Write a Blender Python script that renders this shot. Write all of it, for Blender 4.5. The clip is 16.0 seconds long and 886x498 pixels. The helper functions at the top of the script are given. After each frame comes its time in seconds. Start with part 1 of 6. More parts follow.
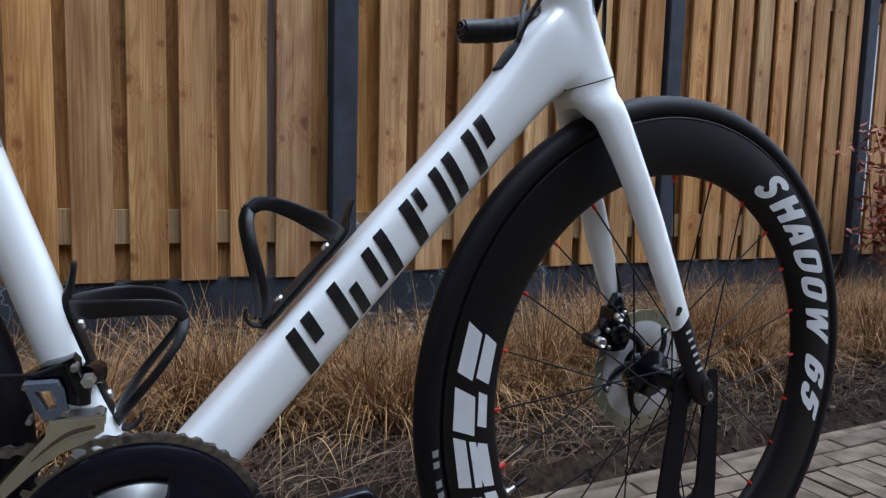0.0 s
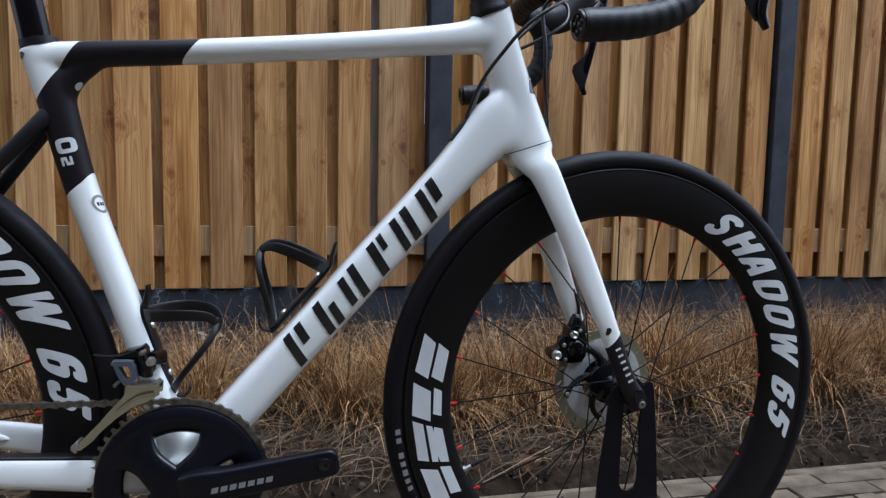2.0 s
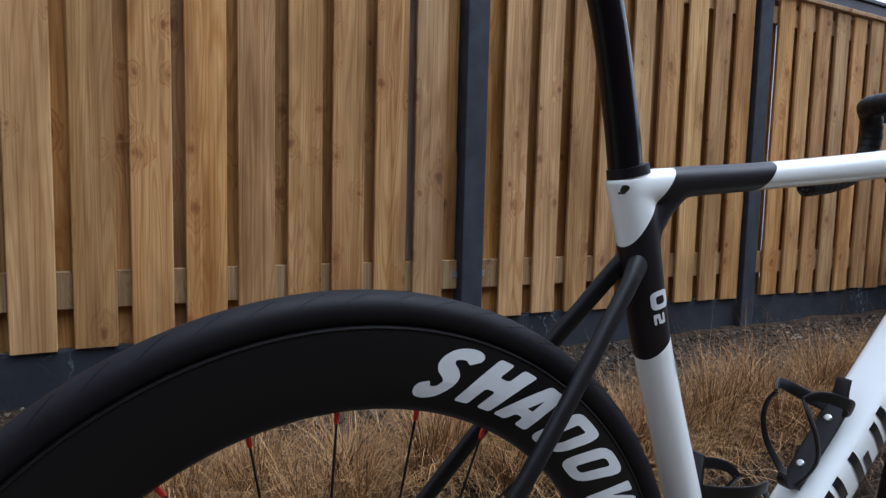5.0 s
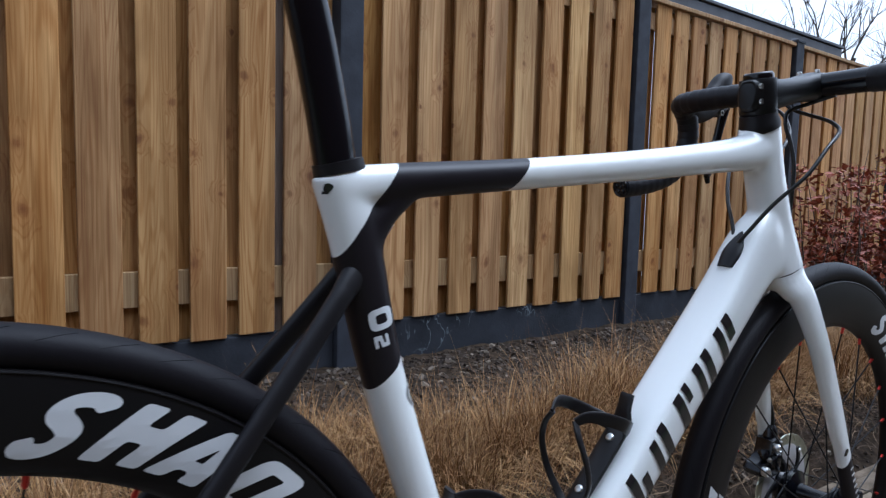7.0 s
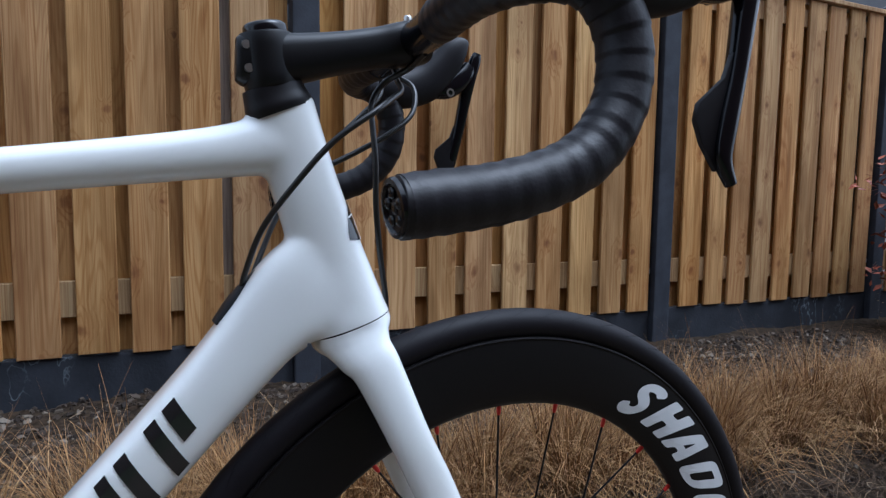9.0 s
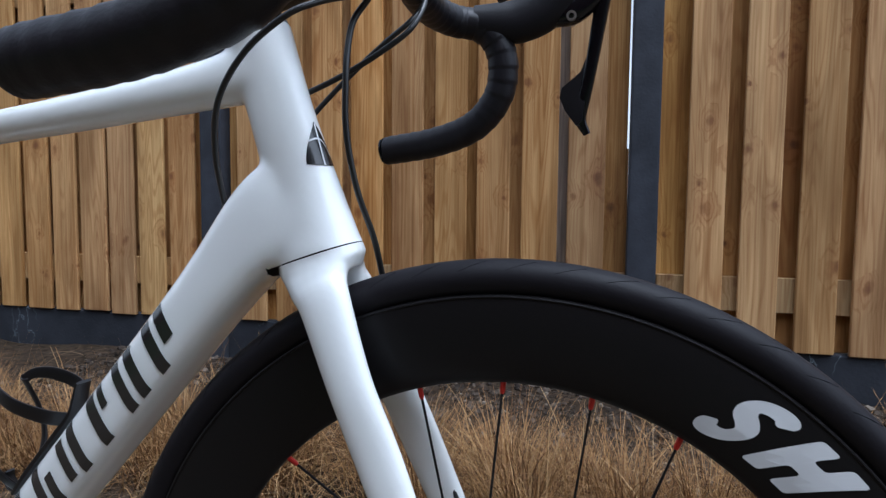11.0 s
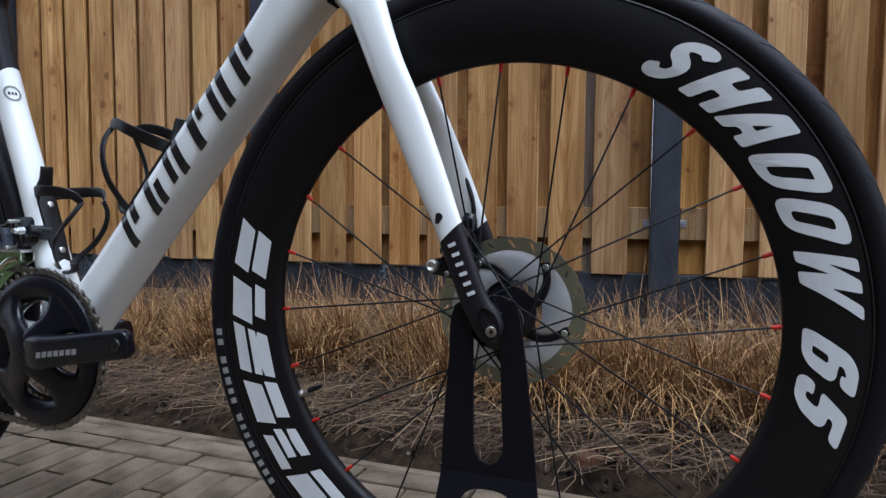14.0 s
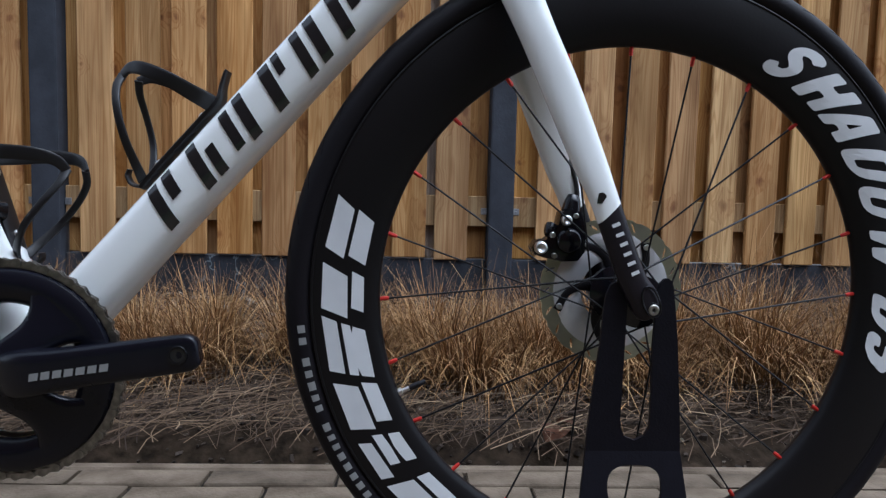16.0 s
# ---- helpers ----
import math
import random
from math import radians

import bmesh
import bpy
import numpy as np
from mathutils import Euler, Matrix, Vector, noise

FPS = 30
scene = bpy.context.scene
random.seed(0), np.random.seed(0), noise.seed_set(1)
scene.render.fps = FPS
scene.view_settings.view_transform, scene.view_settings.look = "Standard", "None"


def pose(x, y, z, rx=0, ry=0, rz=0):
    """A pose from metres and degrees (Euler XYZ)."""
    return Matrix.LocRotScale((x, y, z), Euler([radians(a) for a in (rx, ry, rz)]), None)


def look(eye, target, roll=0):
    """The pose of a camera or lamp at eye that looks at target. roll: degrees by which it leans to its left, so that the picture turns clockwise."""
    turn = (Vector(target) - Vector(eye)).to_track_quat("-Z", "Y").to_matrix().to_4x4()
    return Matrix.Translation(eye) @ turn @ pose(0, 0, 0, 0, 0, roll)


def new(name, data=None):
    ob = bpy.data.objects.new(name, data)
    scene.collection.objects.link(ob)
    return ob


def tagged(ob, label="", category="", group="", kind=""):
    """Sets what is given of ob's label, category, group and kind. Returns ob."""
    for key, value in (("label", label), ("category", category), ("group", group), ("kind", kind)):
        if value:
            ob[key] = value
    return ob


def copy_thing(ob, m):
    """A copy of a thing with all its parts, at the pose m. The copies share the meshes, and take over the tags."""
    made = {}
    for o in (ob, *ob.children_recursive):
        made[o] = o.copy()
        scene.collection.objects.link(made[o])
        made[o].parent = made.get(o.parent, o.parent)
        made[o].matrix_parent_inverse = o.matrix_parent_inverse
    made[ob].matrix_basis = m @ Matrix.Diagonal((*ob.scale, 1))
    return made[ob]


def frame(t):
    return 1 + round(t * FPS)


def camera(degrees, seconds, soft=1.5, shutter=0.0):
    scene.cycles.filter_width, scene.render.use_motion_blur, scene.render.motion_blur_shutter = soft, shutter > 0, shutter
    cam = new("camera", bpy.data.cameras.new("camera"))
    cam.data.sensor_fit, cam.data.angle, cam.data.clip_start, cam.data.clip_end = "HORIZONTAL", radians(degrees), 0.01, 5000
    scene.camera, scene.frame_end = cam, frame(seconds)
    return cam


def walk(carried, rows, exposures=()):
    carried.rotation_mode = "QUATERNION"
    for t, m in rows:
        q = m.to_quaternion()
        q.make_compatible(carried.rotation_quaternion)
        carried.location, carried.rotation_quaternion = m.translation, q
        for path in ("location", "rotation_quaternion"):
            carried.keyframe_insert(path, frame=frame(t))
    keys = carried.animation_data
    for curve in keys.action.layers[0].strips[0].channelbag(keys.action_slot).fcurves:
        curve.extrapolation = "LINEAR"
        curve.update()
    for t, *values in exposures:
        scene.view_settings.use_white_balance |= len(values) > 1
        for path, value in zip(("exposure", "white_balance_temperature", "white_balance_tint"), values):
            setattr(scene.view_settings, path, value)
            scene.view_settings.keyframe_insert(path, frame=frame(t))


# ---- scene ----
EXPOSURES = [(0.0, 1.32, 5210, 9), (2.0, 1.32, 5280, 9), (3.5, 1.34, 5300, 9), (6.0, 1.28, 5260, 9), (7.0, 1.28, 5140, 9), (8.5, 1.26, 5120, 9), (11.0, 1.29, 5280, 9), (13.5, 1.36, 5330, 9), (16.0, 1.38, 5280, 9)]
cam = camera(71.32, 16.0, soft=1.3, shutter=0.12)
ROWS = [
    (0.0, -0.5717, -0.5705, 0.5644, 84.55, -1.53, -24.54),
    (0.5, -0.5189, -0.6310, 0.5603, 84.56, -1.39, -21.19),
    (1.0, -0.4750, -0.6907, 0.5652, 84.64, -1.32, -18.71),
    (1.5, -0.4342, -0.7743, 0.6002, 84.71, -1.08, -15.23),
    (2.0, -0.4392, -0.8156, 0.6168, 84.94, -1.06, -12.06),
    (2.5, -0.4996, -0.7964, 0.5804, 84.95, -1.21, -9.86),
    (3.0, -0.6192, -0.7033, 0.5487, 85.15, -1.43, -9.63),
    (3.5, -0.7702, -0.5904, 0.5666, 85.21, -1.21, -9.70),
    (5.8, -1.2009, -0.4393, 0.8128, 85.10, -1.63, -32.09),
    (6.0, -1.1872, -0.4457, 0.8074, 85.20, -1.58, -32.52),
    (6.5, -1.1002, -0.4576, 0.7780, 85.34, -1.38, -32.41),
    (7.0, -0.9326, -0.4462, 0.7616, 85.16, -1.51, -32.22),
    (7.5, -0.7203, -0.4542, 0.7752, 85.07, -1.72, -31.90),
    (8.0, -0.5202, -0.4639, 0.8124, 84.96, -1.33, -31.20),
    (8.5, -0.3796, -0.4975, 0.8116, 84.90, -1.18, -27.16),
    (8.7, -0.3389, -0.5156, 0.8052, 84.88, -1.07, -25.26),
    (10.8, 0.0822, -0.4703, 0.7147, 85.83, -0.30, 12.51),
    (11.0, 0.0779, -0.4535, 0.7227, 85.85, -0.52, 16.32),
    (11.5, 0.0807, -0.4304, 0.7404, 86.21, -0.54, 21.57),
    (12.0, 0.0932, -0.4525, 0.7567, 86.26, -0.66, 24.08),
    (12.5, 0.1098, -0.5196, 0.7291, 86.55, -0.49, 24.58),
    (13.0, 0.1332, -0.5783, 0.6507, 87.18, -0.32, 24.47),
    (13.5, 0.1584, -0.6080, 0.5421, 87.14, -0.41, 24.01),
    (14.0, 0.1527, -0.6061, 0.4450, 86.39, -0.43, 19.89),
    (14.5, 0.0936, -0.5849, 0.3592, 86.84, -0.70, 14.29),
    (15.0, -0.0050, -0.5788, 0.3232, 87.35, -0.97, 8.19),
    (15.5, -0.1103, -0.5987, 0.3607, 86.89, -1.16, 1.97),
    (16.0, -0.2182, -0.6286, 0.4292, 85.72, -1.48, -2.46),
]
walk(cam, [(t, pose(x, y, z, rx, ry, rz)) for t, x, y, z, rx, ry, rz in ROWS], exposures=EXPOSURES)

# ---- light ----
world = bpy.data.worlds.new("overcast_sky")
scene.world = world
world.use_nodes = True
wn, wl = world.node_tree.nodes, world.node_tree.links
sky = wn.new("ShaderNodeTexSky")
sky.sky_type = "NISHITA"
sky.sun_disc = False
sky.sun_elevation, sky.sun_rotation = radians(68), radians(120)
sky.air_density, sky.dust_density, sky.ozone_density = 1.0, 4.0, 1.0
grey = wn.new("ShaderNodeRGBToBW")
veil = wn.new("ShaderNodeMix")
veil.data_type = "RGBA"
veil.inputs[0].default_value = 0.9
wl.new(sky.outputs[0], grey.inputs[0])
wl.new(sky.outputs[0], veil.inputs[6])
wl.new(grey.outputs[0], veil.inputs[7])
wl.new(veil.outputs[2], wn["Background"].inputs[0])
wn["Background"].inputs[1].default_value = 0.15
sun_data = bpy.data.lights.new("sun", "SUN")
sun_data.energy, sun_data.angle, sun_data.color = 0.3, radians(40), (1.0, 0.98, 0.96)
sun = new("sun", sun_data)
sun.matrix_world = look((3, -2, 9), (0, 0, 0))


# ---- materials ----
def material(name, base, rough=0.5, metal=0.0, vary=0.0, scale=8.0, stretch=(1, 1, 1), bump=0.0, bump_scale=60.0, coat=0.0, random_value=0.0, second=None, spread=(0.35, 0.65), spec=0.5, soil=0.0):
    """A principled material: noise mixes base with second, Object Info's Random shifts the value, a finer noise gives relief."""
    m = bpy.data.materials.new(name)
    m.use_nodes = True
    n, l = m.node_tree.nodes, m.node_tree.links
    p = n["Principled BSDF"]
    p.inputs["Roughness"].default_value = rough
    p.inputs["Metallic"].default_value = metal
    p.inputs["Specular IOR Level"].default_value = spec
    if coat:
        p.inputs["Coat Weight"].default_value = coat
        p.inputs["Coat Roughness"].default_value = 0.06
    co = n.new("ShaderNodeTexCoord")
    mp = n.new("ShaderNodeMapping")
    mp.inputs["Scale"].default_value = stretch
    l.new(co.outputs["Object"], mp.inputs[0])
    base4 = (*base, 1)
    if second is None:
        second = tuple(c * (1 - vary) for c in base)
    nz = n.new("ShaderNodeTexNoise")
    nz.inputs["Scale"].default_value = scale
    nz.inputs["Detail"].default_value = 6
    l.new(mp.outputs[0], nz.inputs["Vector"])
    ramp = n.new("ShaderNodeValToRGB")
    ramp.color_ramp.elements[0].position, ramp.color_ramp.elements[1].position = spread
    ramp.color_ramp.elements[0].color, ramp.color_ramp.elements[1].color = base4, (*second, 1)
    l.new(nz.outputs[0], ramp.inputs[0])
    out = ramp.outputs[0]
    if random_value:
        info = n.new("ShaderNodeObjectInfo")
        rng = n.new("ShaderNodeMapRange")
        rng.inputs[3].default_value, rng.inputs[4].default_value = 1 - random_value, 1 + random_value
        l.new(info.outputs["Random"], rng.inputs[0])
        hsv = n.new("ShaderNodeHueSaturation")
        l.new(out, hsv.inputs["Color"])
        l.new(rng.outputs[0], hsv.inputs["Value"])
        out = hsv.outputs[0]
    l.new(out, p.inputs["Base Color"])
    if vary or bump:
        rr = n.new("ShaderNodeMapRange")
        rr.inputs[3].default_value, rr.inputs[4].default_value = max(rough - 0.08, 0.03), min(rough + 0.08, 1)
        l.new(nz.outputs[0], rr.inputs[0])
        l.new(rr.outputs[0], p.inputs["Roughness"])
    if bump:
        fine = n.new("ShaderNodeTexNoise")
        fine.inputs["Scale"].default_value = bump_scale
        fine.inputs["Detail"].default_value = 4
        l.new(mp.outputs[0], fine.inputs["Vector"])
        bp = n.new("ShaderNodeBump")
        bp.inputs["Strength"].default_value = bump
        bp.inputs["Distance"].default_value = 0.004
        l.new(fine.outputs[0], bp.inputs["Height"])
        l.new(bp.outputs[0], p.inputs["Normal"])
    return m


def wood_material(name, light, dark, knot):
    """Planed softwood: long streaks, growth rings, knots, each board its own piece of the log."""
    m = bpy.data.materials.new(name)
    m.use_nodes = True
    n, l = m.node_tree.nodes, m.node_tree.links
    p = n["Principled BSDF"]
    p.inputs["Roughness"].default_value = 0.72
    p.inputs["Specular IOR Level"].default_value = 0.25
    co, info = n.new("ShaderNodeTexCoord"), n.new("ShaderNodeObjectInfo")
    shift = n.new("ShaderNodeVectorMath")
    shift.operation = "SCALE"
    shift.inputs[0].default_value = (13.0, 7.0, 41.0)
    l.new(info.outputs["Random"], shift.inputs[3])
    add = n.new("ShaderNodeVectorMath")
    l.new(co.outputs["Object"], add.inputs[0])
    l.new(shift.outputs[0], add.inputs[1])

    def noise_at(scale, vec, detail=5, dist=0.0):
        q = n.new("ShaderNodeTexNoise")
        q.inputs["Scale"].default_value, q.inputs["Detail"].default_value, q.inputs["Distortion"].default_value = scale, detail, dist
        l.new(vec, q.inputs["Vector"])
        return q.outputs[0]

    def scaled(vec, s):
        q = n.new("ShaderNodeMapping")
        q.inputs["Scale"].default_value = s
        l.new(vec, q.inputs[0])
        return q.outputs[0]

    def ramped(fac, stops):
        q = n.new("ShaderNodeValToRGB")
        q.color_ramp.elements[0].position, q.color_ramp.elements[0].color = stops[0][0], (*stops[0][1], 1)
        q.color_ramp.elements[1].position, q.color_ramp.elements[1].color = stops[1][0], (*stops[1][1], 1)
        l.new(fac, q.inputs[0])
        return q.outputs[0]

    def mixed(fac, a, b, blend="MIX"):
        q = n.new("ShaderNodeMix")
        q.data_type, q.blend_type = "RGBA", blend
        if isinstance(fac, float):
            q.inputs[0].default_value = fac
        else:
            l.new(fac, q.inputs[0])
        l.new(a, q.inputs[6])
        l.new(b, q.inputs[7])
        return q.outputs[2]

    streak = noise_at(1.0, scaled(add.outputs[0], (26, 26, 0.7)), 6, 0.9)
    blotch = noise_at(1.0, scaled(add.outputs[0], (7, 7, 1.5)), 3, 0.6)
    grain = noise_at(1.0, scaled(add.outputs[0], (300, 300, 8)), 3)
    def calc(op, a, b):
        q = n.new("ShaderNodeMath")
        q.operation = op
        for k, v in enumerate((a, b)):
            if isinstance(v, (int, float)):
                q.inputs[k].default_value = v
            else:
                l.new(v, q.inputs[k])
        return q.outputs[0]

    # knots: cells over the board's face, a few of them picked
    flat = n.new("ShaderNodeSeparateXYZ")
    l.new(add.outputs[0], flat.inputs[0])
    face = n.new("ShaderNodeCombineXYZ")
    l.new(calc("MULTIPLY", flat.outputs[0], 8.0), face.inputs[0])
    l.new(calc("MULTIPLY", flat.outputs[2], 5.6), face.inputs[1])
    vor = n.new("ShaderNodeTexVoronoi")
    vor.voronoi_dimensions = "2D"
    vor.inputs["Scale"].default_value = 1.0
    l.new(face.outputs[0], vor.inputs["Vector"])
    pick = n.new("ShaderNodeSeparateColor")
    l.new(vor.outputs["Color"], pick.inputs[0])
    some = calc("GREATER_THAN", pick.outputs[0], 0.66)
    ragged = calc("ADD", vor.outputs["Distance"], calc("MULTIPLY", calc("SUBTRACT", noise_at(24.0, add.outputs[0], 4), 0.5), 0.36))
    ragged = calc("DIVIDE", ragged, calc("ADD", 0.35, calc("MULTIPLY", pick.outputs[1], 0.95)))
    core = calc("MULTIPLY", some, ramped(ragged, ((0.0, (1, 1, 1)), (0.165, (0, 0, 0)))))
    halo = calc("MULTIPLY", some, ramped(ragged, ((0.08, (1, 1, 1)), (0.50, (0, 0, 0)))))
    side = calc("MULTIPLY", some, calc("MULTIPLY", ramped(ragged, ((0.07, (0, 0, 0)), (0.12, (1, 1, 1)))), ramped(ragged, ((0.14, (1, 1, 1)), (0.34, (0, 0, 0))))))
    # growth rings: contour lines of a long soft noise, pushed aside by the knots
    contour = noise_at(1.0, scaled(add.outputs[0], (8, 8, 0.5)), 2, 0.3)
    field = calc("ADD", calc("ADD", contour, calc("MULTIPLY", halo, 0.10)), calc("MULTIPLY", noise_at(1.0, scaled(add.outputs[0], (40, 40, 2.5)), 3), 0.035))
    rings = calc("SINE", calc("MULTIPLY", field, 130.0), 0.0)
    warm = ramped(streak, ((0.30, dark), (0.68, light)))
    wide = ramped(blotch, ((0.30, (0.68, 0.62, 0.54)), (0.62, (1.16, 1.13, 1.08))))
    col = mixed(1.0, warm, wide, "MULTIPLY")
    late = n.new("ShaderNodeRGB")
    late.outputs[0].default_value = (0.66, 0.54, 0.42, 1)
    col = mixed(calc("MULTIPLY", calc("MULTIPLY", calc("MAXIMUM", rings, 0.0), 0.95), blotch), col, mixed(1.0, col, late.outputs[0], "MULTIPLY"))
    kn = n.new("ShaderNodeRGB")
    kn.outputs[0].default_value = (*knot, 1)
    pale = n.new("ShaderNodeRGB")
    pale.outputs[0].default_value = (*(min(c * 1.28, 0.9) for c in light), 1)
    col = mixed(calc("MULTIPLY", side, 0.18), col, pale.outputs[0])
    smudge = n.new("ShaderNodeRGB")
    smudge.outputs[0].default_value = (0.66, 0.52, 0.42, 1)
    col = mixed(calc("MULTIPLY", halo, calc("MULTIPLY", blotch, 1.1)), col, mixed(1.0, col, smudge.outputs[0], "MULTIPLY"))
    thread = n.new("ShaderNodeRGB")
    thread.outputs[0].default_value = (0.70, 0.62, 0.54, 1)
    fibre = ramped(noise_at(1.0, scaled(add.outputs[0], (150, 150, 1.3)), 4, 0.4), ((0.46, (0, 0, 0)), (0.70, (1, 1, 1))))
    col = mixed(calc("MULTIPLY", fibre, 0.80), col, mixed(1.0, col, thread.outputs[0], "MULTIPLY"))
    stain = n.new("ShaderNodeRGB")
    stain.outputs[0].default_value = (0.62, 0.50, 0.40, 1)
    heart = ramped(noise_at(1.0, scaled(add.outputs[0], (3.2, 3.2, 1.1)), 4, 0.8), ((0.56, (0, 0, 0)), (0.74, (1, 1, 1))))
    col = mixed(calc("MULTIPLY", heart, 0.75), col, mixed(1.0, col, stain.outputs[0], "MULTIPLY"))
    col = mixed(calc("MULTIPLY", calc("MULTIPLY", core, 0.72), calc("ADD", 0.6, calc("MULTIPLY", pick.outputs[2], 0.5))), col, kn.outputs[0])
    hsv = n.new("ShaderNodeHueSaturation")
    rng = n.new("ShaderNodeMapRange")
    rng.inputs[3].default_value, rng.inputs[4].default_value = 0.78, 1.10
    tint = n.new("ShaderNodeMapRange")
    tint.inputs[3].default_value, tint.inputs[4].default_value = 0.485, 0.506
    l.new(noise_at(1.0, shift.outputs[0], 0), tint.inputs[0])
    l.new(tint.outputs[0], hsv.inputs["Hue"])
    deep = n.new("ShaderNodeMapRange")
    deep.inputs[1].default_value, deep.inputs[2].default_value = 0.25, 0.75
    deep.inputs[3].default_value, deep.inputs[4].default_value = 1.10, 0.95
    l.new(noise_at(2.7, shift.outputs[0], 0), deep.inputs[0])
    l.new(deep.outputs[0], hsv.inputs["Saturation"])
    l.new(info.outputs["Random"], rng.inputs[0])
    l.new(col, hsv.inputs["Color"])
    l.new(rng.outputs[0], hsv.inputs["Value"])
    l.new(hsv.outputs[0], p.inputs["Base Color"])
    bp = n.new("ShaderNodeBump")
    bp.inputs["Strength"].default_value, bp.inputs["Distance"].default_value = 0.55, 0.002
    l.new(grain, bp.inputs["Height"])
    l.new(bp.outputs[0], p.inputs["Normal"])
    return m


def paint_material(name, lines, white=(0.865, 0.885, 0.872), black=(0.0105, 0.0080, 0.0105)):
    """Gloss white lacquer, satin black where all the half planes a x + b z + c > 0 hold; lines: groups of half planes."""
    m = bpy.data.materials.new(name)
    m.use_nodes = True
    n, l = m.node_tree.nodes, m.node_tree.links
    p = n["Principled BSDF"]
    co, sep = n.new("ShaderNodeTexCoord"), n.new("ShaderNodeSeparateXYZ")
    l.new(co.outputs["Object"], sep.inputs[0])

    def calc(op, a, b):
        q = n.new("ShaderNodeMath")
        q.operation = op
        for k, v in enumerate((a, b)):
            if isinstance(v, (int, float)):
                q.inputs[k].default_value = v
            else:
                l.new(v, q.inputs[k])
        return q.outputs[0]

    total = 0.0
    for group in lines:
        mask = 1.0
        for a, b, c in group:
            v = calc("ADD", calc("ADD", calc("MULTIPLY", sep.outputs[0], a), calc("MULTIPLY", sep.outputs[2], b)), c)
            mask = calc("MULTIPLY", mask, calc("GREATER_THAN", v, 0.0))
        total = calc("MAXIMUM", total, mask)
    mix = n.new("ShaderNodeMix")
    mix.data_type = "RGBA"
    mix.inputs[6].default_value, mix.inputs[7].default_value = (*white, 1), (*black, 1)
    if isinstance(total, float):
        mix.inputs[0].default_value = total
    else:
        l.new(total, mix.inputs[0])
    l.new(mix.outputs[2], p.inputs["Base Color"])
    rough = n.new("ShaderNodeMapRange")
    rough.inputs[3].default_value, rough.inputs[4].default_value = 0.24, 0.42
    if not isinstance(total, float):
        l.new(total, rough.inputs[0])
    l.new(rough.outputs[0], p.inputs["Roughness"])
    coat = n.new("ShaderNodeMapRange")
    coat.inputs[3].default_value, coat.inputs[4].default_value = 0.9, 0.0
    if not isinstance(total, float):
        l.new(total, coat.inputs[0])
    l.new(coat.outputs[0], p.inputs["Coat Weight"])
    p.inputs["Coat Roughness"].default_value = 0.05
    gloss = n.new("ShaderNodeMapRange")
    gloss.inputs[3].default_value, gloss.inputs[4].default_value = 0.5, 0.28
    if not isinstance(total, float):
        l.new(total, gloss.inputs[0])
    l.new(gloss.outputs[0], p.inputs["Specular IOR Level"])
    return m


def line(p, q):
    """The half plane left of the way from p to q, in x and z."""
    dx, dz = q[0] - p[0], q[1] - p[1]
    return (-dz, dx, dz * p[0] - dx * p[1])


MAT_WOOD = wood_material("pine_board", (0.605, 0.402, 0.186), (0.404, 0.236, 0.092), (0.150, 0.064, 0.026))
MAT_WOOD_BACK = wood_material("pine_board_back", (0.58, 0.360, 0.140), (0.41, 0.235, 0.082), (0.11, 0.05, 0.022))
MAT_RAIL = wood_material("pine_rail", (0.50, 0.36, 0.19), (0.38, 0.25, 0.115), (0.16, 0.075, 0.03))
MAT_POST = material("anthracite_concrete", (0.040, 0.044, 0.056), 0.75, vary=0.35, scale=9, bump=0.25, bump_scale=90, spec=0.3)


def lime_plate(name, base, lime):
    """Dark concrete with thin pale lime runs, gathered in patches."""
    m = material(name, base, 0.8, vary=0.4, scale=6, bump=0.3, bump_scale=80, spec=0.3)
    n, l = m.node_tree.nodes, m.node_tree.links
    p = n["Principled BSDF"]
    old = p.inputs["Base Color"].links[0].from_socket
    co, mp = n.new("ShaderNodeTexCoord"), n.new("ShaderNodeMapping")
    mp.inputs["Scale"].default_value = (1.0, 1.0, 0.55)
    l.new(co.outputs["Object"], mp.inputs[0])
    line_noise, patch = n.new("ShaderNodeTexNoise"), n.new("ShaderNodeTexNoise")
    line_noise.inputs["Scale"].default_value, line_noise.inputs["Detail"].default_value = 14, 3
    patch.inputs["Scale"].default_value, patch.inputs["Detail"].default_value = 2.6, 2
    l.new(mp.outputs[0], line_noise.inputs["Vector"])
    l.new(co.outputs["Object"], patch.inputs["Vector"])
    vein, where = n.new("ShaderNodeValToRGB"), n.new("ShaderNodeValToRGB")
    while len(vein.color_ramp.elements) < 3:
        vein.color_ramp.elements.new(0.5)
    for e, (pos, v) in zip(vein.color_ramp.elements, ((0.485, 0), (0.5, 1), (0.515, 0))):
        e.position, e.color = pos, (v, v, v, 1)
    where.color_ramp.elements[0].position, where.color_ramp.elements[1].position = 0.56, 0.66
    l.new(line_noise.outputs[0], vein.inputs[0])
    l.new(patch.outputs[0], where.inputs[0])
    fac, mix = n.new("ShaderNodeMath"), n.new("ShaderNodeMix")
    fac.operation = "MULTIPLY"
    l.new(vein.outputs[0], fac.inputs[0])
    l.new(where.outputs[0], fac.inputs[1])
    mix.data_type = "RGBA"
    l.new(fac.outputs[0], mix.inputs[0])
    l.new(old, mix.inputs[6])
    mix.inputs[7].default_value = (*lime, 1)
    l.new(mix.outputs[2], p.inputs["Base Color"])
    return m


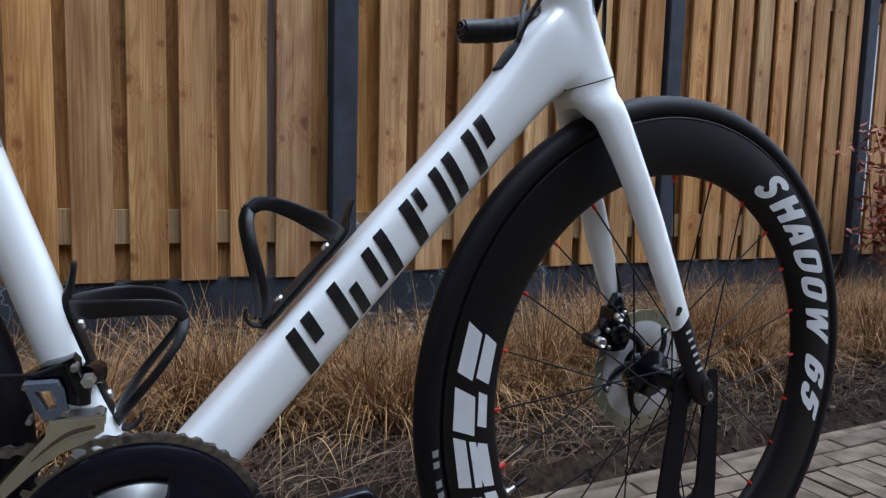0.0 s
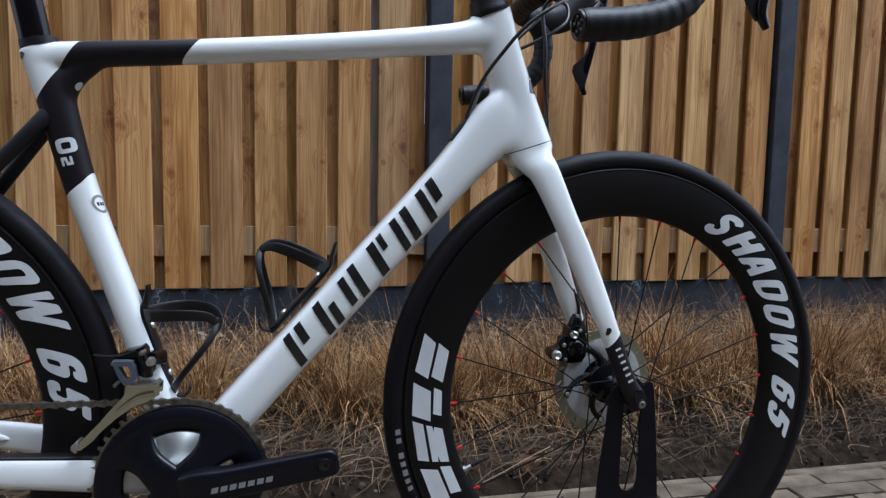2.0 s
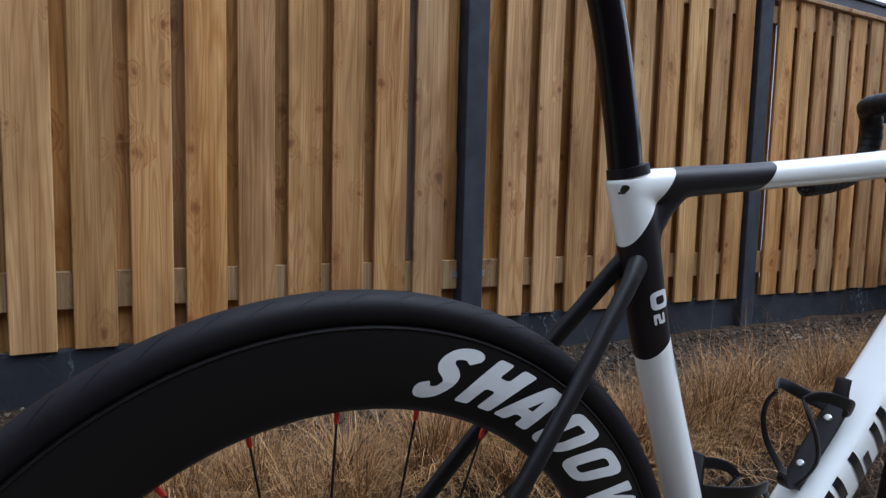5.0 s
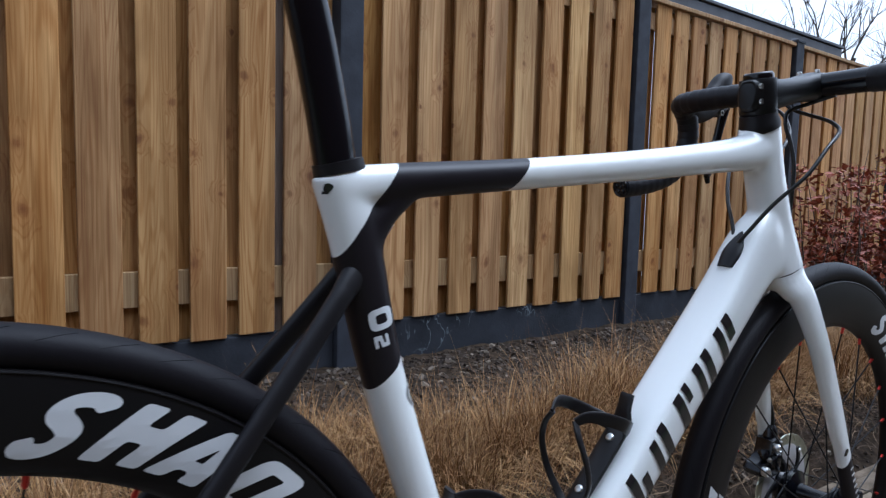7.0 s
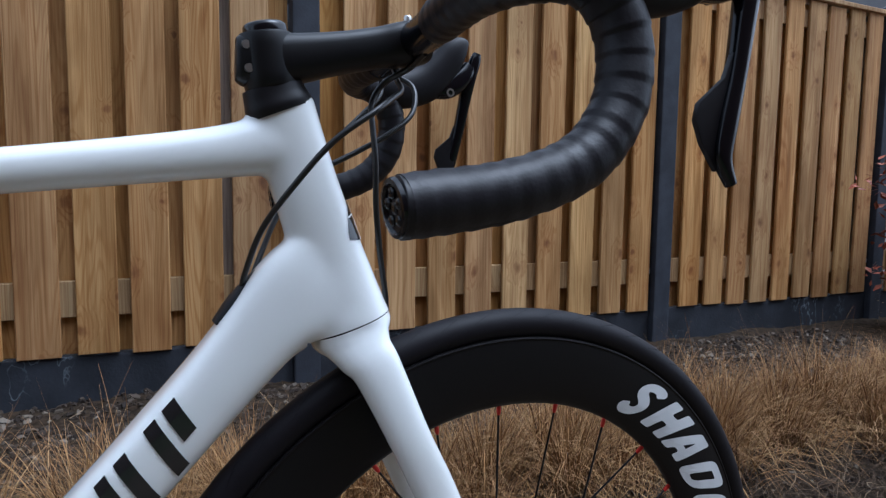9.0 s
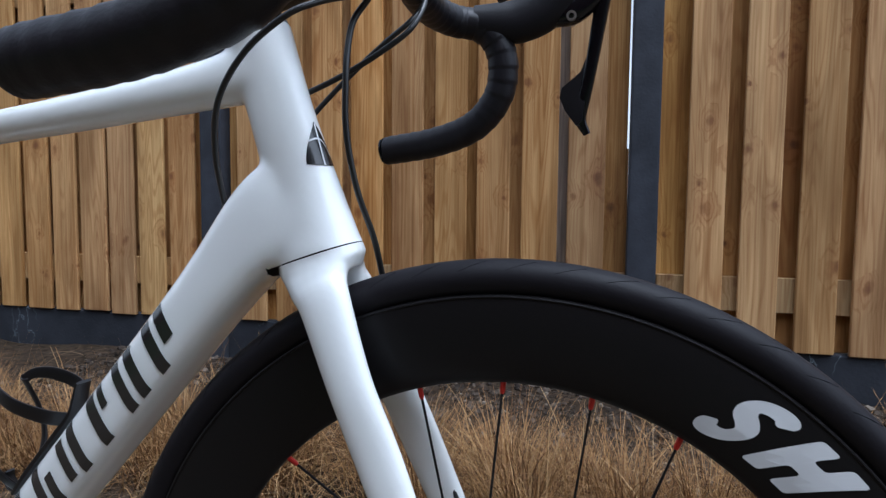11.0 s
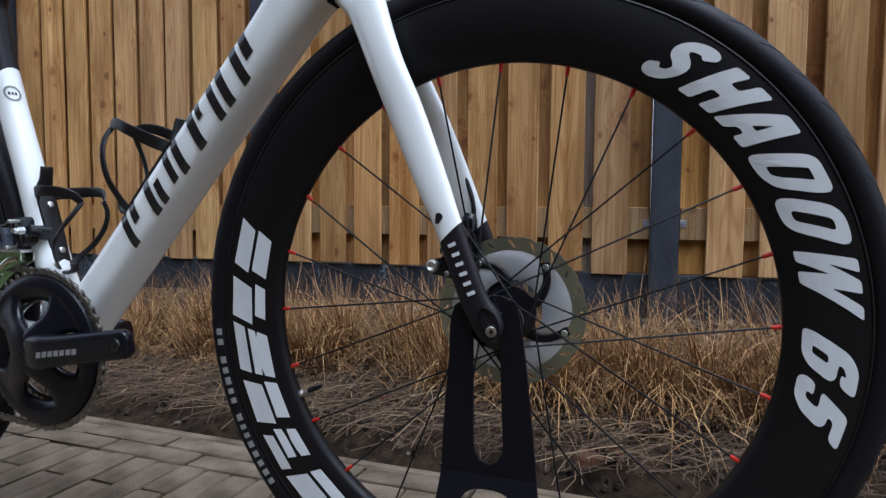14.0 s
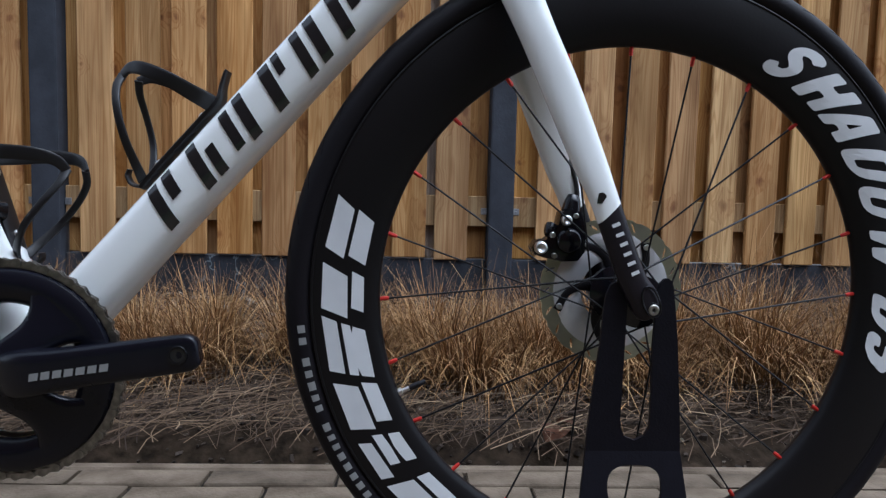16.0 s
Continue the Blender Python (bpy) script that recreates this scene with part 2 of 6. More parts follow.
MAT_PLATE = lime_plate("anthracite_concrete_plate", (0.032, 0.035, 0.044), (0.18, 0.21, 0.23))
MAT_SOIL = material("garden_soil", (0.044, 0.030, 0.019), 0.95, second=(0.016, 0.011, 0.0072), scale=38, bump=1.0, bump_scale=45, spec=0.1)
MAT_PAVER = material("concrete_paver", (0.160, 0.124, 0.088), 0.9, second=(0.072, 0.054, 0.036), scale=13, bump=0.5, bump_scale=160, random_value=0.16, spec=0.2)
MAT_JOINT = material("joint_sand", (0.030, 0.025, 0.020), 0.95, vary=0.4, scale=30, bump=0.6, bump_scale=120, spec=0.1)
MAT_LAWN = material("short_lawn", (0.060, 0.082, 0.028), 0.9, second=(0.034, 0.046, 0.017), scale=14, bump=0.8, bump_scale=90, spec=0.15)
MAT_WHITE = paint_material("frame_white", [])
MAT_BLACK = material("satin_black", (0.0050, 0.0041, 0.0058), 0.45, vary=0.2, scale=20, spec=0.35)
MAT_CAGE_CARBON = material("cage_carbon", (0.0070, 0.0062, 0.0070), 0.40, vary=0.25, scale=30, spec=0.40)
MAT_CRANK = material("crank_blue_black", (0.0048, 0.0050, 0.0088), 0.26, vary=0.2, scale=14, spec=0.30)
MAT_GLOSS = material("gloss_black", (0.0028, 0.003, 0.005), 0.20, vary=0.1, scale=12, coat=0.1, spec=0.4)
MAT_CARBON = material("matt_carbon", (0.0058, 0.0050, 0.0056), 0.42, second=(0.0044, 0.0038, 0.0042), spec=0.25, scale=6, bump=0.03, bump_scale=300)
MAT_RUBBER = material("tyre_rubber", (0.0054, 0.0044, 0.0062), 0.55, second=(0.0074, 0.0063, 0.0082), scale=10, bump=0.06, bump_scale=200, spec=0.19)
MAT_TREAD = material("tread_rubber", (0.0035, 0.0035, 0.0042), 0.8, spec=0.1)
MAT_GROOVE = material("groove_black", (0.002, 0.002, 0.002), 0.95, spec=0.05)
MAT_STEM = material("stem_black", (0.004, 0.004, 0.005), 0.40, vary=0.2, scale=30, spec=0.35)
MAT_TAPE = material("bar_tape", (0.0095, 0.0082, 0.0110), 0.44, vary=0.3, scale=60, bump=0.07, bump_scale=420, spec=0.32)
MAT_HOOD = material("hood_rubber", (0.0075, 0.0065, 0.0090), 0.5, vary=0.2, scale=30, bump=0.05, bump_scale=400, spec=0.28)
MAT_LINK = material("link_blue_grey", (0.105, 0.118, 0.152), 0.30, metal=0.3, vary=0.2, scale=40)
MAT_STEEL = material("bright_steel", (0.78, 0.78, 0.76), 0.32, metal=1.0, vary=0.2, scale=40)
MAT_CHAIN = material("chain_steel", (0.40, 0.385, 0.35), 0.38, metal=1.0, vary=0.5, scale=90)
# green in the cage's base colour stands in for reflected lawn
MAT_CAGE = material("polished_cage", (0.60, 0.63, 0.52), 0.12, metal=1.0, vary=0.1, scale=60)
MAT_DARK_STEEL = material("dark_steel", (0.50, 0.49, 0.45), 0.36, metal=1.0, vary=0.4, scale=60)
# the rotor's olive cast is a green reflection put into its colour
MAT_ROTOR = material("rotor_steel", (0.56, 0.58, 0.47), 0.36, metal=1.0, vary=0.15, scale=60)
MAT_FIN = material("bare_aluminium", (0.80, 0.81, 0.83), 0.38, metal=0.65, vary=0.12, scale=40)
MAT_ZINC = material("zinc_plate", (0.42, 0.43, 0.45), 0.5, metal=0.8, vary=0.3, scale=80)
MAT_SPOKE = material("spoke_black", (0.006, 0.006, 0.007), 0.42, spec=0.25)
MAT_RED = material("red_anodised", (0.55, 0.03, 0.02), 0.35, metal=0.4)
MAT_DECAL = material("white_decal", (0.66, 0.67, 0.68), 0.45, vary=0.08, scale=30)
MAT_DECAL_BLACK = material("black_decal", (0.012, 0.012, 0.013), 0.25, coat=0.6)
MAT_DECAL_GREY = material("grey_print", (0.22, 0.22, 0.215), 0.6)
MAT_STAND = material("powder_coat_black", (0.0052, 0.0047, 0.0085), 0.55, vary=0.2, scale=50, bump=0.08, bump_scale=400, spec=0.19)


def blade_material(name, tones):
    """Each blade takes one tone of the ramp."""
    m = material(name, tones[0][1], 0.75, spec=0.2)
    n, l = m.node_tree.nodes, m.node_tree.links
    geo, ramp = n.new("ShaderNodeNewGeometry"), n.new("ShaderNodeValToRGB")
    while len(ramp.color_ramp.elements) < len(tones):
        ramp.color_ramp.elements.new(0.5)
    for e, (pos, col) in zip(ramp.color_ramp.elements, tones):
        e.position, e.color = pos, (*col, 1)
    l.new(geo.outputs["Random Per Island"], ramp.inputs[0])
    l.new(ramp.outputs[0], n["Principled BSDF"].inputs["Base Color"])
    return m


MAT_STRAW = blade_material("dry_grass", ((0.0, (0.075, 0.037, 0.016)), (0.35, (0.200, 0.105, 0.041)), (0.8, (0.340, 0.190, 0.072)), (1.0, (0.46, 0.31, 0.155))))
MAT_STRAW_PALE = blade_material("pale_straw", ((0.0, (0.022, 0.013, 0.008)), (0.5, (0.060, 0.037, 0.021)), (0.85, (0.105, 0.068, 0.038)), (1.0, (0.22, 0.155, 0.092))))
MAT_CLOD = blade_material("soil_clod", ((0.0, (0.016, 0.011, 0.008)), (0.5, (0.040, 0.029, 0.021)), (0.9, (0.078, 0.060, 0.045)), (1.0, (0.20, 0.17, 0.135))))
MAT_DEAD_LEAF = material("dead_leaf", (0.14, 0.055, 0.025), 0.7, second=(0.07, 0.03, 0.016), scale=40, spec=0.3)
MAT_LEAF = material("copper_leaf", (0.32, 0.080, 0.035), 0.5, second=(0.15, 0.036, 0.018), scale=12, spec=0.3)
MAT_BARK = material("bark", (0.12, 0.095, 0.075), 0.9, vary=0.4, scale=20, bump=0.5, bump_scale=60)
MAT_UNSEEN_WALL = material("dark_unseen_wall", (0.16, 0.085, 0.06), 0.9, second=(0.10, 0.05, 0.037), scale=3, bump=0.3, bump_scale=30, spec=0.2)
MAT_FASCIA = material("dark_roof_edge", (0.075, 0.078, 0.088), 0.7, vary=0.25, scale=4, bump=0.1)
MAT_RENDER = material("pale_render", (0.62, 0.63, 0.64), 0.85, vary=0.1, scale=3)
MAT_CABLE = material("cable_housing", (0.012, 0.012, 0.012), 0.35)


# ---- mesh helpers ----
def part(name, bm, mat, parent=None, label="", smooth=True):
    me = bpy.data.meshes.new(name)
    bmesh.ops.recalc_face_normals(bm, faces=bm.faces[:])
    bm.to_mesh(me)
    bm.free()
    if mat:
        me.materials.append(mat)
    if smooth:
        me.shade_smooth()
        me.set_sharp_from_angle(angle=radians(40))
    ob = new(name, me)
    if parent:
        ob.parent = parent
    return tagged(ob, label) if label else ob


def shared(name, me, m, parent):
    ob = new(name, me)
    ob.parent = parent
    ob.matrix_basis = m
    return ob


def box(bm, lo, hi, bevel=0.0, seg=2):
    lo, hi = Vector(lo), Vector(hi)
    r = bmesh.ops.create_cube(bm, size=1.0, matrix=Matrix.Translation((lo + hi) / 2) @ Matrix.Diagonal((*(hi - lo), 1)))
    if bevel:
        es = list({e for v in r["verts"] for e in v.link_edges})
        bmesh.ops.bevel(bm, geom=es, offset=bevel, segments=seg, profile=0.7, affect="EDGES")
    return bm


def smooth_path(pts, steps=8):
    """Catmull-Rom through the points; each point may carry more numbers than three."""
    pts = [np.array(p, float) for p in pts]
    if len(pts) == 2:
        return [pts[0] + (pts[1] - pts[0]) * k / steps for k in range(steps + 1)]
    ext = [2 * pts[0] - pts[1]] + pts + [2 * pts[-1] - pts[-2]]
    out = []
    for a, b, c, d in zip(ext, ext[1:], ext[2:], ext[3:]):
        for k in range(steps):
            u = k / steps
            out.append(0.5 * (2 * b + (c - a) * u + (2 * a - 5 * b + 4 * c - d) * u * u + (3 * b - a - 3 * c + d) * u ** 3))
    return out + [pts[-1]]


def sweep(bm, pts, n=16, steps=8, power=2.0, cap=True):
    """A tube: rows x, y, z, half size across (towards y), half size in the x-z plane."""
    path = smooth_path(pts, steps)
    rings = []
    side0 = None
    for i, q in enumerate(path):
        a, b = path[max(i - 1, 0)], path[min(i + 1, len(path) - 1)]
        t = Vector((b - a)[:3]).normalized()
        if side0 is None:
            side0 = Vector((0, 1, 0)) if abs(t.y) < 0.8 else Vector((0, 0, 1))
        side = (side0 - t * side0.dot(t)).normalized()
        side0 = side
        up = t.cross(side)
        ring = []
        for k in range(n):
            w = 2 * math.pi * k / n
            cw, sw = math.cos(w), math.sin(w)
            e = 2 / power
            ring.append(bm.verts.new(Vector(q[:3]) + side * (abs(cw) ** e * math.copysign(1, cw) * q[3]) + up * (abs(sw) ** e * math.copysign(1, sw) * q[4])))
        rings.append(ring)
    for r, s in zip(rings, rings[1:]):
        for k in range(n):
            bm.faces.new((r[k], r[(k + 1) % n], s[(k + 1) % n], s[k]))
    if cap:
        bm.faces.new(rings[0][::-1])
        bm.faces.new(rings[-1])
    return bm


def loft(bm, sections, n=28, power=3.0):
    """A solid through sections: two ends in x, z and the half width towards y at each end."""
    rings = []
    for u, l, wu, wl in sections:
        mid, arm = Vector(((u[0] + l[0]) / 2, 0, (u[1] + l[1]) / 2)), Vector(((u[0] - l[0]) / 2, 0, (u[1] - l[1]) / 2))
        ring = []
        for k in range(n):
            w = 2 * math.pi * k / n
            c, s = math.cos(w), math.sin(w)
            a, b = math.copysign(abs(s) ** (2 / power), s), math.copysign(abs(c) ** (2 / power), c)
            ring.append(bm.verts.new(mid + arm * a + Vector((0, b * (wl + (wu - wl) * (a + 1) / 2), 0))))
        rings.append(ring)
    for r, q in zip(rings, rings[1:]):
        for k in range(n):
            bm.faces.new((r[k], r[(k + 1) % n], q[(k + 1) % n], q[k]))
    bm.faces.new(rings[0][::-1])
    bm.faces.new(rings[-1])
    return bm


def pipe(bm, pts, r, n=10, steps=8):
    return sweep(bm, [(*p, r, r) for p in pts], n, steps)


def lathe(bm, profile, n=48, closed=True, m=Matrix()):
    """Spin rows (radius, y) about the y axis."""
    rings = [[bm.verts.new(m @ Vector((r * math.cos(2 * math.pi * k / n), y, r * math.sin(2 * math.pi * k / n)))) for k in range(n)] for r, y in profile]
    pairs = list(zip(rings, rings[1:])) + ([(rings[-1], rings[0])] if closed else [])
    for r, s in pairs:
        for k in range(n):
            bm.faces.new((r[k], r[(k + 1) % n], s[(k + 1) % n], s[k]))
    if not closed:
        for ring in (rings[0], rings[-1]):
            if (ring[0].co - ring[n // 2].co).length > 1e-5:
                bm.faces.new(ring)
    return bm


def plate(bm, outline, y0, y1, bevel=0.0):
    """A flat piece: outline in x, z, from y0 to y1."""
    vs = [bm.verts.new((x, y0, z)) for x, z in outline]
    f = bm.faces.new(vs)
    r = bmesh.ops.extrude_face_region(bm, geom=[f])
    top = [g for g in r["geom"] if isinstance(g, bmesh.types.BMVert)]
    bmesh.ops.translate(bm, verts=top, vec=(0, y1 - y0, 0))
    if bevel:
        es = [e for v in vs + top for e in v.link_edges if abs(e.verts[0].co.y - e.verts[1].co.y) < 1e-6]
        bmesh.ops.bevel(bm, geom=list(set(es)), offset=bevel, segments=2, profile=0.7, affect="EDGES")
    return bm


def holed_plate(bm, outline, holes, y0, y1):
    """A flat piece with holes, filled between its outlines."""
    loops = []
    for pts in [outline] + holes:
        vs = [bm.verts.new((x, y0, z)) for x, z in pts]
        loops += [bm.edges.new((vs[k], vs[(k + 1) % len(vs)])) for k in range(len(vs))]
    faces = [g for g in bmesh.ops.triangle_fill(bm, edges=loops, use_beauty=True)["geom"] if isinstance(g, bmesh.types.BMFace)]
    r = bmesh.ops.extrude_face_region(bm, geom=faces)
    bmesh.ops.translate(bm, verts=[g for g in r["geom"] if isinstance(g, bmesh.types.BMVert)], vec=(0, y1 - y0, 0))
    return bm


def ring_points(cx, cz, rx, rz, n=20, a0=0.0):
    return [(cx + rx * math.cos(a0 + 2 * math.pi * k / n), cz + rz * math.sin(a0 + 2 * math.pi * k / n)) for k in range(n)]


def fused(ob, voxel=0.0025, smooth=10, cut=None):
    """Melts overlapping tubes into one moulded shell; cut: point, outward normal, nearest x of the part sawn off square."""
    r = ob.modifiers.new("fuse", "REMESH")
    r.mode, r.voxel_size, r.use_smooth_shade = "VOXEL", voxel, True
    s = ob.modifiers.new("fair", "SMOOTH")
    s.factor, s.iterations = 0.5, smooth
    if cut:
        at, out, from_x = Vector(cut[0]), Vector(cut[1]).normalized(), cut[2]
        bpy.context.view_layer.update()
        bm = bmesh.new()
        bm.from_mesh(bpy.data.meshes.new_from_object(ob.evaluated_get(bpy.context.evaluated_depsgraph_get())))
        faces = [f for f in bm.faces if f.calc_center_median().x > from_x and abs((f.calc_center_median() - at).dot(out)) < 0.05]
        geom = faces + list({e for f in faces for e in f.edges}) + list({v for f in faces for v in f.verts})
        bmesh.ops.bisect_plane(bm, geom=geom, plane_co=at, plane_no=out, clear_outer=True)
        ob.modifiers.clear()
        bm.to_mesh(ob.data)
        bm.free()
        ob.data.shade_smooth()
        ob.data.set_sharp_from_angle(angle=radians(50))
    return ob

# ---- ground ----
def lines_from(stops):
    out = []
    for a, b, step in stops:
        k = max(1, round((b - a) / step))
        out += [a + (b - a) * i / k for i in range(k)]
    return out + [stops[-1][1]]


def build_ground():
    xs = lines_from([(-300, -20, 70), (-20, -4, 2), (-4, -1.8, 0.06), (-1.8, 2.8, 0.014), (2.8, 5, 0.06), (5, 20, 1.5), (20, 300, 70)])
    ys = lines_from([(-300, -20, 70), (-20, 0.2, 2), (0.2, 0.38, 0.06), (0.38, 2.06, 0.014), (2.06, 2.4, 0.06), (2.4, 20, 2), (20, 300, 70)])
    bm = bmesh.new()
    grid = []
    for y in ys:
        row = []
        for x in xs:
            bed = min(max((y - 0.40) / 0.12, 0), 1)
            z = -0.07
            if 0.3 < y < 2.35:
                lump = noise.noise((x * 3.1, y * 3.1, 0.3)) * 0.022 + noise.noise((x * 11, y * 11, 4)) * 0.012 + noise.noise((x * 29, y * 29, 9)) * 0.007 + abs(noise.noise((x * 57, y * 57, 2))) * 0.008
                z = -0.07 * (1 - bed) + bed * (0.012 * min(1, (y - 0.4) * 2) + lump)
            elif y >= 2.35:
                z = 0.0
            row.append(bm.verts.new((x, y, z)))
        grid.append(row)
    for a, b in zip(grid, grid[1:]):
        for k in range(len(xs) - 1):
            bm.faces.new((a[k], a[k + 1], b[k + 1], b[k]))
    ob = part("ground", bm, MAT_SOIL)
    return tagged(ob, "dark crumbly garden soil with straw litter beside the paving", "soil", kind="structure")


ground = build_ground()
bm = bmesh.new()
box(bm, (-9, -7, -0.078), (9, 0.352, -0.017))
pavement = tagged(part("pavement", bm, MAT_JOINT, smooth=False), "paving of narrow buff concrete bricks with sanded joints", "pavement", kind="structure")
bm = bmesh.new()
box(bm, (-9, -6.9, -0.016), (9, -1.7, -0.006))
tagged(part("lawn", bm, MAT_LAWN, smooth=False), "short green lawn beside the paving", "lawn", kind="structure")
bm = bmesh.new()
box(bm, (-9, 0.354, -0.06), (9, 0.378, -0.009), 0.004, 1)
tagged(part("kerb", bm, MAT_PAVER, smooth=False), "thin concrete edging strip between paving and soil", "kerb", kind="structure")

# ---- fence ----
FENCE = Matrix.Translation((0, 2.004, 0)) @ pose(0, 0, 0, 0, 0, 2.37)
POSTS = [-7.17, -5.31, -3.46, -1.767, 0.093, 1.985, 3.82, 5.67, 7.52, 9.37, 11.2]
POST_W, PLATE_TOP, FENCE_TOP, LOW_TOP = 0.108, 0.186, 1.955, 1.812


def fence_post():
    bm = bmesh.new()
    box(bm, (0, 0, -0.3), (POST_W, 0.10, 1.99), 0.008, 2)
    w, c = 0.006, Vector((POST_W / 2, 0.05, 2.035))
    base = [bm.verts.new(p) for p in ((-w, -w, 1.99), (POST_W + w, -w, 1.99), (POST_W + w, 0.1 + w, 1.99), (-w, 0.1 + w, 1.99))]
    rim = [bm.verts.new((v.co.x, v.co.y, 2.004)) for v in base]
    top = bm.verts.new(c)
    bm.faces.new(base[::-1])
    for k in range(4):
        bm.faces.new((base[k], base[(k + 1) % 4], rim[(k + 1) % 4], rim[k]))
        bm.faces.new((rim[k], rim[(k + 1) % 4], top))
    ob = part("fence_post", bm, MAT_POST, smooth=False)
    return tagged(ob, "square anthracite concrete fence post with pyramid cap", "fence post", "posts of the garden fence")


first = fence_post()
first.matrix_basis = FENCE @ Matrix.Translation((POSTS[0], 0, -0.14))
for s in POSTS[1:]:
    copy_thing(first, FENCE @ Matrix.Translation((s, 0, -0.14 if s < -2 else 0)))


def board_mesh(name, w, h, d, bevel=0.003):
    bm = bmesh.new()
    box(bm, (0, 0, 0), (w, d, h), bevel, 1)
    me = bpy.data.meshes.new(name)
    bm.to_mesh(me)
    bm.free()
    return me


BOARD_H = FENCE_TOP - PLATE_TOP - 0.006
FRONT = []
for k in range(4):
    FRONT.append(board_mesh("board", 0.134 + 0.003 * k, BOARD_H, 0.018))
    FRONT[-1].materials.append(MAT_WOOD)
BACK = board_mesh("back_board", 0.142, BOARD_H - 0.01, 0.016)
BACK.materials.append(MAT_WOOD_BACK)
GREY_BACK = board_mesh("back_board", 0.142, BOARD_H - 0.01, 0.016)
GREY_BACK.materials.append(material("weathered_board", (0.34, 0.27, 0.215), 0.85, vary=0.4, scale=4, stretch=(30, 30, 1), bump=0.3))


MARGINS = {3: (0.065, 0.086), 4: (0.099, 0.016), 5: (0.085, 0.03)}


def fence_panel(a, b, seed, top):
    rnd = random.Random(seed)
    bm = bmesh.new()
    box(bm, (a + 0.004, 0.038, 0.33), (b - 0.004, 0.066, 0.462), 0.003, 1)
    panel = part("garden_fence", bm, MAT_RAIL, smooth=False)
    panel.matrix_basis = FENCE
    tagged(panel, "closed-board pine fence with boards on both sides of its rails", "fence", "panels of the garden fence")
    bm = bmesh.new()
    box(bm, (a + 0.004, 0.038, top - 0.155), (b - 0.004, 0.066, top - 0.055), 0.003, 1)
    part("rail", bm, MAT_RAIL, panel, smooth=False)
    bm = bmesh.new()
    box(bm, (a + 0.002, 0.004, top), (b - 0.002, 0.094, top + 0.028), 0.004, 1)
    part("cap_rail", bm, MAT_RAIL, panel, smooth=False)
    for x in (a + 0.004, b - 0.030):
        bm = bmesh.new()
        box(bm, (x, 0.0355, 0.383), (x + 0.026, 0.0375, 0.411), 0.0006, 1)
        lathe(bm, [(0.0, 0.0335), (0.0028, 0.0340), (0.0034, 0.0355), (0.0, 0.0356)], 10, False, Matrix.Translation((x + 0.013, 0, 0.397)))
        part("bracket", bm, MAT_ZINC, panel, "small zinc bracket", smooth=False)
    tall = Matrix.Diagonal((1, 1, (top - PLATE_TOP - 0.006) / BOARD_H, 1))
    lead, tail = MARGINS.get(seed, (0.075, 0.04))
    pitch = (b - a - lead - tail - 0.146) / 8
    for k in range(9):
        x = a + lead + pitch * k + rnd.uniform(-0.004, 0.004)
        pick = rnd.randrange(4)
        x += (0.146 - (0.134 + 0.003 * pick)) / 2
        shared("board", FRONT[pick], Matrix.Translation((x, 0.019 + rnd.uniform(0, 0.003), PLATE_TOP + rnd.uniform(-0.004, 0.008))) @ tall, panel)
    gaps = [a + lead + pitch * k + 0.146 + (pitch - 0.146) / 2 for k in range(8)]
    for k, c in enumerate([a + lead / 2] + gaps + [b - tail / 2]):
        grey = seed % 2 == 1 and k == 8
        x0, x1 = max(c - 0.0815, a + 0.003), min(c + 0.0815, b - 0.0076)
        m = Matrix.Translation((x0, 0.0665, PLATE_TOP + 0.004)) @ Matrix.Diagonal(((x1 - x0) / 0.142, 1, 1, 1)) @ tall
        shared("back_board", GREY_BACK if grey else BACK, m, panel)
    # hidden upright, added to block sky light through the slit at a slant
    bm = bmesh.new()
    box(bm, (b - 0.048, 0.083, PLATE_TOP + 0.002), (b - 0.0076, 0.118, top - 0.01), 0.002, 1)
    part("stile", bm, MAT_WOOD_BACK, panel, smooth=False)
    bm = bmesh.new()
    box(bm, (b - 0.0076, 0.068, PLATE_TOP + 0.002), (b - 0.0015, 0.080, 0.945), 0.001, 1)
    part("edge_strip", bm, MAT_WOOD_BACK, panel, smooth=False)
    return panel


def base_plate(a, b):
    bm = bmesh.new()
    box(bm, (a + 0.002, 0.034, -0.12), (b - 0.002, 0.078, PLATE_TOP), 0.006, 2)
    ob = part("base_plate", bm, MAT_PLATE, smooth=False)
    ob.matrix_basis = FENCE
    return tagged(ob, "anthracite concrete base plate with pale lime smears", "base plate", "base plates of the fence")


for k, (a, b) in enumerate(zip(POSTS, POSTS[1:])):
    fence_panel(a + POST_W, b, k, FENCE_TOP if k > 2 else LOW_TOP)
    base_plate(a + POST_W, b)


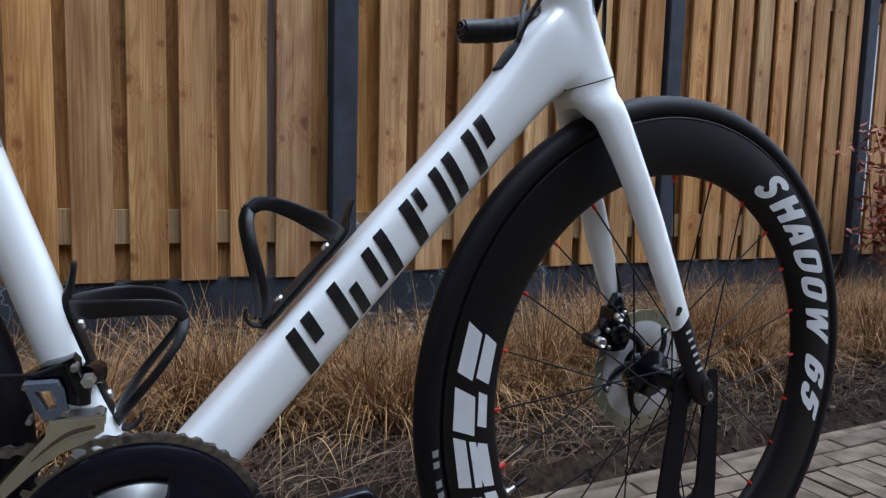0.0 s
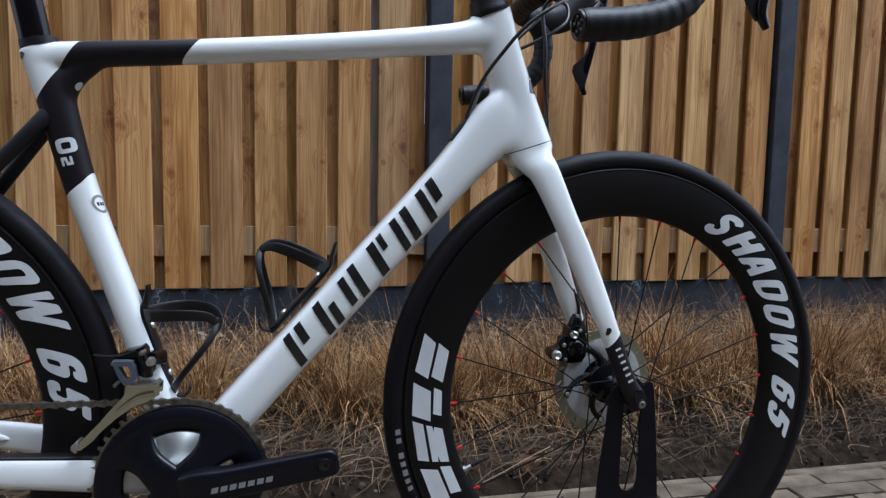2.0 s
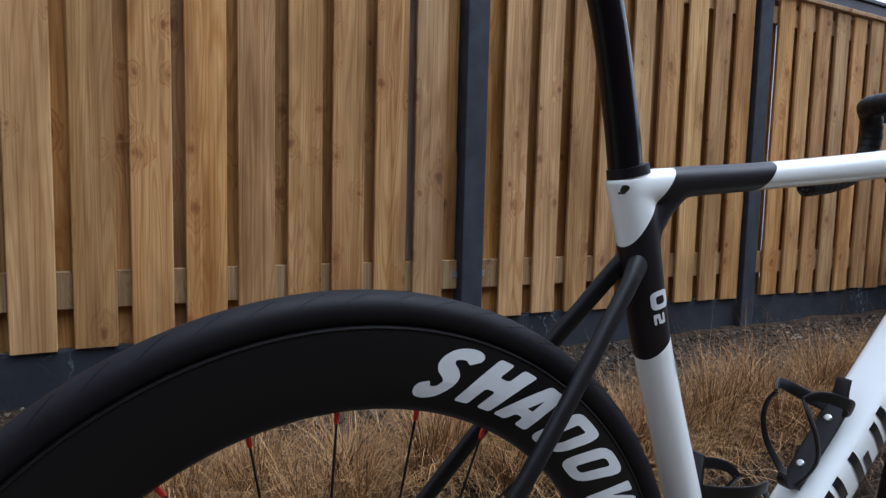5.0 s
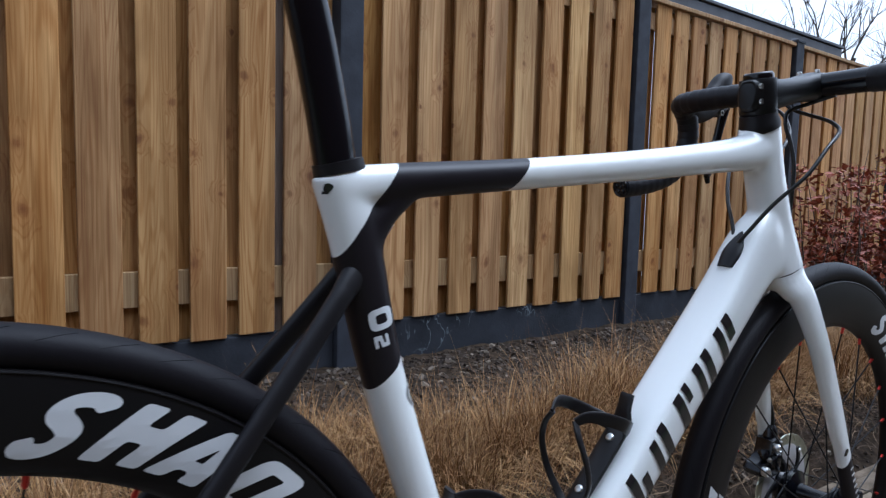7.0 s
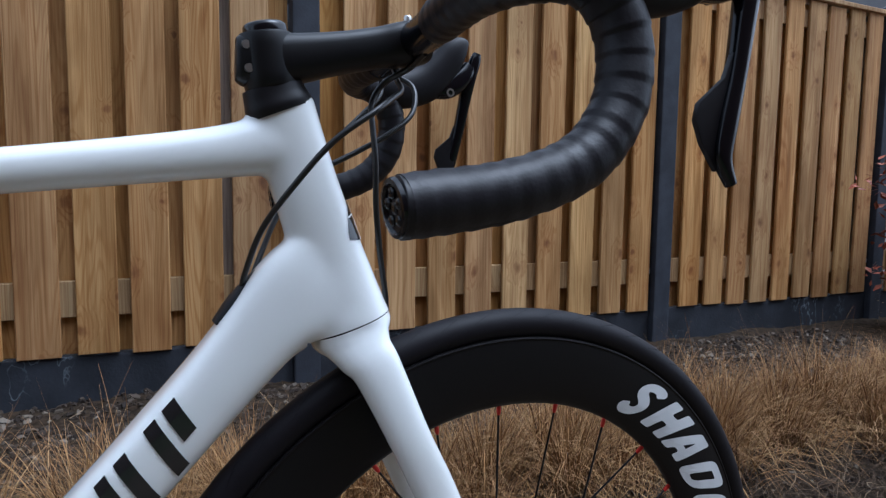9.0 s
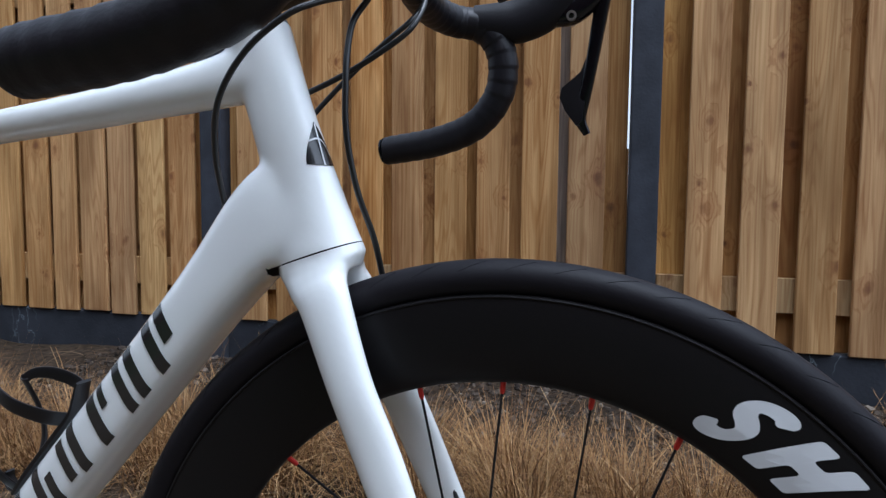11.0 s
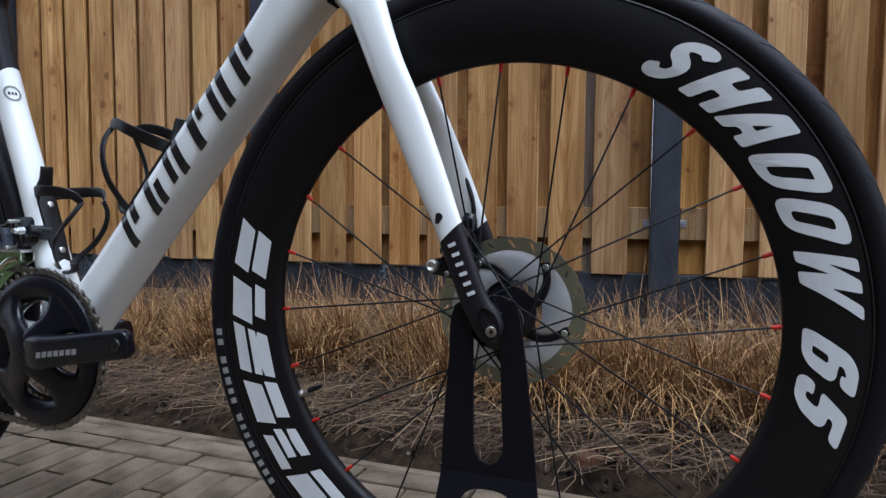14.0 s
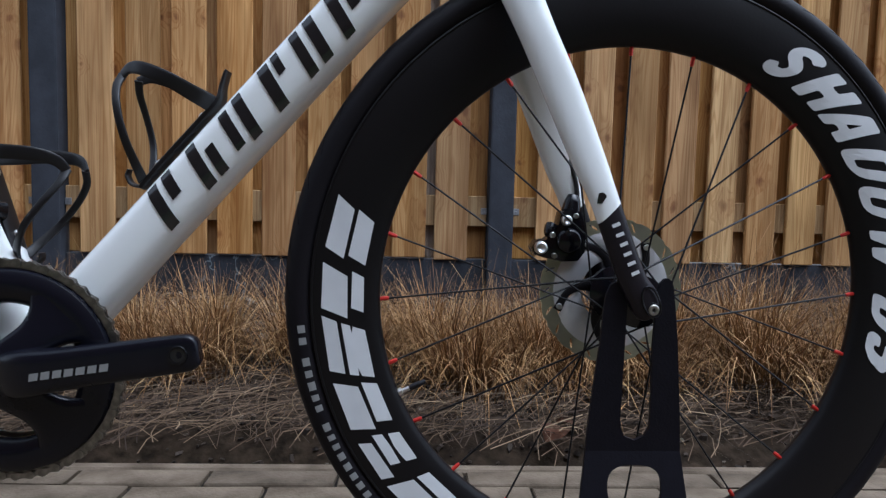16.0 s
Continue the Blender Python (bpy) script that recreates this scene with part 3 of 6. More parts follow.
# ---- planting and distance ----
def dry_grass():
    rnd = random.Random(5)
    verts, faces = [], []
    tufts = []
    x = -4.2
    while x < 5.2:
        low = 0.70 if x < -0.25 else (0.80 if x < 0.4 else 0.92)
        tufts.append((x + rnd.uniform(-0.06, 0.06), 0.94 + rnd.uniform(-0.09, 0.09), low * rnd.uniform(0.80, 1.1)))
        if rnd.random() < 0.85:
            tufts.append((x + rnd.uniform(-0.1, 0.1), 0.80 + rnd.uniform(-0.07, 0.07), low * rnd.uniform(0.65, 0.95)))
        if rnd.random() < 0.12:
            tufts.append((x + rnd.uniform(-0.1, 0.1), 1.18 + rnd.uniform(-0.1, 0.1), low * rnd.uniform(0.4, 0.6)))
        x += rnd.uniform(0.14, 0.22)
    for tx, ty, size in tufts:
        for k in range(560):
            a, r = rnd.uniform(0, 2 * math.pi), abs(rnd.gauss(0, 0.06))
            px, py = tx + r * math.cos(a), ty + r * math.sin(a)
            az = a + rnd.gauss(0, 0.8)
            if rnd.random() < 0.70:
                length = size * rnd.uniform(0.16, 0.40) * (1.42 if rnd.random() < 0.06 else 1)
                lean, bend = rnd.uniform(0.02, 0.36) + r * 2.3, rnd.uniform(0.05, 1.0)
                w = rnd.uniform(0.0008, 0.0019)
            else:
                length = size * rnd.uniform(0.28, 0.54)
                lean, bend = rnd.uniform(0.1, 0.6) + r * 3, rnd.uniform(1.0, 2.6)
                w = rnd.uniform(0.0009, 0.0021)
                az = rnd.gauss(-1.57, 1.3) if rnd.random() < 0.6 else az
            dx, dy = math.cos(az), math.sin(az)
            sx, sy = -dy * w, dx * w
            p = [px, py, 0.0]
            n = 6
            i0 = len(verts)
            for j in range(n + 1):
                u = j / n
                t = 1 - 0.85 * u
                verts.append((p[0] - sx * t, p[1] - sy * t, p[2]))
                verts.append((p[0] + sx * t, p[1] + sy * t, p[2]))
                ang = lean + bend * u
                st = length / n
                p[0] += math.sin(ang) * dx * st
                p[1] += math.sin(ang) * dy * st
                p[2] = max(p[2] + math.cos(ang) * st, 0.012)
            for j in range(n):
                q = i0 + 2 * j
                faces.append((q, q + 1, q + 3, q + 2))
    me = bpy.data.meshes.new("dry_grass")
    me.from_pydata(verts, [], faces)
    me.materials.append(MAT_STRAW)
    me.shade_smooth()
    return tagged(new("dry_grass", me), "dry tan ornamental grass tufts in winter, in the soil bed", "grass", kind="stuff")


def straw_litter():
    rnd = random.Random(8)
    verts, faces = [], []
    for k in range(14500):
        x, y = rnd.uniform(-3.2, 4.2), (0.40 + abs(rnd.gauss(0, 0.55)) if rnd.random() < 0.5 else rnd.gauss(0.58, 0.13))
        if not 0.41 < y < 1.95:
            continue
        a, length, w = rnd.uniform(0, math.pi), rnd.uniform(0.03, 0.21), rnd.uniform(0.0004, 0.0010)
        z = 0.014 + rnd.uniform(0, 0.025)
        bow, tilt = rnd.uniform(-1.1, 1.1), rnd.uniform(-0.25, 0.25)
        i0, n = len(verts), 4
        for j in range(n + 1):
            u = j / n - 0.5
            ang = a + bow * u
            cx, cy = x + math.cos(ang) * u * length, y + math.sin(ang) * u * length
            zz = max(z + tilt * u * length + 0.06 * length * (1 - 4 * u * u), 0.010)
            verts.append((cx + math.sin(ang) * w, cy - math.cos(ang) * w, zz))
            verts.append((cx - math.sin(ang) * w, cy + math.cos(ang) * w, zz + w))
        for j in range(n):
            q = i0 + 2 * j
            faces.append((q, q + 1, q + 3, q + 2))
    me = bpy.data.meshes.new("straw_litter")
    me.from_pydata(verts, [], faces)
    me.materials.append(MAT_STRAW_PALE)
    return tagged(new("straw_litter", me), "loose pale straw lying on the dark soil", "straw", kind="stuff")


def soil_clods():
    """Crumbs, bark chips and small stones: flat uneven five-sided pieces, tilted, lying on the bed."""
    rnd = random.Random(17)
    verts, faces = [], []
    for k in range(11500):
        x = rnd.uniform(-2.2, 3.2)
        y = rnd.uniform(1.15, 2.02) if k % 3 else rnd.uniform(0.40, 1.2)
        size = 0.004 + 0.013 * rnd.random() ** 2 if k % 3 else 0.003 + 0.007 * rnd.random() ** 2
        bed = min(max((y - 0.40) / 0.12, 0), 1)
        z = bed * (0.012 * min(1, (y - 0.4) * 2) + noise.noise((x * 3.1, y * 3.1, 0.3)) * 0.022 + noise.noise((x * 11, y * 11, 4)) * 0.012 + noise.noise((x * 29, y * 29, 9)) * 0.007) + 0.004 - 0.07 * (1 - bed)
        turn = Euler((rnd.gauss(0, 0.45), rnd.gauss(0, 0.45), rnd.uniform(0, 6.3))).to_matrix()
        long, thick = rnd.uniform(1.0, 1.9), size * rnd.uniform(0.25, 0.6)
        i0 = len(verts)
        rim = [(size * long * rnd.uniform(0.7, 1.1) * math.cos(1.257 * a), size * rnd.uniform(0.6, 1.0) * math.sin(1.257 * a)) for a in range(5)]
        for h, shrink in ((-thick, 1.0), (thick, 0.82)):
            for u, v in rim:
                p = turn @ Vector((u * shrink, v * shrink, h))
                verts.append((x + p.x, y + p.y, z + p.z))
        faces.append(tuple(i0 + 5 + a for a in range(5)))
        for a in range(5):
            b = (a + 1) % 5
            faces.append((i0 + a, i0 + b, i0 + 5 + b, i0 + 5 + a))
    me = bpy.data.meshes.new("soil_clod")
    me.from_pydata(verts, [], faces)
    me.materials.append(MAT_CLOD)
    return tagged(new("soil_clod", me), "grey-brown earth crumbs, bark chips and small stones on the bed", "soil", kind="stuff")


def dead_leaf(x, y, turn, size):
    bm = bmesh.new()
    grid = []
    for i in range(7):
        u = i / 6
        half = 0.42 * math.sin(math.pi * min(u * 0.93 + 0.05, 1)) ** 0.8
        grid.append([bm.verts.new(((u - 0.5) * size, half * size * v, size * (0.10 + 0.22 * abs(v) ** 1.5 * half + 0.14 * math.sin(3 * u + v)))) for v in (-1, -0.5, 0, 0.5, 1)])
    for a, b in zip(grid, grid[1:]):
        for j in range(4):
            bm.faces.new((a[j], b[j], b[j + 1], a[j + 1]))
    r = bmesh.ops.solidify(bm, geom=bm.faces[:], thickness=0.0006)
    ob = part("dead_leaf", bm, MAT_DEAD_LEAF)
    ob.matrix_basis = pose(x, y, 0.012, 8, -6, turn)
    return tagged(ob, "curled red-brown dead leaf lying on the soil", "leaf", "dead leaves on the soil")


soil_clods()
for spot in ((0.045, 0.455, 30, 0.06), (0.075, 0.50, 140, 0.045), (0.62, 0.72, 80, 0.04), (-0.42, 0.63, 200, 0.05), (1.05, 0.95, 10, 0.045)):
    dead_leaf(*spot)
dry_grass()
straw_litter()


def leaf_cloud(bm, rnd, centre, count, spread, size):
    for k in range(count):
        c = Vector(centre) + Vector((rnd.gauss(0, spread[0]), rnd.gauss(0, spread[1]), rnd.gauss(0, spread[2])))
        m = Matrix.Translation(c) @ Euler((rnd.gauss(0, 0.6), rnd.gauss(0, 0.6), rnd.uniform(0, 6.3))).to_matrix().to_4x4()
        s = size * rnd.uniform(0.6, 1.2)
        pts = ((-s, 0, 0), (-0.2 * s, 0.5 * s, 0.1 * s), (s, 0, 0), (-0.2 * s, -0.5 * s, 0.1 * s))
        vs = [bm.verts.new(m @ Vector(p)) for p in pts]
        bm.faces.new((vs[0], vs[1], vs[2]))
        bm.faces.new((vs[0], vs[2], vs[3]))


def copper_shrub(at, height, seed):
    rnd = random.Random(seed)
    shrub = new("copper_shrub")
    shrub.location = at
    tagged(shrub, "copper beech shrub with withered red-brown leaves beside the fence", "shrub")
    stems, leaves = bmesh.new(), bmesh.new()
    for k in range(24):
        a = rnd.uniform(0, 6.28)
        b = Vector((rnd.gauss(0, 0.16), rnd.gauss(0, 0.07), -0.02))
        top = b + Vector((math.cos(a) * rnd.uniform(0.08, 0.34), math.sin(a) * 0.16, height * rnd.uniform(0.35, 1.0)))
        mid = (b + top) / 2 + Vector((rnd.uniform(-0.06, 0.06), rnd.uniform(-0.06, 0.06), 0))
        sweep(stems, [(*b, 0.006, 0.006), (*mid, 0.004, 0.004), (*top, 0.0015, 0.0015)], 5, 4)
        for j in range(9):
            u = rnd.uniform(0.18, 1.0)
            q = b.lerp(top, u)
            d = rnd.uniform(0, 6.28)
            tip = q + Vector((math.cos(d) * 0.16, math.sin(d) * 0.10, rnd.uniform(-0.01, 0.06))) * (1.25 - 0.5 * u)
            sweep(stems, [(*q, 0.0016, 0.0016), (*((q + tip) / 2), 0.0013, 0.0013), (*tip, 0.0008, 0.0008)], 4, 2)
            leaf_cloud(leaves, rnd, q.lerp(tip, 0.65), 9, (0.055, 0.045, 0.020), 0.030)
    part("branch", stems, MAT_BARK, shrub)
    part("foliage", leaves, MAT_LEAF, shrub, smooth=False)
    return shrub


copper_shrub((3.90, 1.74, 0), 1.22, 3)
copper_shrub((4.80, 1.74, 0), 1.30, 4)


def bare_tree(at, height, seed):
    rnd = random.Random(seed)
    tree = new("bare_tree")
    tree.location = at
    tagged(tree, "leafless winter tree with fine twigs behind the fence", "tree")
    trunk, twigs = bmesh.new(), bmesh.new()

    def grow(bm, p, d, length, r, depth):
        q = p + d * length * 0.5 + Vector((rnd.uniform(-1, 1), rnd.uniform(-1, 1), rnd.uniform(-1, 1))) * length * 0.06
        e = p + d * length
        sweep(bm, [(*p, r, r), (*q, r * 0.8, r * 0.8), (*e, r * 0.6, r * 0.6)], 6 if depth < 2 else 4, 3)
        if depth >= 5:
            return
        for k in range(3 if depth < 4 else 2):
            nd = (d + Vector((rnd.uniform(-1, 1), rnd.uniform(-1, 1), rnd.uniform(-0.35, 0.75))) * 0.75).normalized()
            start = p.lerp(e, rnd.uniform(0.55, 1.0))
            grow(twigs if depth >= 1 else trunk, start, nd, length * rnd.uniform(0.55, 0.78), r * 0.52, depth + 1)

    grow(trunk, Vector((0, 0, -0.05)), Vector((0.03, 0.02, 1)).normalized(), height * 0.42, height * 0.017, 0)
    part("trunk", trunk, MAT_BARK, tree)
    part("crown", twigs, MAT_BARK, tree)
    return tree


bare_tree((12.6, 6.3, 0), 6.2, 11)
bare_tree((14.5, 4.8, 0), 5.4, 12)
bare_tree((10.6, 8.6, 0), 5.6, 14)


def garage():
    house = new("flat_roofed_garage")
    house.matrix_basis = FENCE
    tagged(house, "low pale garage with dark flat roof edge behind the fence", "garage")
    bm = bmesh.new()
    box(bm, (1.0, 1.65, -0.05), (8.0, 6.5, 2.645))
    part("wall", bm, MAT_RENDER, house, smooth=False)
    bm = bmesh.new()
    box(bm, (0.9, 1.55, 2.65), (8.12, 6.6, 2.865), 0.01, 1)
    part("roof", bm, MAT_FASCIA, house, smooth=False)
    bm = bmesh.new()
    box(bm, (0.88, 1.53, 2.87), (8.14, 6.62, 2.905), 0.004, 1)
    part("roof_trim", bm, MAT_FASCIA, house, smooth=False)
    return house


garage()
# unseen wall, added: it closes the place and holds back sky light
bm = bmesh.new()
box(bm, (-11, -5.0, -0.08), (11, -4.7, 5.6))
tagged(part("unseen_south_wall", bm, MAT_UNSEEN_WALL, smooth=False), "plain dark unseen wall added across the yard, holding back sky light", "wall", kind="structure")

# ---- bicycle ----
from mathutils.bvhtree import BVHTree

BIKE = new("road_bicycle")
tagged(BIKE, "white and black carbon road bicycle upright in a display stand", "bicycle")
REAR, BB, PSI = Vector((-1.010, 0.0, 0.3385)), Vector((-0.593, 0.0, 0.263)), 2.8
YAWED = 0.0215  # the frame points this much to the near side
STEER = Matrix.Translation((-0.1, -0.0073, 0)) @ pose(0, 0, 0, 0, 0, PSI) @ Matrix.Translation((0.1, 0, 0))


RIM = [(0.2525, 0.0), (0.2535, -0.0045), (0.2585, -0.0085), (0.268, -0.0118), (0.282, -0.0140), (0.298, -0.0145), (0.314, -0.0140), (0.3205, -0.0130)]


def rim_y(r):
    for (r0, y0), (r1, y1) in zip(RIM, RIM[1:]):
        if r0 <= r <= r1:
            return y0 + (y1 - y0) * (r - r0) / (r1 - r0)
    return RIM[-1][1]


def on_rim(bm, start_deg, span_deg, r0, height, inward=False):
    """Bends flat letters (x from 0 to 1 along, y from 0 to 1 up) round the rim's near face."""
    for v in bm.verts:
        if inward:
            r, a = r0 + height * (1 - v.co.y), radians(start_deg + span_deg * v.co.x)
        else:
            r, a = r0 + height * v.co.y, radians(start_deg - span_deg * v.co.x)
        v.co = Vector((r * math.cos(a), rim_y(r) - 0.0006, r * math.sin(a)))
    return bm


def rounded(pts, r, n=4):
    """A polygon with its corners rounded off; r: how far along each side the rounding reaches."""
    out = []
    for k, b in enumerate(pts):
        a, c = Vector(pts[k - 1]), Vector(pts[(k + 1) % len(pts)])
        b = Vector(b)
        p = b + (a - b) * min(0.45, r / max((a - b).length, 1e-6))
        q = b + (c - b) * min(0.45, r / max((c - b).length, 1e-6))
        for j in range(n + 1):
            u = j / n
            w = p * (1 - u) ** 2 + b * 2 * u * (1 - u) + q * u * u
            out.append((w.x, w.y))
    return out


# broad slanting display letters before their slant: x along the word, y in parts of the letter's height
GLYPHS = {
    "S": None,
    "H": ([(0.74, 0), (1.08, 0), (1.08, 0.40), (1.32, 0.40), (1.32, 0), (1.66, 0), (1.66, 1.03), (1.32, 1.03), (1.32, 0.69), (1.08, 0.69), (1.08, 1.03), (0.74, 1.03)], 0.07, None, 0),
    "A": ([(1.76, 0), (2.10, 0), (2.15, 0.20), (2.36, 0.20), (2.38, 0), (2.72, 0), (2.46, 1.04), (2.04, 1.04)], 0.08, [(2.20, 0.40), (2.35, 0.40), (2.27, 0.72)], 0.03),
    "D": ([(2.92, -0.05), (3.50, -0.06), (3.80, 0.10), (3.82, 0.72), (3.72, 1.03), (2.94, 1.03)], 0.20, [(3.25, 0.14), (3.46, 0.14), (3.52, 0.28), (3.52, 0.80), (3.25, 0.80)], 0.05),
    "O": ([(4.02, -0.06), (4.84, -0.06), (4.84, 1.03), (4.02, 1.03)], 0.30, [(4.32, 0.15), (4.57, 0.15), (4.57, 0.81), (4.32, 0.81)], 0.09),
    "W": ([(5.03, 1.03), (5.32, -0.05), (5.57, -0.05), (5.58, 0.50), (5.79, -0.05), (6.06, -0.05), (6.20, 1.03), (5.94, 1.03), (5.88, 0.49), (5.69, 1.03), (5.45, 1.03), (5.37, 0.50), (5.29, 1.03)], 0.06, None, 0),
    "6": ([(7.06, -0.06), (7.62, -0.06), (7.80, 0.10), (7.80, 0.50), (7.64, 0.62), (7.34, 0.62), (7.34, 0.74), (7.49, 0.80), (7.49, 0.69), (7.74, 0.69), (7.72, 1.01), (7.20, 1.01), (7.00, 0.82), (7.00, 0.10)], 0.13, [(7.31, 0.13), (7.48, 0.13), (7.48, 0.43), (7.31, 0.43)], 0.06),
    "5": ([(8.02, 0.28), (8.02, 0.06), (8.16, -0.06), (8.58, -0.06), (8.78, 0.12), (8.78, 0.50), (8.62, 0.64), (8.42, 0.64), (8.42, 0.77), (8.78, 0.77), (8.78, 1.0), (8.12, 1.0), (8.08, 0.42), (8.46, 0.42), (8.46, 0.15), (8.30, 0.15), (8.30, 0.28)], 0.10, None, 0),
}
S_LINE = [(0.42, 0.79), (0.30, 0.90), (0.12, 0.92), (-0.06, 0.86), (-0.12, 0.73), (-0.03, 0.60), (0.14, 0.50), (0.27, 0.39), (0.29, 0.25), (0.21, 0.12), (0.04, 0.07), (-0.12, 0.11), (-0.20, 0.26)]


def glyph(ch):
    """One letter as a flat mesh in x, y."""
    bm = bmesh.new()
    if ch == "S":
        path = smooth_path(S_LINE, 5)
        rows = []
        for k, p in enumerate(path):
            t = Vector(path[min(k + 1, len(path) - 1)] - path[max(k - 1, 0)]).normalized()
            end = min(k, len(path) - 1 - k)
            h = 0.145 * (1 if end > 3 else (0.60, 0.82, 0.94, 0.99)[end])
            rows.append([bm.verts.new((p[0] - t.y * w * h, p[1] + t.x * w * h * 0.86, 0)) for w in (-1, 0, 1)])
        for a, b in zip(rows, rows[1:]):
            for j in range(2):
                bm.faces.new((a[j], a[j + 1], b[j + 1], b[j]))
        return bm
    outline, r, hole, hole_r = GLYPHS[ch]
    loops = []
    for pts in [rounded(outline, r)] + ([rounded(hole, hole_r)] if hole else []):
        vs = [bm.verts.new((x, y, 0)) for x, y in pts]
        loops += [bm.edges.new((vs[k], vs[(k + 1) % len(vs)])) for k in range(len(vs))]
    bmesh.ops.triangle_fill(bm, edges=loops, use_beauty=True)
    for again in range(2):
        bmesh.ops.subdivide_edges(bm, edges=[e for e in bm.edges if e.calc_length() > 0.3], cuts=1)
        bmesh.ops.triangulate(bm, faces=bm.faces[:])
    return bm


def slabs(cells, height, shear):
    """Plain slanted blocks in x, y: rows of x0, x1, y0, y1 in parts of the height."""
    bm = bmesh.new()
    for x0, x1, y0, y1 in cells:
        n = max(1, round((x1 - x0) / 0.25))
        low = [bm.verts.new(((x0 + (x1 - x0) * k / n + y0 * shear) * height, y0 * height, 0)) for k in range(n + 1)]
        top = [bm.verts.new(((x0 + (x1 - x0) * k / n + y1 * shear) * height, y1 * height, 0)) for k in range(n + 1)]
        for k in range(n):
            bm.faces.new((low[k], low[k + 1], top[k + 1], top[k]))
    return bm


def wheel(name, label, rotor_side, turn, valve_deg, print_deg, maker_deg, rear=False):
    bm = bmesh.new()
    prof = RIM + [(0.3205, 0.0130)] + [(r, -y) for r, y in RIM[::-1][1:-1]]
    lathe(bm, prof, 144)
    for sgn in (-1, 1):
        lathe(bm, [(0.3188 + 0.0012 * math.cos(w), sgn * 0.0131 - 0.0013 * math.sin(w)) for w in (2 * math.pi * k / 8 for k in range(8))], 144)
    rim = part(name, bm, MAT_CARBON, BIKE, label)
    bm = bmesh.new()
    t = []
    for k in range(19):
        w = radians(-146 + 292 * k / 18)
        rr = 0.0147
        t.append((0.3310 + rr * math.cos(w), -rr * math.sin(w)))
    lathe(bm, t, 160)
    part("tyre", bm, MAT_RUBBER, rim, "black road tyre with smooth tread")
    # tread: short grooves cut as low strips beside the crown
    bm = bmesh.new()
    for k in range(60):
        for sgn in (-1, 1):
            a0 = radians(6 * k + (3 if sgn > 0 else 0))
            pts = []
            for j in range(5):
                w = sgn * (0.42 + 0.16 * j)
                a = a0 + radians(0.9 * j)
                r = 0.3310 + 0.01478 * math.cos(w)
                pts.append((r * math.cos(a), -0.01478 * math.sin(w), r * math.sin(a)))
            pipe(bm, [pts[0], pts[2], pts[4]], 0.0002, 4, 3)
    part("tread_groove", bm, MAT_TREAD, rim)
    # hub
    bm = bmesh.new()
    flange = 0.026 if not rear else 0.027
    lathe(bm, [(0.0, -0.049), (0.012, -0.049), (0.0125, -0.040), (flange, -0.036), (flange, -0.029), (0.0135, -0.024), (0.0125, 0.0), (0.0135, 0.016), (flange + 0.004, 0.022), (flange + 0.004, 0.029), (0.017, 0.032), (0.017, 0.040), (0.010, 0.049), (0.0, 0.049)], 40, False)
    part("hub", bm, MAT_GLOSS, rim, "gloss black hub")
    # spokes and nipples
    spoke = None
    for k in range(24):
        a = radians(turn + 15 * k)
        near = k % 2 == 0
        pair = (k // 2) % 2 == 0
        h = a + radians(-74 if pair else 74)
        y = (-0.033 if near else 0.026)
        if rear and near:
            y = -0.020
        p = Vector((0.252 * math.cos(a), 0.0, 0.252 * math.sin(a)))
        q = Vector((flange * math.cos(h), y, flange * math.sin(h)))
        bm = bmesh.new()
        d = (p - q).normalized()
        pipe(bm, [tuple(q), tuple(p - d * 0.004)], 0.00105, 6, 1)
        part("spoke", bm, MAT_SPOKE, rim)
        bm = bmesh.new()
        s = (q - p).normalized()
        sweep(bm, [(*(p - s * 0.002), 0.0021, 0.0021), (*(p + s * 0.006), 0.0021, 0.0021), (*(p + s * 0.0085), 0.0013, 0.0013)], 8, 2)
        part("nipple", bm, MAT_RED, rim, "red anodised nipple")
    # valve
    a = radians(valve_deg)
    d = Vector((math.cos(a), 0, math.sin(a)))
    bm = bmesh.new()
    sweep(bm, [(*(d * r), w, w) for r, w in ((0.254, 0.0042), (0.2495, 0.0042), (0.249, 0.0026), (0.240, 0.0026))], 10, 2)
    part("valve", bm, MAT_STEEL, rim)
    bm = bmesh.new()
    sweep(bm, [(*(d * r), w, w) for r, w in ((0.2415, 0.0030), (0.232, 0.0032), (0.224, 0.0022))], 10, 2)
    part("valve_cap", bm, MAT_BLACK, rim)
    # rotor on the far side: steel ring with slots, finned alloy carrier
    yr = 0.041
    bm = bmesh.new()
    outer = [((0.0800 if k % 4 < 3 else 0.0785) * math.cos(2 * math.pi * k / 96), (0.0800 if k % 4 < 3 else 0.0785) * math.sin(2 * math.pi * k / 96)) for k in range(96)]
    holes = [ring_points(0, 0, 0.064, 0.064, 72)]
    for k in range(20):
        a = 2 * math.pi * k / 20
        sl = []
        for j in range(10):
            b = 2 * math.pi * j / 10
            u, v = 0.0046 * math.cos(b), 0.0018 * math.sin(b)
            r0, tw = 0.0725 + u, v
            aa = a + tw / 0.0725 + (u * 11.0)
            sl.append((r0 * math.cos(aa), r0 * math.sin(aa)))
        holes.append(sl)
    holed_plate(bm, outer, holes, yr - 0.0009, yr + 0.0009)
    part("brake_rotor", bm, MAT_ROTOR, rim, "slotted steel brake disc", smooth=False)
    def swirl(r):
        return 0.68 * ((r - 0.018) / 0.046) ** 1.35 if r > 0.018 else 0.0

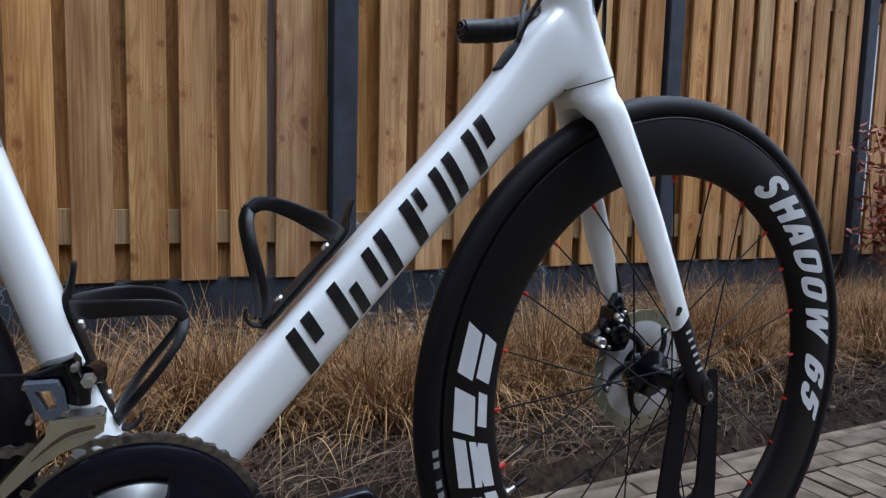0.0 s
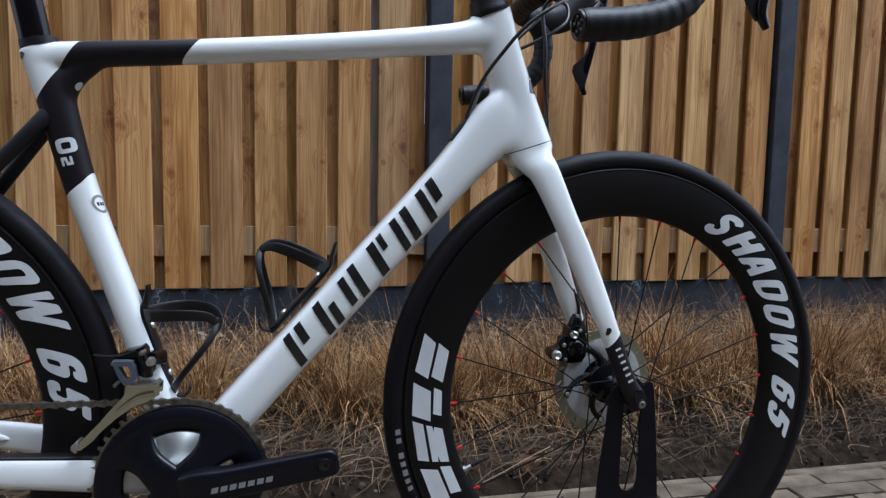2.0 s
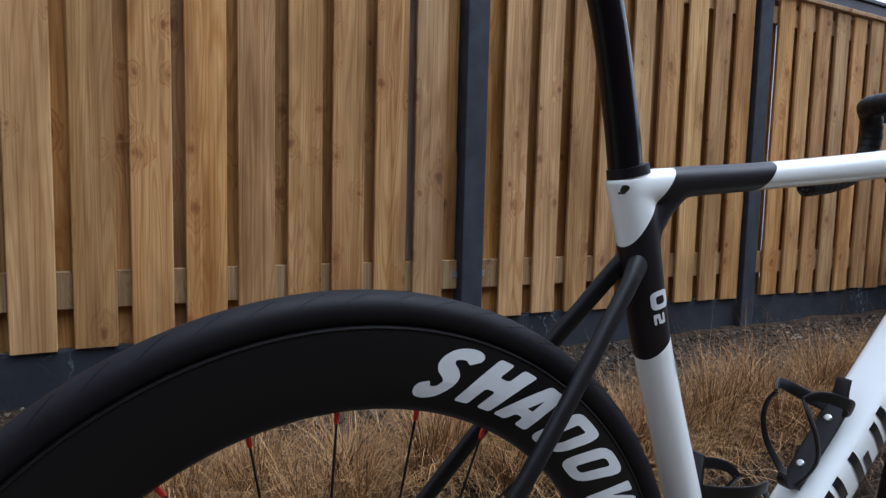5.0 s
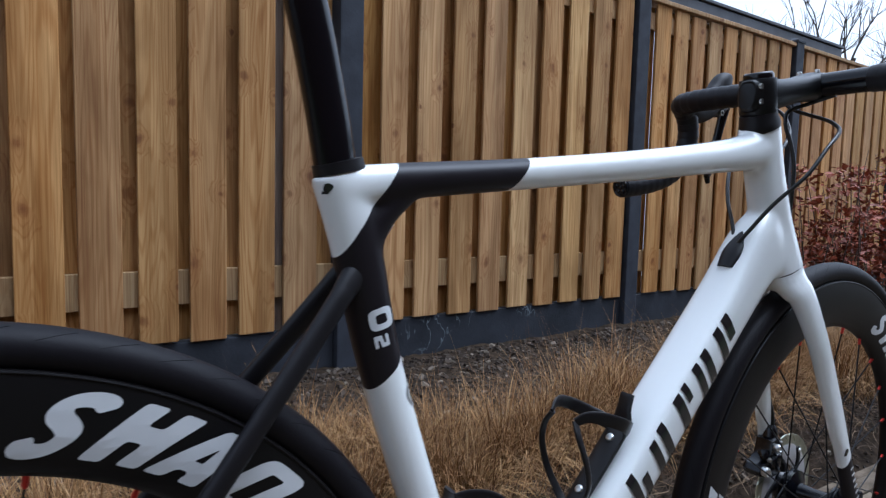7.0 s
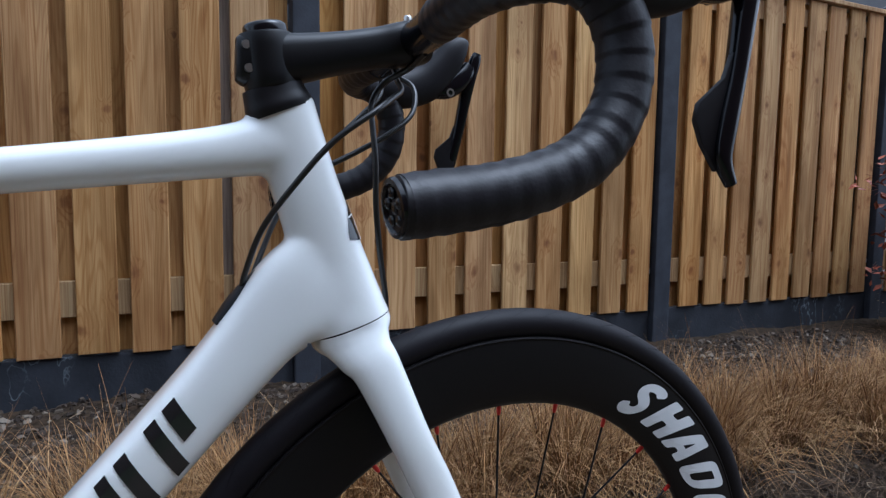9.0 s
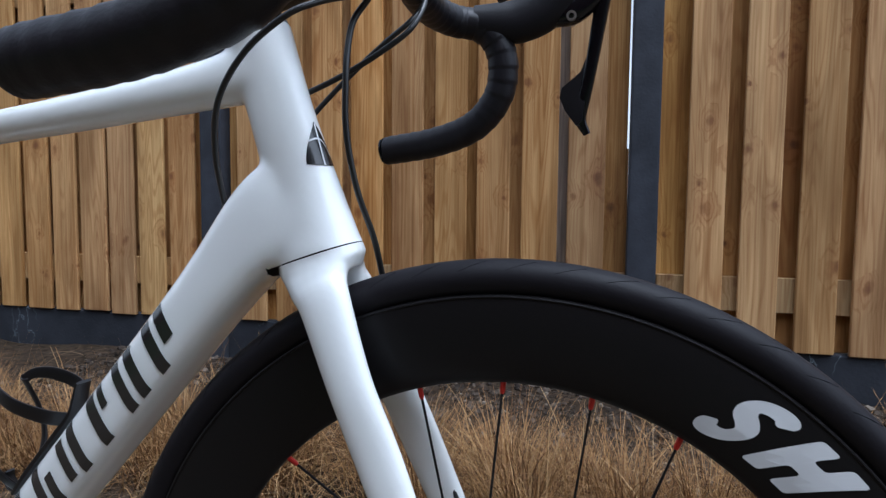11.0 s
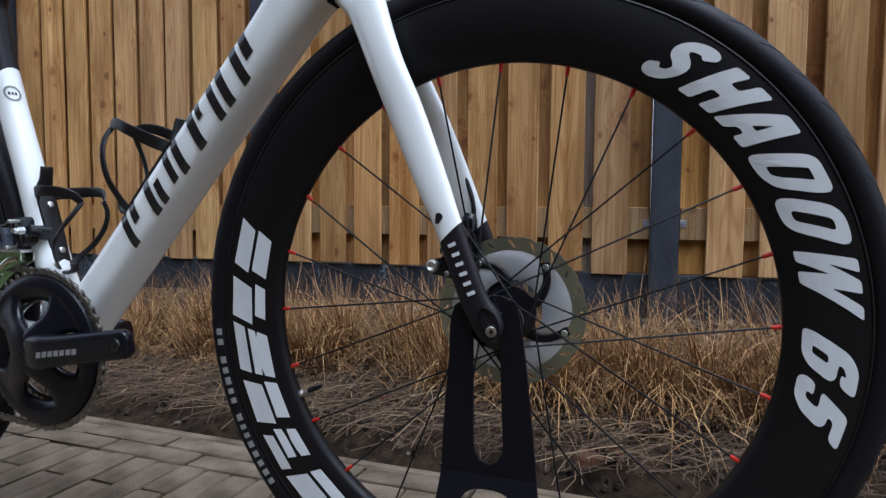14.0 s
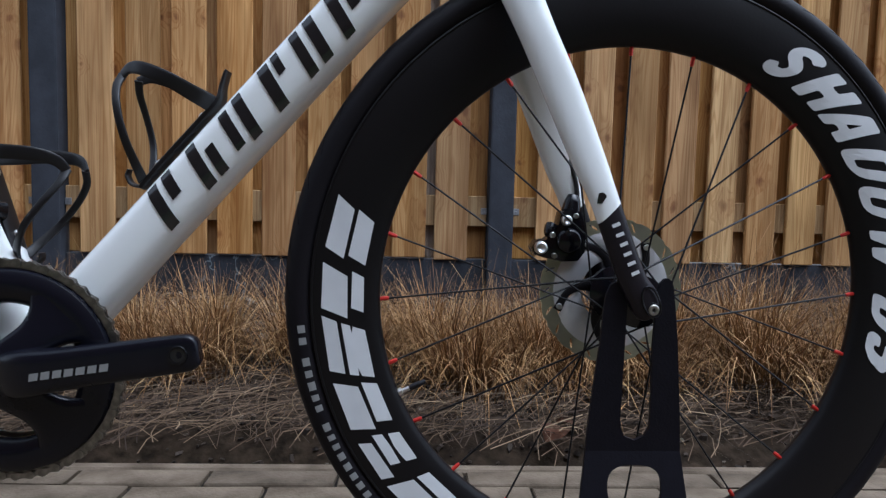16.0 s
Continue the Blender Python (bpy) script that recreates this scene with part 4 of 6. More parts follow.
    for k in range(5):
        a = 2 * math.pi * k / 5 + 0.3
        bm = bmesh.new()
        skins = []
        for sgn in (-1, 1):
            rows = []
            for i in range(7):
                rr = 0.034 + 0.0315 * i / 6
                w0, w1 = a + swirl(rr) + 0.0055 / rr, a + 2 * math.pi / 5 + swirl(rr) - 0.0055 / rr
                rows.append([])
                for j in range(11):
                    w = w0 + (w1 - w0) * j / 10
                    swell = 0.0008 + 0.0022 * math.sin(math.pi * i / 6) ** 0.6 * math.sin(math.pi * j / 10) ** 0.4
                    rows[-1].append(bm.verts.new((rr * math.cos(w), yr + sgn * swell, rr * math.sin(w))))
            for p0, p1 in zip(rows, rows[1:]):
                for j in range(10):
                    bm.faces.new((p0[j], p0[j + 1], p1[j + 1], p1[j]))
            skins.append(rows[0] + [r[-1] for r in rows[1:]] + rows[-1][-2::-1] + [r[0] for r in rows[-2:0:-1]])
        m = len(skins[0])
        for j in range(m):
            bm.faces.new((skins[0][j], skins[0][(j + 1) % m], skins[1][(j + 1) % m], skins[1][j]))
        part("cooling_fin", bm, MAT_FIN, rim, "silver aluminium cooling fin")
    for k in range(5):
        a = 2 * math.pi * k / 5 + 0.3
        bm = bmesh.new()
        rows = [(rr * math.cos(a + t), yr, rr * math.sin(a + t), 0.0035, w) for rr, t, w in ((0.018, 0.0, 0.008), (0.034, 0.16, 0.0060), (0.050, 0.40, 0.0042), (0.064, 0.68, 0.0050))]
        sweep(bm, rows, 10, 5, 3)
        part("rotor_arm", bm, MAT_BLACK, rim, "black rotor arm")
        bm = bmesh.new()
        w = a + 0.62
        lathe(bm, [(0.0, -0.0052), (0.0028, -0.0052), (0.0034, -0.0044), (0.0034, -0.002), (0.0, -0.002)], 14, False, Matrix.Translation((0.061 * math.cos(w), yr, 0.061 * math.sin(w))))
        part("rivet", bm, MAT_STEEL, rim)
    bm = bmesh.new()
    lathe(bm, [(0.0, yr + 0.004), (0.0235, yr + 0.004), (0.026, yr), (0.0235, yr - 0.004), (0.0, yr - 0.004)], 32, False)
    part("lock_ring", bm, MAT_GLOSS, rim)
    # lettering, one piece a character
    for ch in GLYPHS:
        bm = glyph(ch)
        for v in bm.verts:
            v.co.x = (v.co.x + 0.65 * v.co.y) / 9.44
        on_rim(bm, print_deg, 78.5, 0.2685, 0.0420)
        part("letter", bm, MAT_DECAL, rim, "white printed letter", smooth=False)
    # maker's mark: plain slanted blocks
    x = 0.0
    for wd, cut, cut_in in ((0.95, 0.52, 0.10), (0.9, 0.66, 0.22), (0.95, 0.40, 0.0), (0.95, 0.60, 0.15), (0.9, 0.34, 0.25), (0.9, 0.66, 0.05), (1.0, 0.48, 0.12)):
        cells = [(0, wd - cut_in, cut + 0.05, 1), (cut_in * 0.6, wd, 0, cut - 0.05)]
        bm = slabs([((x + a) / 7.6, (x + b) / 7.6, c, d) for a, b, c, d in cells], 1.0, 0.045)
        on_rim(bm, maker_deg, 82.0, 0.2690, 0.0405, True)
        part("mark_block", bm, MAT_DECAL, rim, "white block of a maker's mark", smooth=False)
        x += wd + 0.13
    # tyre print: small plain bars on the sidewall
    rnd = random.Random(3)
    a = radians(maker_deg + 57)
    for k in range(15):
        if k in (8, 13):
            a -= 0.026
        bm = bmesh.new()
        wd = rnd.uniform(0.0055, 0.0085)
        vs = []
        for da in (0, wd / 0.329):
            vs.append([])
            for r in (0.3262, 0.3285, 0.3308, 0.3332):
                off = math.sqrt(max(0.0148 ** 2 - (r - 0.3310) ** 2, 0)) + 0.0003
                vs[-1].append(bm.verts.new((r * math.cos(a - da), -off, r * math.sin(a - da))))
        for q in range(3):
            bm.faces.new((vs[0][q], vs[0][q + 1], vs[1][q + 1], vs[1][q]))
        part("print_bar", bm, MAT_DECAL_GREY, rim, "grey sidewall print")
        a -= wd / 0.329 + 0.0145
    return rim


front = wheel("front_wheel", "deep matt carbon front wheel with white print", 1, 1.26, 203.6, 60.2, 161.0)
front.matrix_basis = Matrix.Translation((0, -0.0024, 0.3375)) @ pose(0, 0, 0, 0, 0, PSI)
back = wheel("rear_wheel", "deep matt carbon rear wheel with white print", 1, 1.27, 226.0, 77.5, 178.5, rear=True)
back.matrix_basis = Matrix.Translation(REAR)

# frame: one moulded shell
FRAME_PAINT = paint_material("frame_two_tone", [[line((-0.700, 0.786), (-0.7505, 0.712)), line((-0.590, 0.768), (-0.5685, 0.796)), tuple(-c for c in line((-0.692, 0.6315), (-0.720, 0.6065)))]])
bm = bmesh.new()
# down tube
sweep(bm, [(-0.590, 0, 0.268, 0.0307, 0.0277), (-0.537, 0, 0.329, 0.0307, 0.0271), (-0.400, 0, 0.482, 0.0302, 0.0271), (-0.262, 0, 0.636, 0.0292, 0.0282), (-0.200, 0, 0.708, 0.0262, 0.0347), (-0.172, 0, 0.742, 0.0192, 0.0287)], 36, 6, 3.6)
# head tube
sweep(bm, [(-0.2085, 0, 0.8595, 0.0208, 0.0275), (-0.190, 0, 0.800, 0.0192, 0.0272), (-0.1715, 0, 0.744, 0.0208, 0.0292), (-0.1575, 0, 0.700, 0.0262, 0.0327), (-0.1535, 0, 0.6835, 0.0287, 0.0357), (-0.1435, 0, 0.654, 0.0292, 0.0357)], 28, 6, 2.3)
# junction of head and down tube: sections from the upper edge to the lower one, with half widths at both
loft(bm, [
    ((-0.2830, 0.6550), (-0.2410, 0.6170), 0.0292, 0.0298),
    ((-0.2560, 0.6820), (-0.2220, 0.6385), 0.0280, 0.0298),
    ((-0.2300, 0.7100), (-0.2055, 0.6540), 0.0252, 0.0297),
    ((-0.2080, 0.7360), (-0.1900, 0.6640), 0.0222, 0.0296),
    ((-0.1900, 0.7500), (-0.1700, 0.6700), 0.0198, 0.0294),
    ((-0.1680, 0.7560), (-0.1460, 0.6760), 0.0188, 0.0288),
    ((-0.1500, 0.7500), (-0.1280, 0.6840), 0.0150, 0.0220),
])
# top tube
sweep(bm, [(-0.750, 0, 0.7655, 0.0172, 0.0175), (-0.683, 0, 0.7740, 0.0182, 0.0152), (-0.570, 0, 0.7840, 0.0197, 0.0146), (-0.400, 0, 0.8013, 0.0202, 0.0162), (-0.260, 0, 0.8187, 0.0202, 0.0197), (-0.205, 0, 0.8295, 0.0197, 0.0262)], 28, 6, 2.4)
# seat tube
sweep(bm, [(-0.7495, 0, 0.779, 0.0162, 0.0202), (-0.733, 0, 0.728, 0.0172, 0.0207), (-0.7065, 0, 0.6165, 0.0177, 0.0182), (-0.657, 0, 0.4635, 0.0192, 0.0177), (-0.628, 0, 0.372, 0.0227, 0.0192), (-0.596, 0, 0.270, 0.0307, 0.0247)], 28, 6, 2.3)
# gusset under the top tube
sweep(bm, [(-0.728, 0, 0.690, 0.0142, 0.0127), (-0.7165, 0, 0.738, 0.0142, 0.0132), (-0.680, 0, 0.773, 0.0142, 0.0107)], 20, 5, 2.4)
# bottom bracket
lathe(bm, [(0.0, -0.040), (0.0255, -0.040), (0.0265, -0.034), (0.0265, 0.034), (0.0255, 0.040), (0.0, 0.040)], 32, False, Matrix.Translation(BB))
for v in bm.verts:
    v.co.y -= max(0.0, v.co.x + 0.6) * YAWED
frame_shell = fused(part("frame", bm, FRAME_PAINT, BIKE, "gloss white carbon frame with black seat cluster"), 0.002, 32, ((-0.1535, 0, 0.6822), (0.317, 0, -0.948), -0.1895))

# prints and badges are laid on the shell's own surface
skin = bmesh.new()
skin.from_mesh(frame_shell.data)
SKIN = BVHTree.FromBMesh(skin)
skin.free()


def laid(p, toward, lift=0.0006):
    """The point where the shell is met from p in the given direction, lifted a little off it."""
    d = Vector(toward).normalized()
    at = SKIN.ray_cast(Vector(p) - d * 0.08, d, 0.2)[0]
    return (at if at else Vector(p)) - d * lift


# stays
CHAINSTAY_PAINT = paint_material("chainstay_two_tone", [[line((-0.929, 0.303), (-0.905, 0.335))]])
for sgn in (-1, 1):
    bm = bmesh.new()
    sweep(bm, [(-0.7225, sgn * 0.0035, 0.7135, 0.0075, 0.0110), (-0.732, sgn * 0.0070, 0.7035, 0.0080, 0.0115), (-0.7445, sgn * 0.0125, 0.690, 0.0075, 0.0098), (-0.762, sgn * 0.0185, 0.669, 0.0068, 0.0085), (-0.863, sgn * 0.044, 0.546, 0.0062, 0.0078), (-0.985, sgn * 0.060, 0.396, 0.0062, 0.0085), (-1.012, sgn * 0.062, 0.345, 0.0062, 0.014)], 18, 7, 2.2)
    part("seatstay", bm, MAT_BLACK, BIKE, "slim satin black seatstay")
    bm = bmesh.new()
    sweep(bm, [(-1.030, sgn * 0.064, 0.332, 0.006, 0.012), (-1.000, sgn * 0.064, 0.331, 0.007, 0.0135), (-0.920, sgn * 0.062, 0.313, 0.0090, 0.0155), (-0.800, sgn * 0.050, 0.295, 0.0100, 0.0185), (-0.700, sgn * 0.036, 0.279, 0.012, 0.0220), (-0.620, sgn * 0.026, 0.266, 0.014, 0.0250)], 22, 7, 2.8)
    stay = part("chainstay", bm, CHAINSTAY_PAINT, BIKE, "white chainstay with black rear end")
    if sgn > 0:
        continue
    bm = bmesh.new()
    sweep(bm, [(-0.960, sgn * 0.063, 0.3345, 0.0055, 0.0026), (-0.920, sgn * 0.062, 0.3265, 0.0070, 0.0030), (-0.800, sgn * 0.050, 0.3112, 0.0075, 0.0032), (-0.700, sgn * 0.036, 0.2988, 0.0085, 0.0034), (-0.650, sgn * 0.030, 0.2930, 0.0085, 0.0030)], 16, 6, 3)
    part("stay_guard", bm, MAT_BLACK, stay, "black rubber chain guard strip")

# fork and steering parts
FORK_PAINT = paint_material("fork_two_tone", [[line((-0.028, 0.436), (-0.056, 0.408))]])
bm = bmesh.new()
sweep(bm, [(-0.1615, 0, 0.7075, 0.0270, 0.0340), (-0.1526, 0, 0.6808, 0.0280, 0.0350), (-0.1500, 0, 0.673, 0.0300, 0.0345), (-0.1465, 0, 0.664, 0.0310, 0.0270)], 24, 5, 2.4)
for sgn in (-1, 1):
    sweep(bm, [(-0.1520, sgn * 0.0125, 0.675, 0.0140, 0.0310), (-0.1450, sgn * 0.0215, 0.660, 0.0135, 0.0245), (-0.1360, sgn * 0.0292, 0.645, 0.0122, 0.0208), (-0.1125, sgn * 0.0400, 0.590, 0.0100, 0.0180), (-0.0886, sgn * 0.0444, 0.5375, 0.0090, 0.0182), (-0.0600, sgn * 0.0495, 0.470, 0.0085, 0.0163), (-0.0452, sgn * 0.0520, 0.436, 0.0080, 0.0140), (-0.018, sgn * 0.0560, 0.366, 0.0078, 0.0136), (-0.005, sgn * 0.0570, 0.344, 0.0080, 0.0150), (0.000, sgn * 0.0570, 0.333, 0.0078, 0.0142), (0.0035, sgn * 0.0570, 0.3265, 0.0070, 0.0095)], 20, 7, 2.3)
fork = fused(part("fork", bm, FORK_PAINT, BIKE, "white carbon fork with black tips"), 0.0018, 8, ((-0.1533, 0, 0.6815), (-0.317, 0, 0.948), -1))
fork.matrix_basis = STEER
bm = bmesh.new()
sweep(bm, [(-0.1550, -0.0097, 0.687, 0.0255, 0.0322), (-0.1515, -0.0097, 0.6765, 0.0255, 0.0322)], 40, 1, 2.3)
part("headset_seal", bm, MAT_GROOVE, BIKE, "thin black headset seal")
bm = bmesh.new()
lathe(bm, [(0.0, -0.0560), (0.006, -0.0560), (0.0065, -0.055), (0.0065, 0.064), (0.0, 0.064)], 20, False, Matrix.Translation((0.004, 0, 0.3375)))
part("axle", bm, MAT_DARK_STEEL, BIKE).matrix_basis = STEER


# ---- bicycle: cockpit ----
COCKPIT = Matrix.Translation((-0.2, -0.0095, 0)) @ pose(0, 0, 0, 0, 0, 0.8) @ Matrix.Translation((0.2, 0, 0))


def steered(ob):
    ob.matrix_basis = COCKPIT
    return ob


bm = bmesh.new()
sweep(bm, [(-0.7475, 0, 0.765, 0.0120, 0.0150), (-0.750, 0, 0.785, 0.0125, 0.0165), (-0.758, 0, 0.83, 0.0125, 0.0165), (-0.775, 0, 0.905, 0.0125, 0.0160), (-0.797, 0, 0.975, 0.0125, 0.0155), (-0.803, 0, 0.999, 0.0125, 0.015)], 24, 6, 2.3)
part("seatpost", bm, MAT_GLOSS, BIKE, "black carbon seatpost")
bm = bmesh.new()
sweep(bm, [(-0.7455, 0, 0.778, 0.0165, 0.0205), (-0.7475, 0, 0.7865, 0.016, 0.0200)], 24, 2, 2.3)
part("seat_collar", bm, MAT_BLACK, BIKE)
bm = bmesh.new()
lathe(bm, [(0.0, -0.024), (0.0125, -0.024), (0.014, -0.018), (0.014, 0.018), (0.0125, 0.024), (0.0, 0.024)], 24, False, Matrix.Translation((-0.803, 0, 1.004)))
box(bm, (-0.842, -0.016, 1.004), (-0.758, 0.016, 1.017), 0.004)
part("saddle_clamp", bm, MAT_BLACK, BIKE, "black saddle clamp")
for sgn in (-1, 1):
    bm = bmesh.new()
    pipe(bm, [(-0.92, sgn * 0.03, 1.045), (-0.86, sgn * 0.022, 1.021), (-0.75, sgn * 0.022, 1.020), (-0.67, sgn * 0.010, 1.048)], 0.0035, 8, 6)
    part("saddle_rail", bm, MAT_STEEL, BIKE)
bm = bmesh.new()
sweep(bm, [(-0.945, 0, 1.055, 0.045, 0.008), (-0.925, 0, 1.060, 0.068, 0.014), (-0.87, 0, 1.060, 0.058, 0.016), (-0.79, 0, 1.060, 0.030, 0.015), (-0.71, 0, 1.058, 0.020, 0.014), (-0.665, 0, 1.052, 0.012, 0.009)], 24, 6, 2.4)
part("saddle", bm, MAT_BLACK, BIKE, "slim black saddle")

# headset spacer, stem, top cap
bm = bmesh.new()
sweep(bm, [(-0.2065, 0, 0.8520, 0.0205, 0.0262), (-0.2085, 0, 0.8570, 0.0212, 0.0268), (-0.2110, 0, 0.8640, 0.0200, 0.0248), (-0.2130, 0, 0.871, 0.0193, 0.0236)], 28, 4, 2.2)
steered(part("spacer", bm, MAT_BLACK, BIKE, "black conical headset spacer"))
bm = bmesh.new()
sweep(bm, [(-0.2405, 0, 0.8888, 0.0080, 0.0130), (-0.2390, 0, 0.8888, 0.0112, 0.0170), (-0.2340, 0, 0.8892, 0.0138, 0.0192), (-0.2240, 0, 0.8905, 0.0175, 0.0200), (-0.205, 0, 0.8925, 0.0192, 0.0196), (-0.165, 0, 0.9010, 0.0190, 0.0165), (-0.130, 0, 0.9090, 0.0190, 0.0160), (-0.112, 0, 0.913, 0.0215, 0.0175), (-0.098, 0, 0.9155, 0.0210, 0.0185), (-0.086, 0, 0.916, 0.0200, 0.0150)], 28, 5, 3.0)
sweep(bm, [(-0.2133, 0, 0.8705, 0.0192, 0.0192), (-0.2136, 0, 0.8720, 0.0208, 0.0208), (-0.2160, 0, 0.8900, 0.0210, 0.0210), (-0.2182, 0, 0.9085, 0.0206, 0.0206), (-0.2184, 0, 0.9100, 0.0192, 0.0192)], 28, 2)
steered(part("stem", bm, MAT_STEM, BIKE, "black alloy stem"))
bm = bmesh.new()
sweep(bm, [(-0.2165, 0, 0.903, 0.0172, 0.0172), (-0.2185, 0, 0.9155, 0.0168, 0.0168), (-0.2190, 0, 0.9185, 0.0145, 0.0145)], 28, 3)
steered(part("top_cap", bm, MAT_GLOSS, BIKE, "black top cap"))
for x, z in ((-0.2335, 0.8990), (-0.2315, 0.8820)):
    bm = bmesh.new()
    lathe(bm, [(0.0018, -0.0222), (0.0032, -0.0222), (0.0036, -0.0195), (0.0036, -0.015), (0.0, -0.015), (0.0, -0.0200), (0.0018, -0.0202)], 16, False, Matrix.Translation((x, 0.0070, z)))
    steered(part("stem_bolt", bm, MAT_DARK_STEEL, BIKE))
for sgn in (-1, 1):
    for x, z in ((-0.106, 0.9335), (-0.090, 0.9310)):
        bm = bmesh.new()
        sweep(bm, [(x, sgn * 0.011, z - 0.006, 0.0032, 0.0032), (x, sgn * 0.011, z + 0.001, 0.0032, 0.0032), (x, sgn * 0.011, z + 0.002, 0.0022, 0.0022)], 10, 2)
        steered(part("stem_bolt", bm, MAT_STEEL, BIKE))

BAR = [(-0.101, 0.0, 0.9155), (-0.101, 0.035, 0.9155), (-0.104, 0.075, 0.9152), (-0.108, 0.115, 0.915), (-0.108, 0.158, 0.9148), (-0.096, 0.192, 0.914), (-0.072, 0.207, 0.911), (-0.054, 0.212, 0.895), (-0.047, 0.2145, 0.868), (-0.054, 0.2175, 0.836), (-0.080, 0.221, 0.808), (-0.125, 0.225, 0.792), (-0.183, 0.2285, 0.7835)]
bm = bmesh.new()
core = [(x, -y, z, 0.0150, 0.0150) for x, y, z in BAR[3:0:-1]] + [(x, y, z, 0.0150, 0.0150) for x, y, z in BAR[0:4]]
sweep(bm, core, 20, 6)
steered(part("handlebar", bm, MAT_GLOSS, BIKE, "black drop handlebar"))
for sgn in (-1, 1):
    path = smooth_path(BAR[2:], 16)
    rows, run = [], 0.0
    for k, p in enumerate(path):
        if k:
            run += float(np.linalg.norm(p - path[k - 1]))
        wrap = (run % 0.0145) / 0.0145
        r = 0.0157 + 0.0009 * wrap
        rows.append((p[0], sgn * p[1], p[2], r, r))
    bm = bmesh.new()
    sweep(bm, rows, 20, 1)
    steered(part("bar_tape", bm, MAT_TAPE, BIKE, "black wrapped handlebar tape"))
    bm = bmesh.new()
    x, y, z = BAR[-1]
    sweep(bm, [(x + 0.003, sgn * y, z, 0.0155, 0.0155), (x - 0.002, sgn * y, z - 0.0003, 0.0155, 0.0155), (x - 0.0035, sgn * y, z - 0.0004, 0.012, 0.012)], 20, 2)
    steered(part("bar_plug", bm, MAT_BLACK, BIKE, "black bar end plug"))
    out = Vector((-0.986, sgn * 0.06, -0.145)).to_track_quat("Y", "Z").to_matrix().to_4x4()
    out.translation = (x - 0.0030, sgn * y, z - 0.0004)
    bm = bmesh.new()
    lathe(bm, [(0.0108, 0.0), (0.0150, 0.0), (0.0145, 0.0022), (0.0122, 0.0026), (0.0110, 0.0014)], 28, True, out)
    for k in range(5):
        w = 2 * math.pi * k / 5 + 0.3
        lathe(bm, [(0.0030, -0.001), (0.0030, 0.0016), (0.0020, 0.0024), (0.0, 0.0026)], 12, False, out @ Matrix.Translation((0.0074 * math.cos(w), 0, 0.0074 * math.sin(w))))
    lathe(bm, [(0.0034, -0.001), (0.0034, 0.0012), (0.0026, 0.0018), (0.0, 0.0018)], 16, False, out)
    steered(part("plug_star", bm, MAT_GLOSS, BIKE, "gloss star inset of the bar plug"))
    # hood and lever
    bm = bmesh.new()
    sweep(bm, [(-0.078, sgn * 0.206, 0.915, 0.0165, 0.0165), (-0.052, sgn * 0.2105, 0.914, 0.0175, 0.0205), (-0.030, sgn * 0.212, 0.915, 0.0165, 0.0225), (-0.004, sgn * 0.2115, 0.925, 0.0155, 0.0225), (0.016, sgn * 0.211, 0.945, 0.0155, 0.0200), (0.030, sgn * 0.2105, 0.964, 0.0150, 0.0175), (0.040, sgn * 0.210, 0.976, 0.0115, 0.0110), (0.042, sgn * 0.210, 0.981, 0.006, 0.005)], 22, 6, 2.3)
    steered(part("hood", bm, MAT_HOOD, BIKE, "black rubber brake hood"))
    bm = bmesh.new()
    sweep(bm, [(0.006, sgn * 0.2125, 0.918, 0.0095, 0.012), (0.026, sgn * 0.2125, 0.922, 0.0105, 0.0135), (0.044, sgn * 0.2125, 0.936, 0.0090, 0.0120), (0.054, sgn * 0.2125, 0.950, 0.0060, 0.0080)], 16, 5, 2.8)
    steered(part("lever_bracket", bm, MAT_GLOSS, BIKE))
    bm = bmesh.new()
    lathe(bm, [(0.0030, -0.0115), (0.0050, -0.0115), (0.0050, 0.0115), (0.0030, 0.0115)], 16, True, Matrix.Translation((0.024, sgn * 0.213, 0.914)))
    steered(part("pivot", bm, MAT_DARK_STEEL if sgn > 0 else MAT_BLACK, BIKE))
    bm = bmesh.new()
    back_off, flare = (-0.009, 0.008) if sgn < 0 else (0.0, 0.020)
    sweep(bm, [(x + back_off, sgn * (0.2125 + flare * f), z, a, b) for x, f, z, a, b in ((0.064, 0.0, 0.966, 0.004, 0.005), (0.061, 0.05, 0.956, 0.0065, 0.0075), (0.055, 0.15, 0.935, 0.0080, 0.0080), (0.050, 0.35, 0.905, 0.0070, 0.0074), (0.044, 0.55, 0.868, 0.0062, 0.0066), (0.037, 0.75, 0.835, 0.0055, 0.0070), (0.034, 0.9, 0.814, 0.0045, 0.0060), (0.041, 1.0, 0.798, 0.0032, 0.0038))], 16, 6, 2.6)
    steered(part("brake_lever", bm, MAT_GLOSS, BIKE, "gloss black brake lever"))
    bm = bmesh.new()
    wing = [(0.040, 0.880), (0.033, 0.862), (0.014, 0.846), (0.012, 0.836), (0.018, 0.822), (0.030, 0.806), (0.036, 0.812), (0.040, 0.840)]
    yw = sgn * (0.2125 + flare * 0.6)
    plate(bm, [(x + back_off, z) for x, z in wing], yw - 0.002, yw + 0.002, 0.0008)
    steered(part("shift_paddle", bm, MAT_BLACK, BIKE, "black shift paddle"))

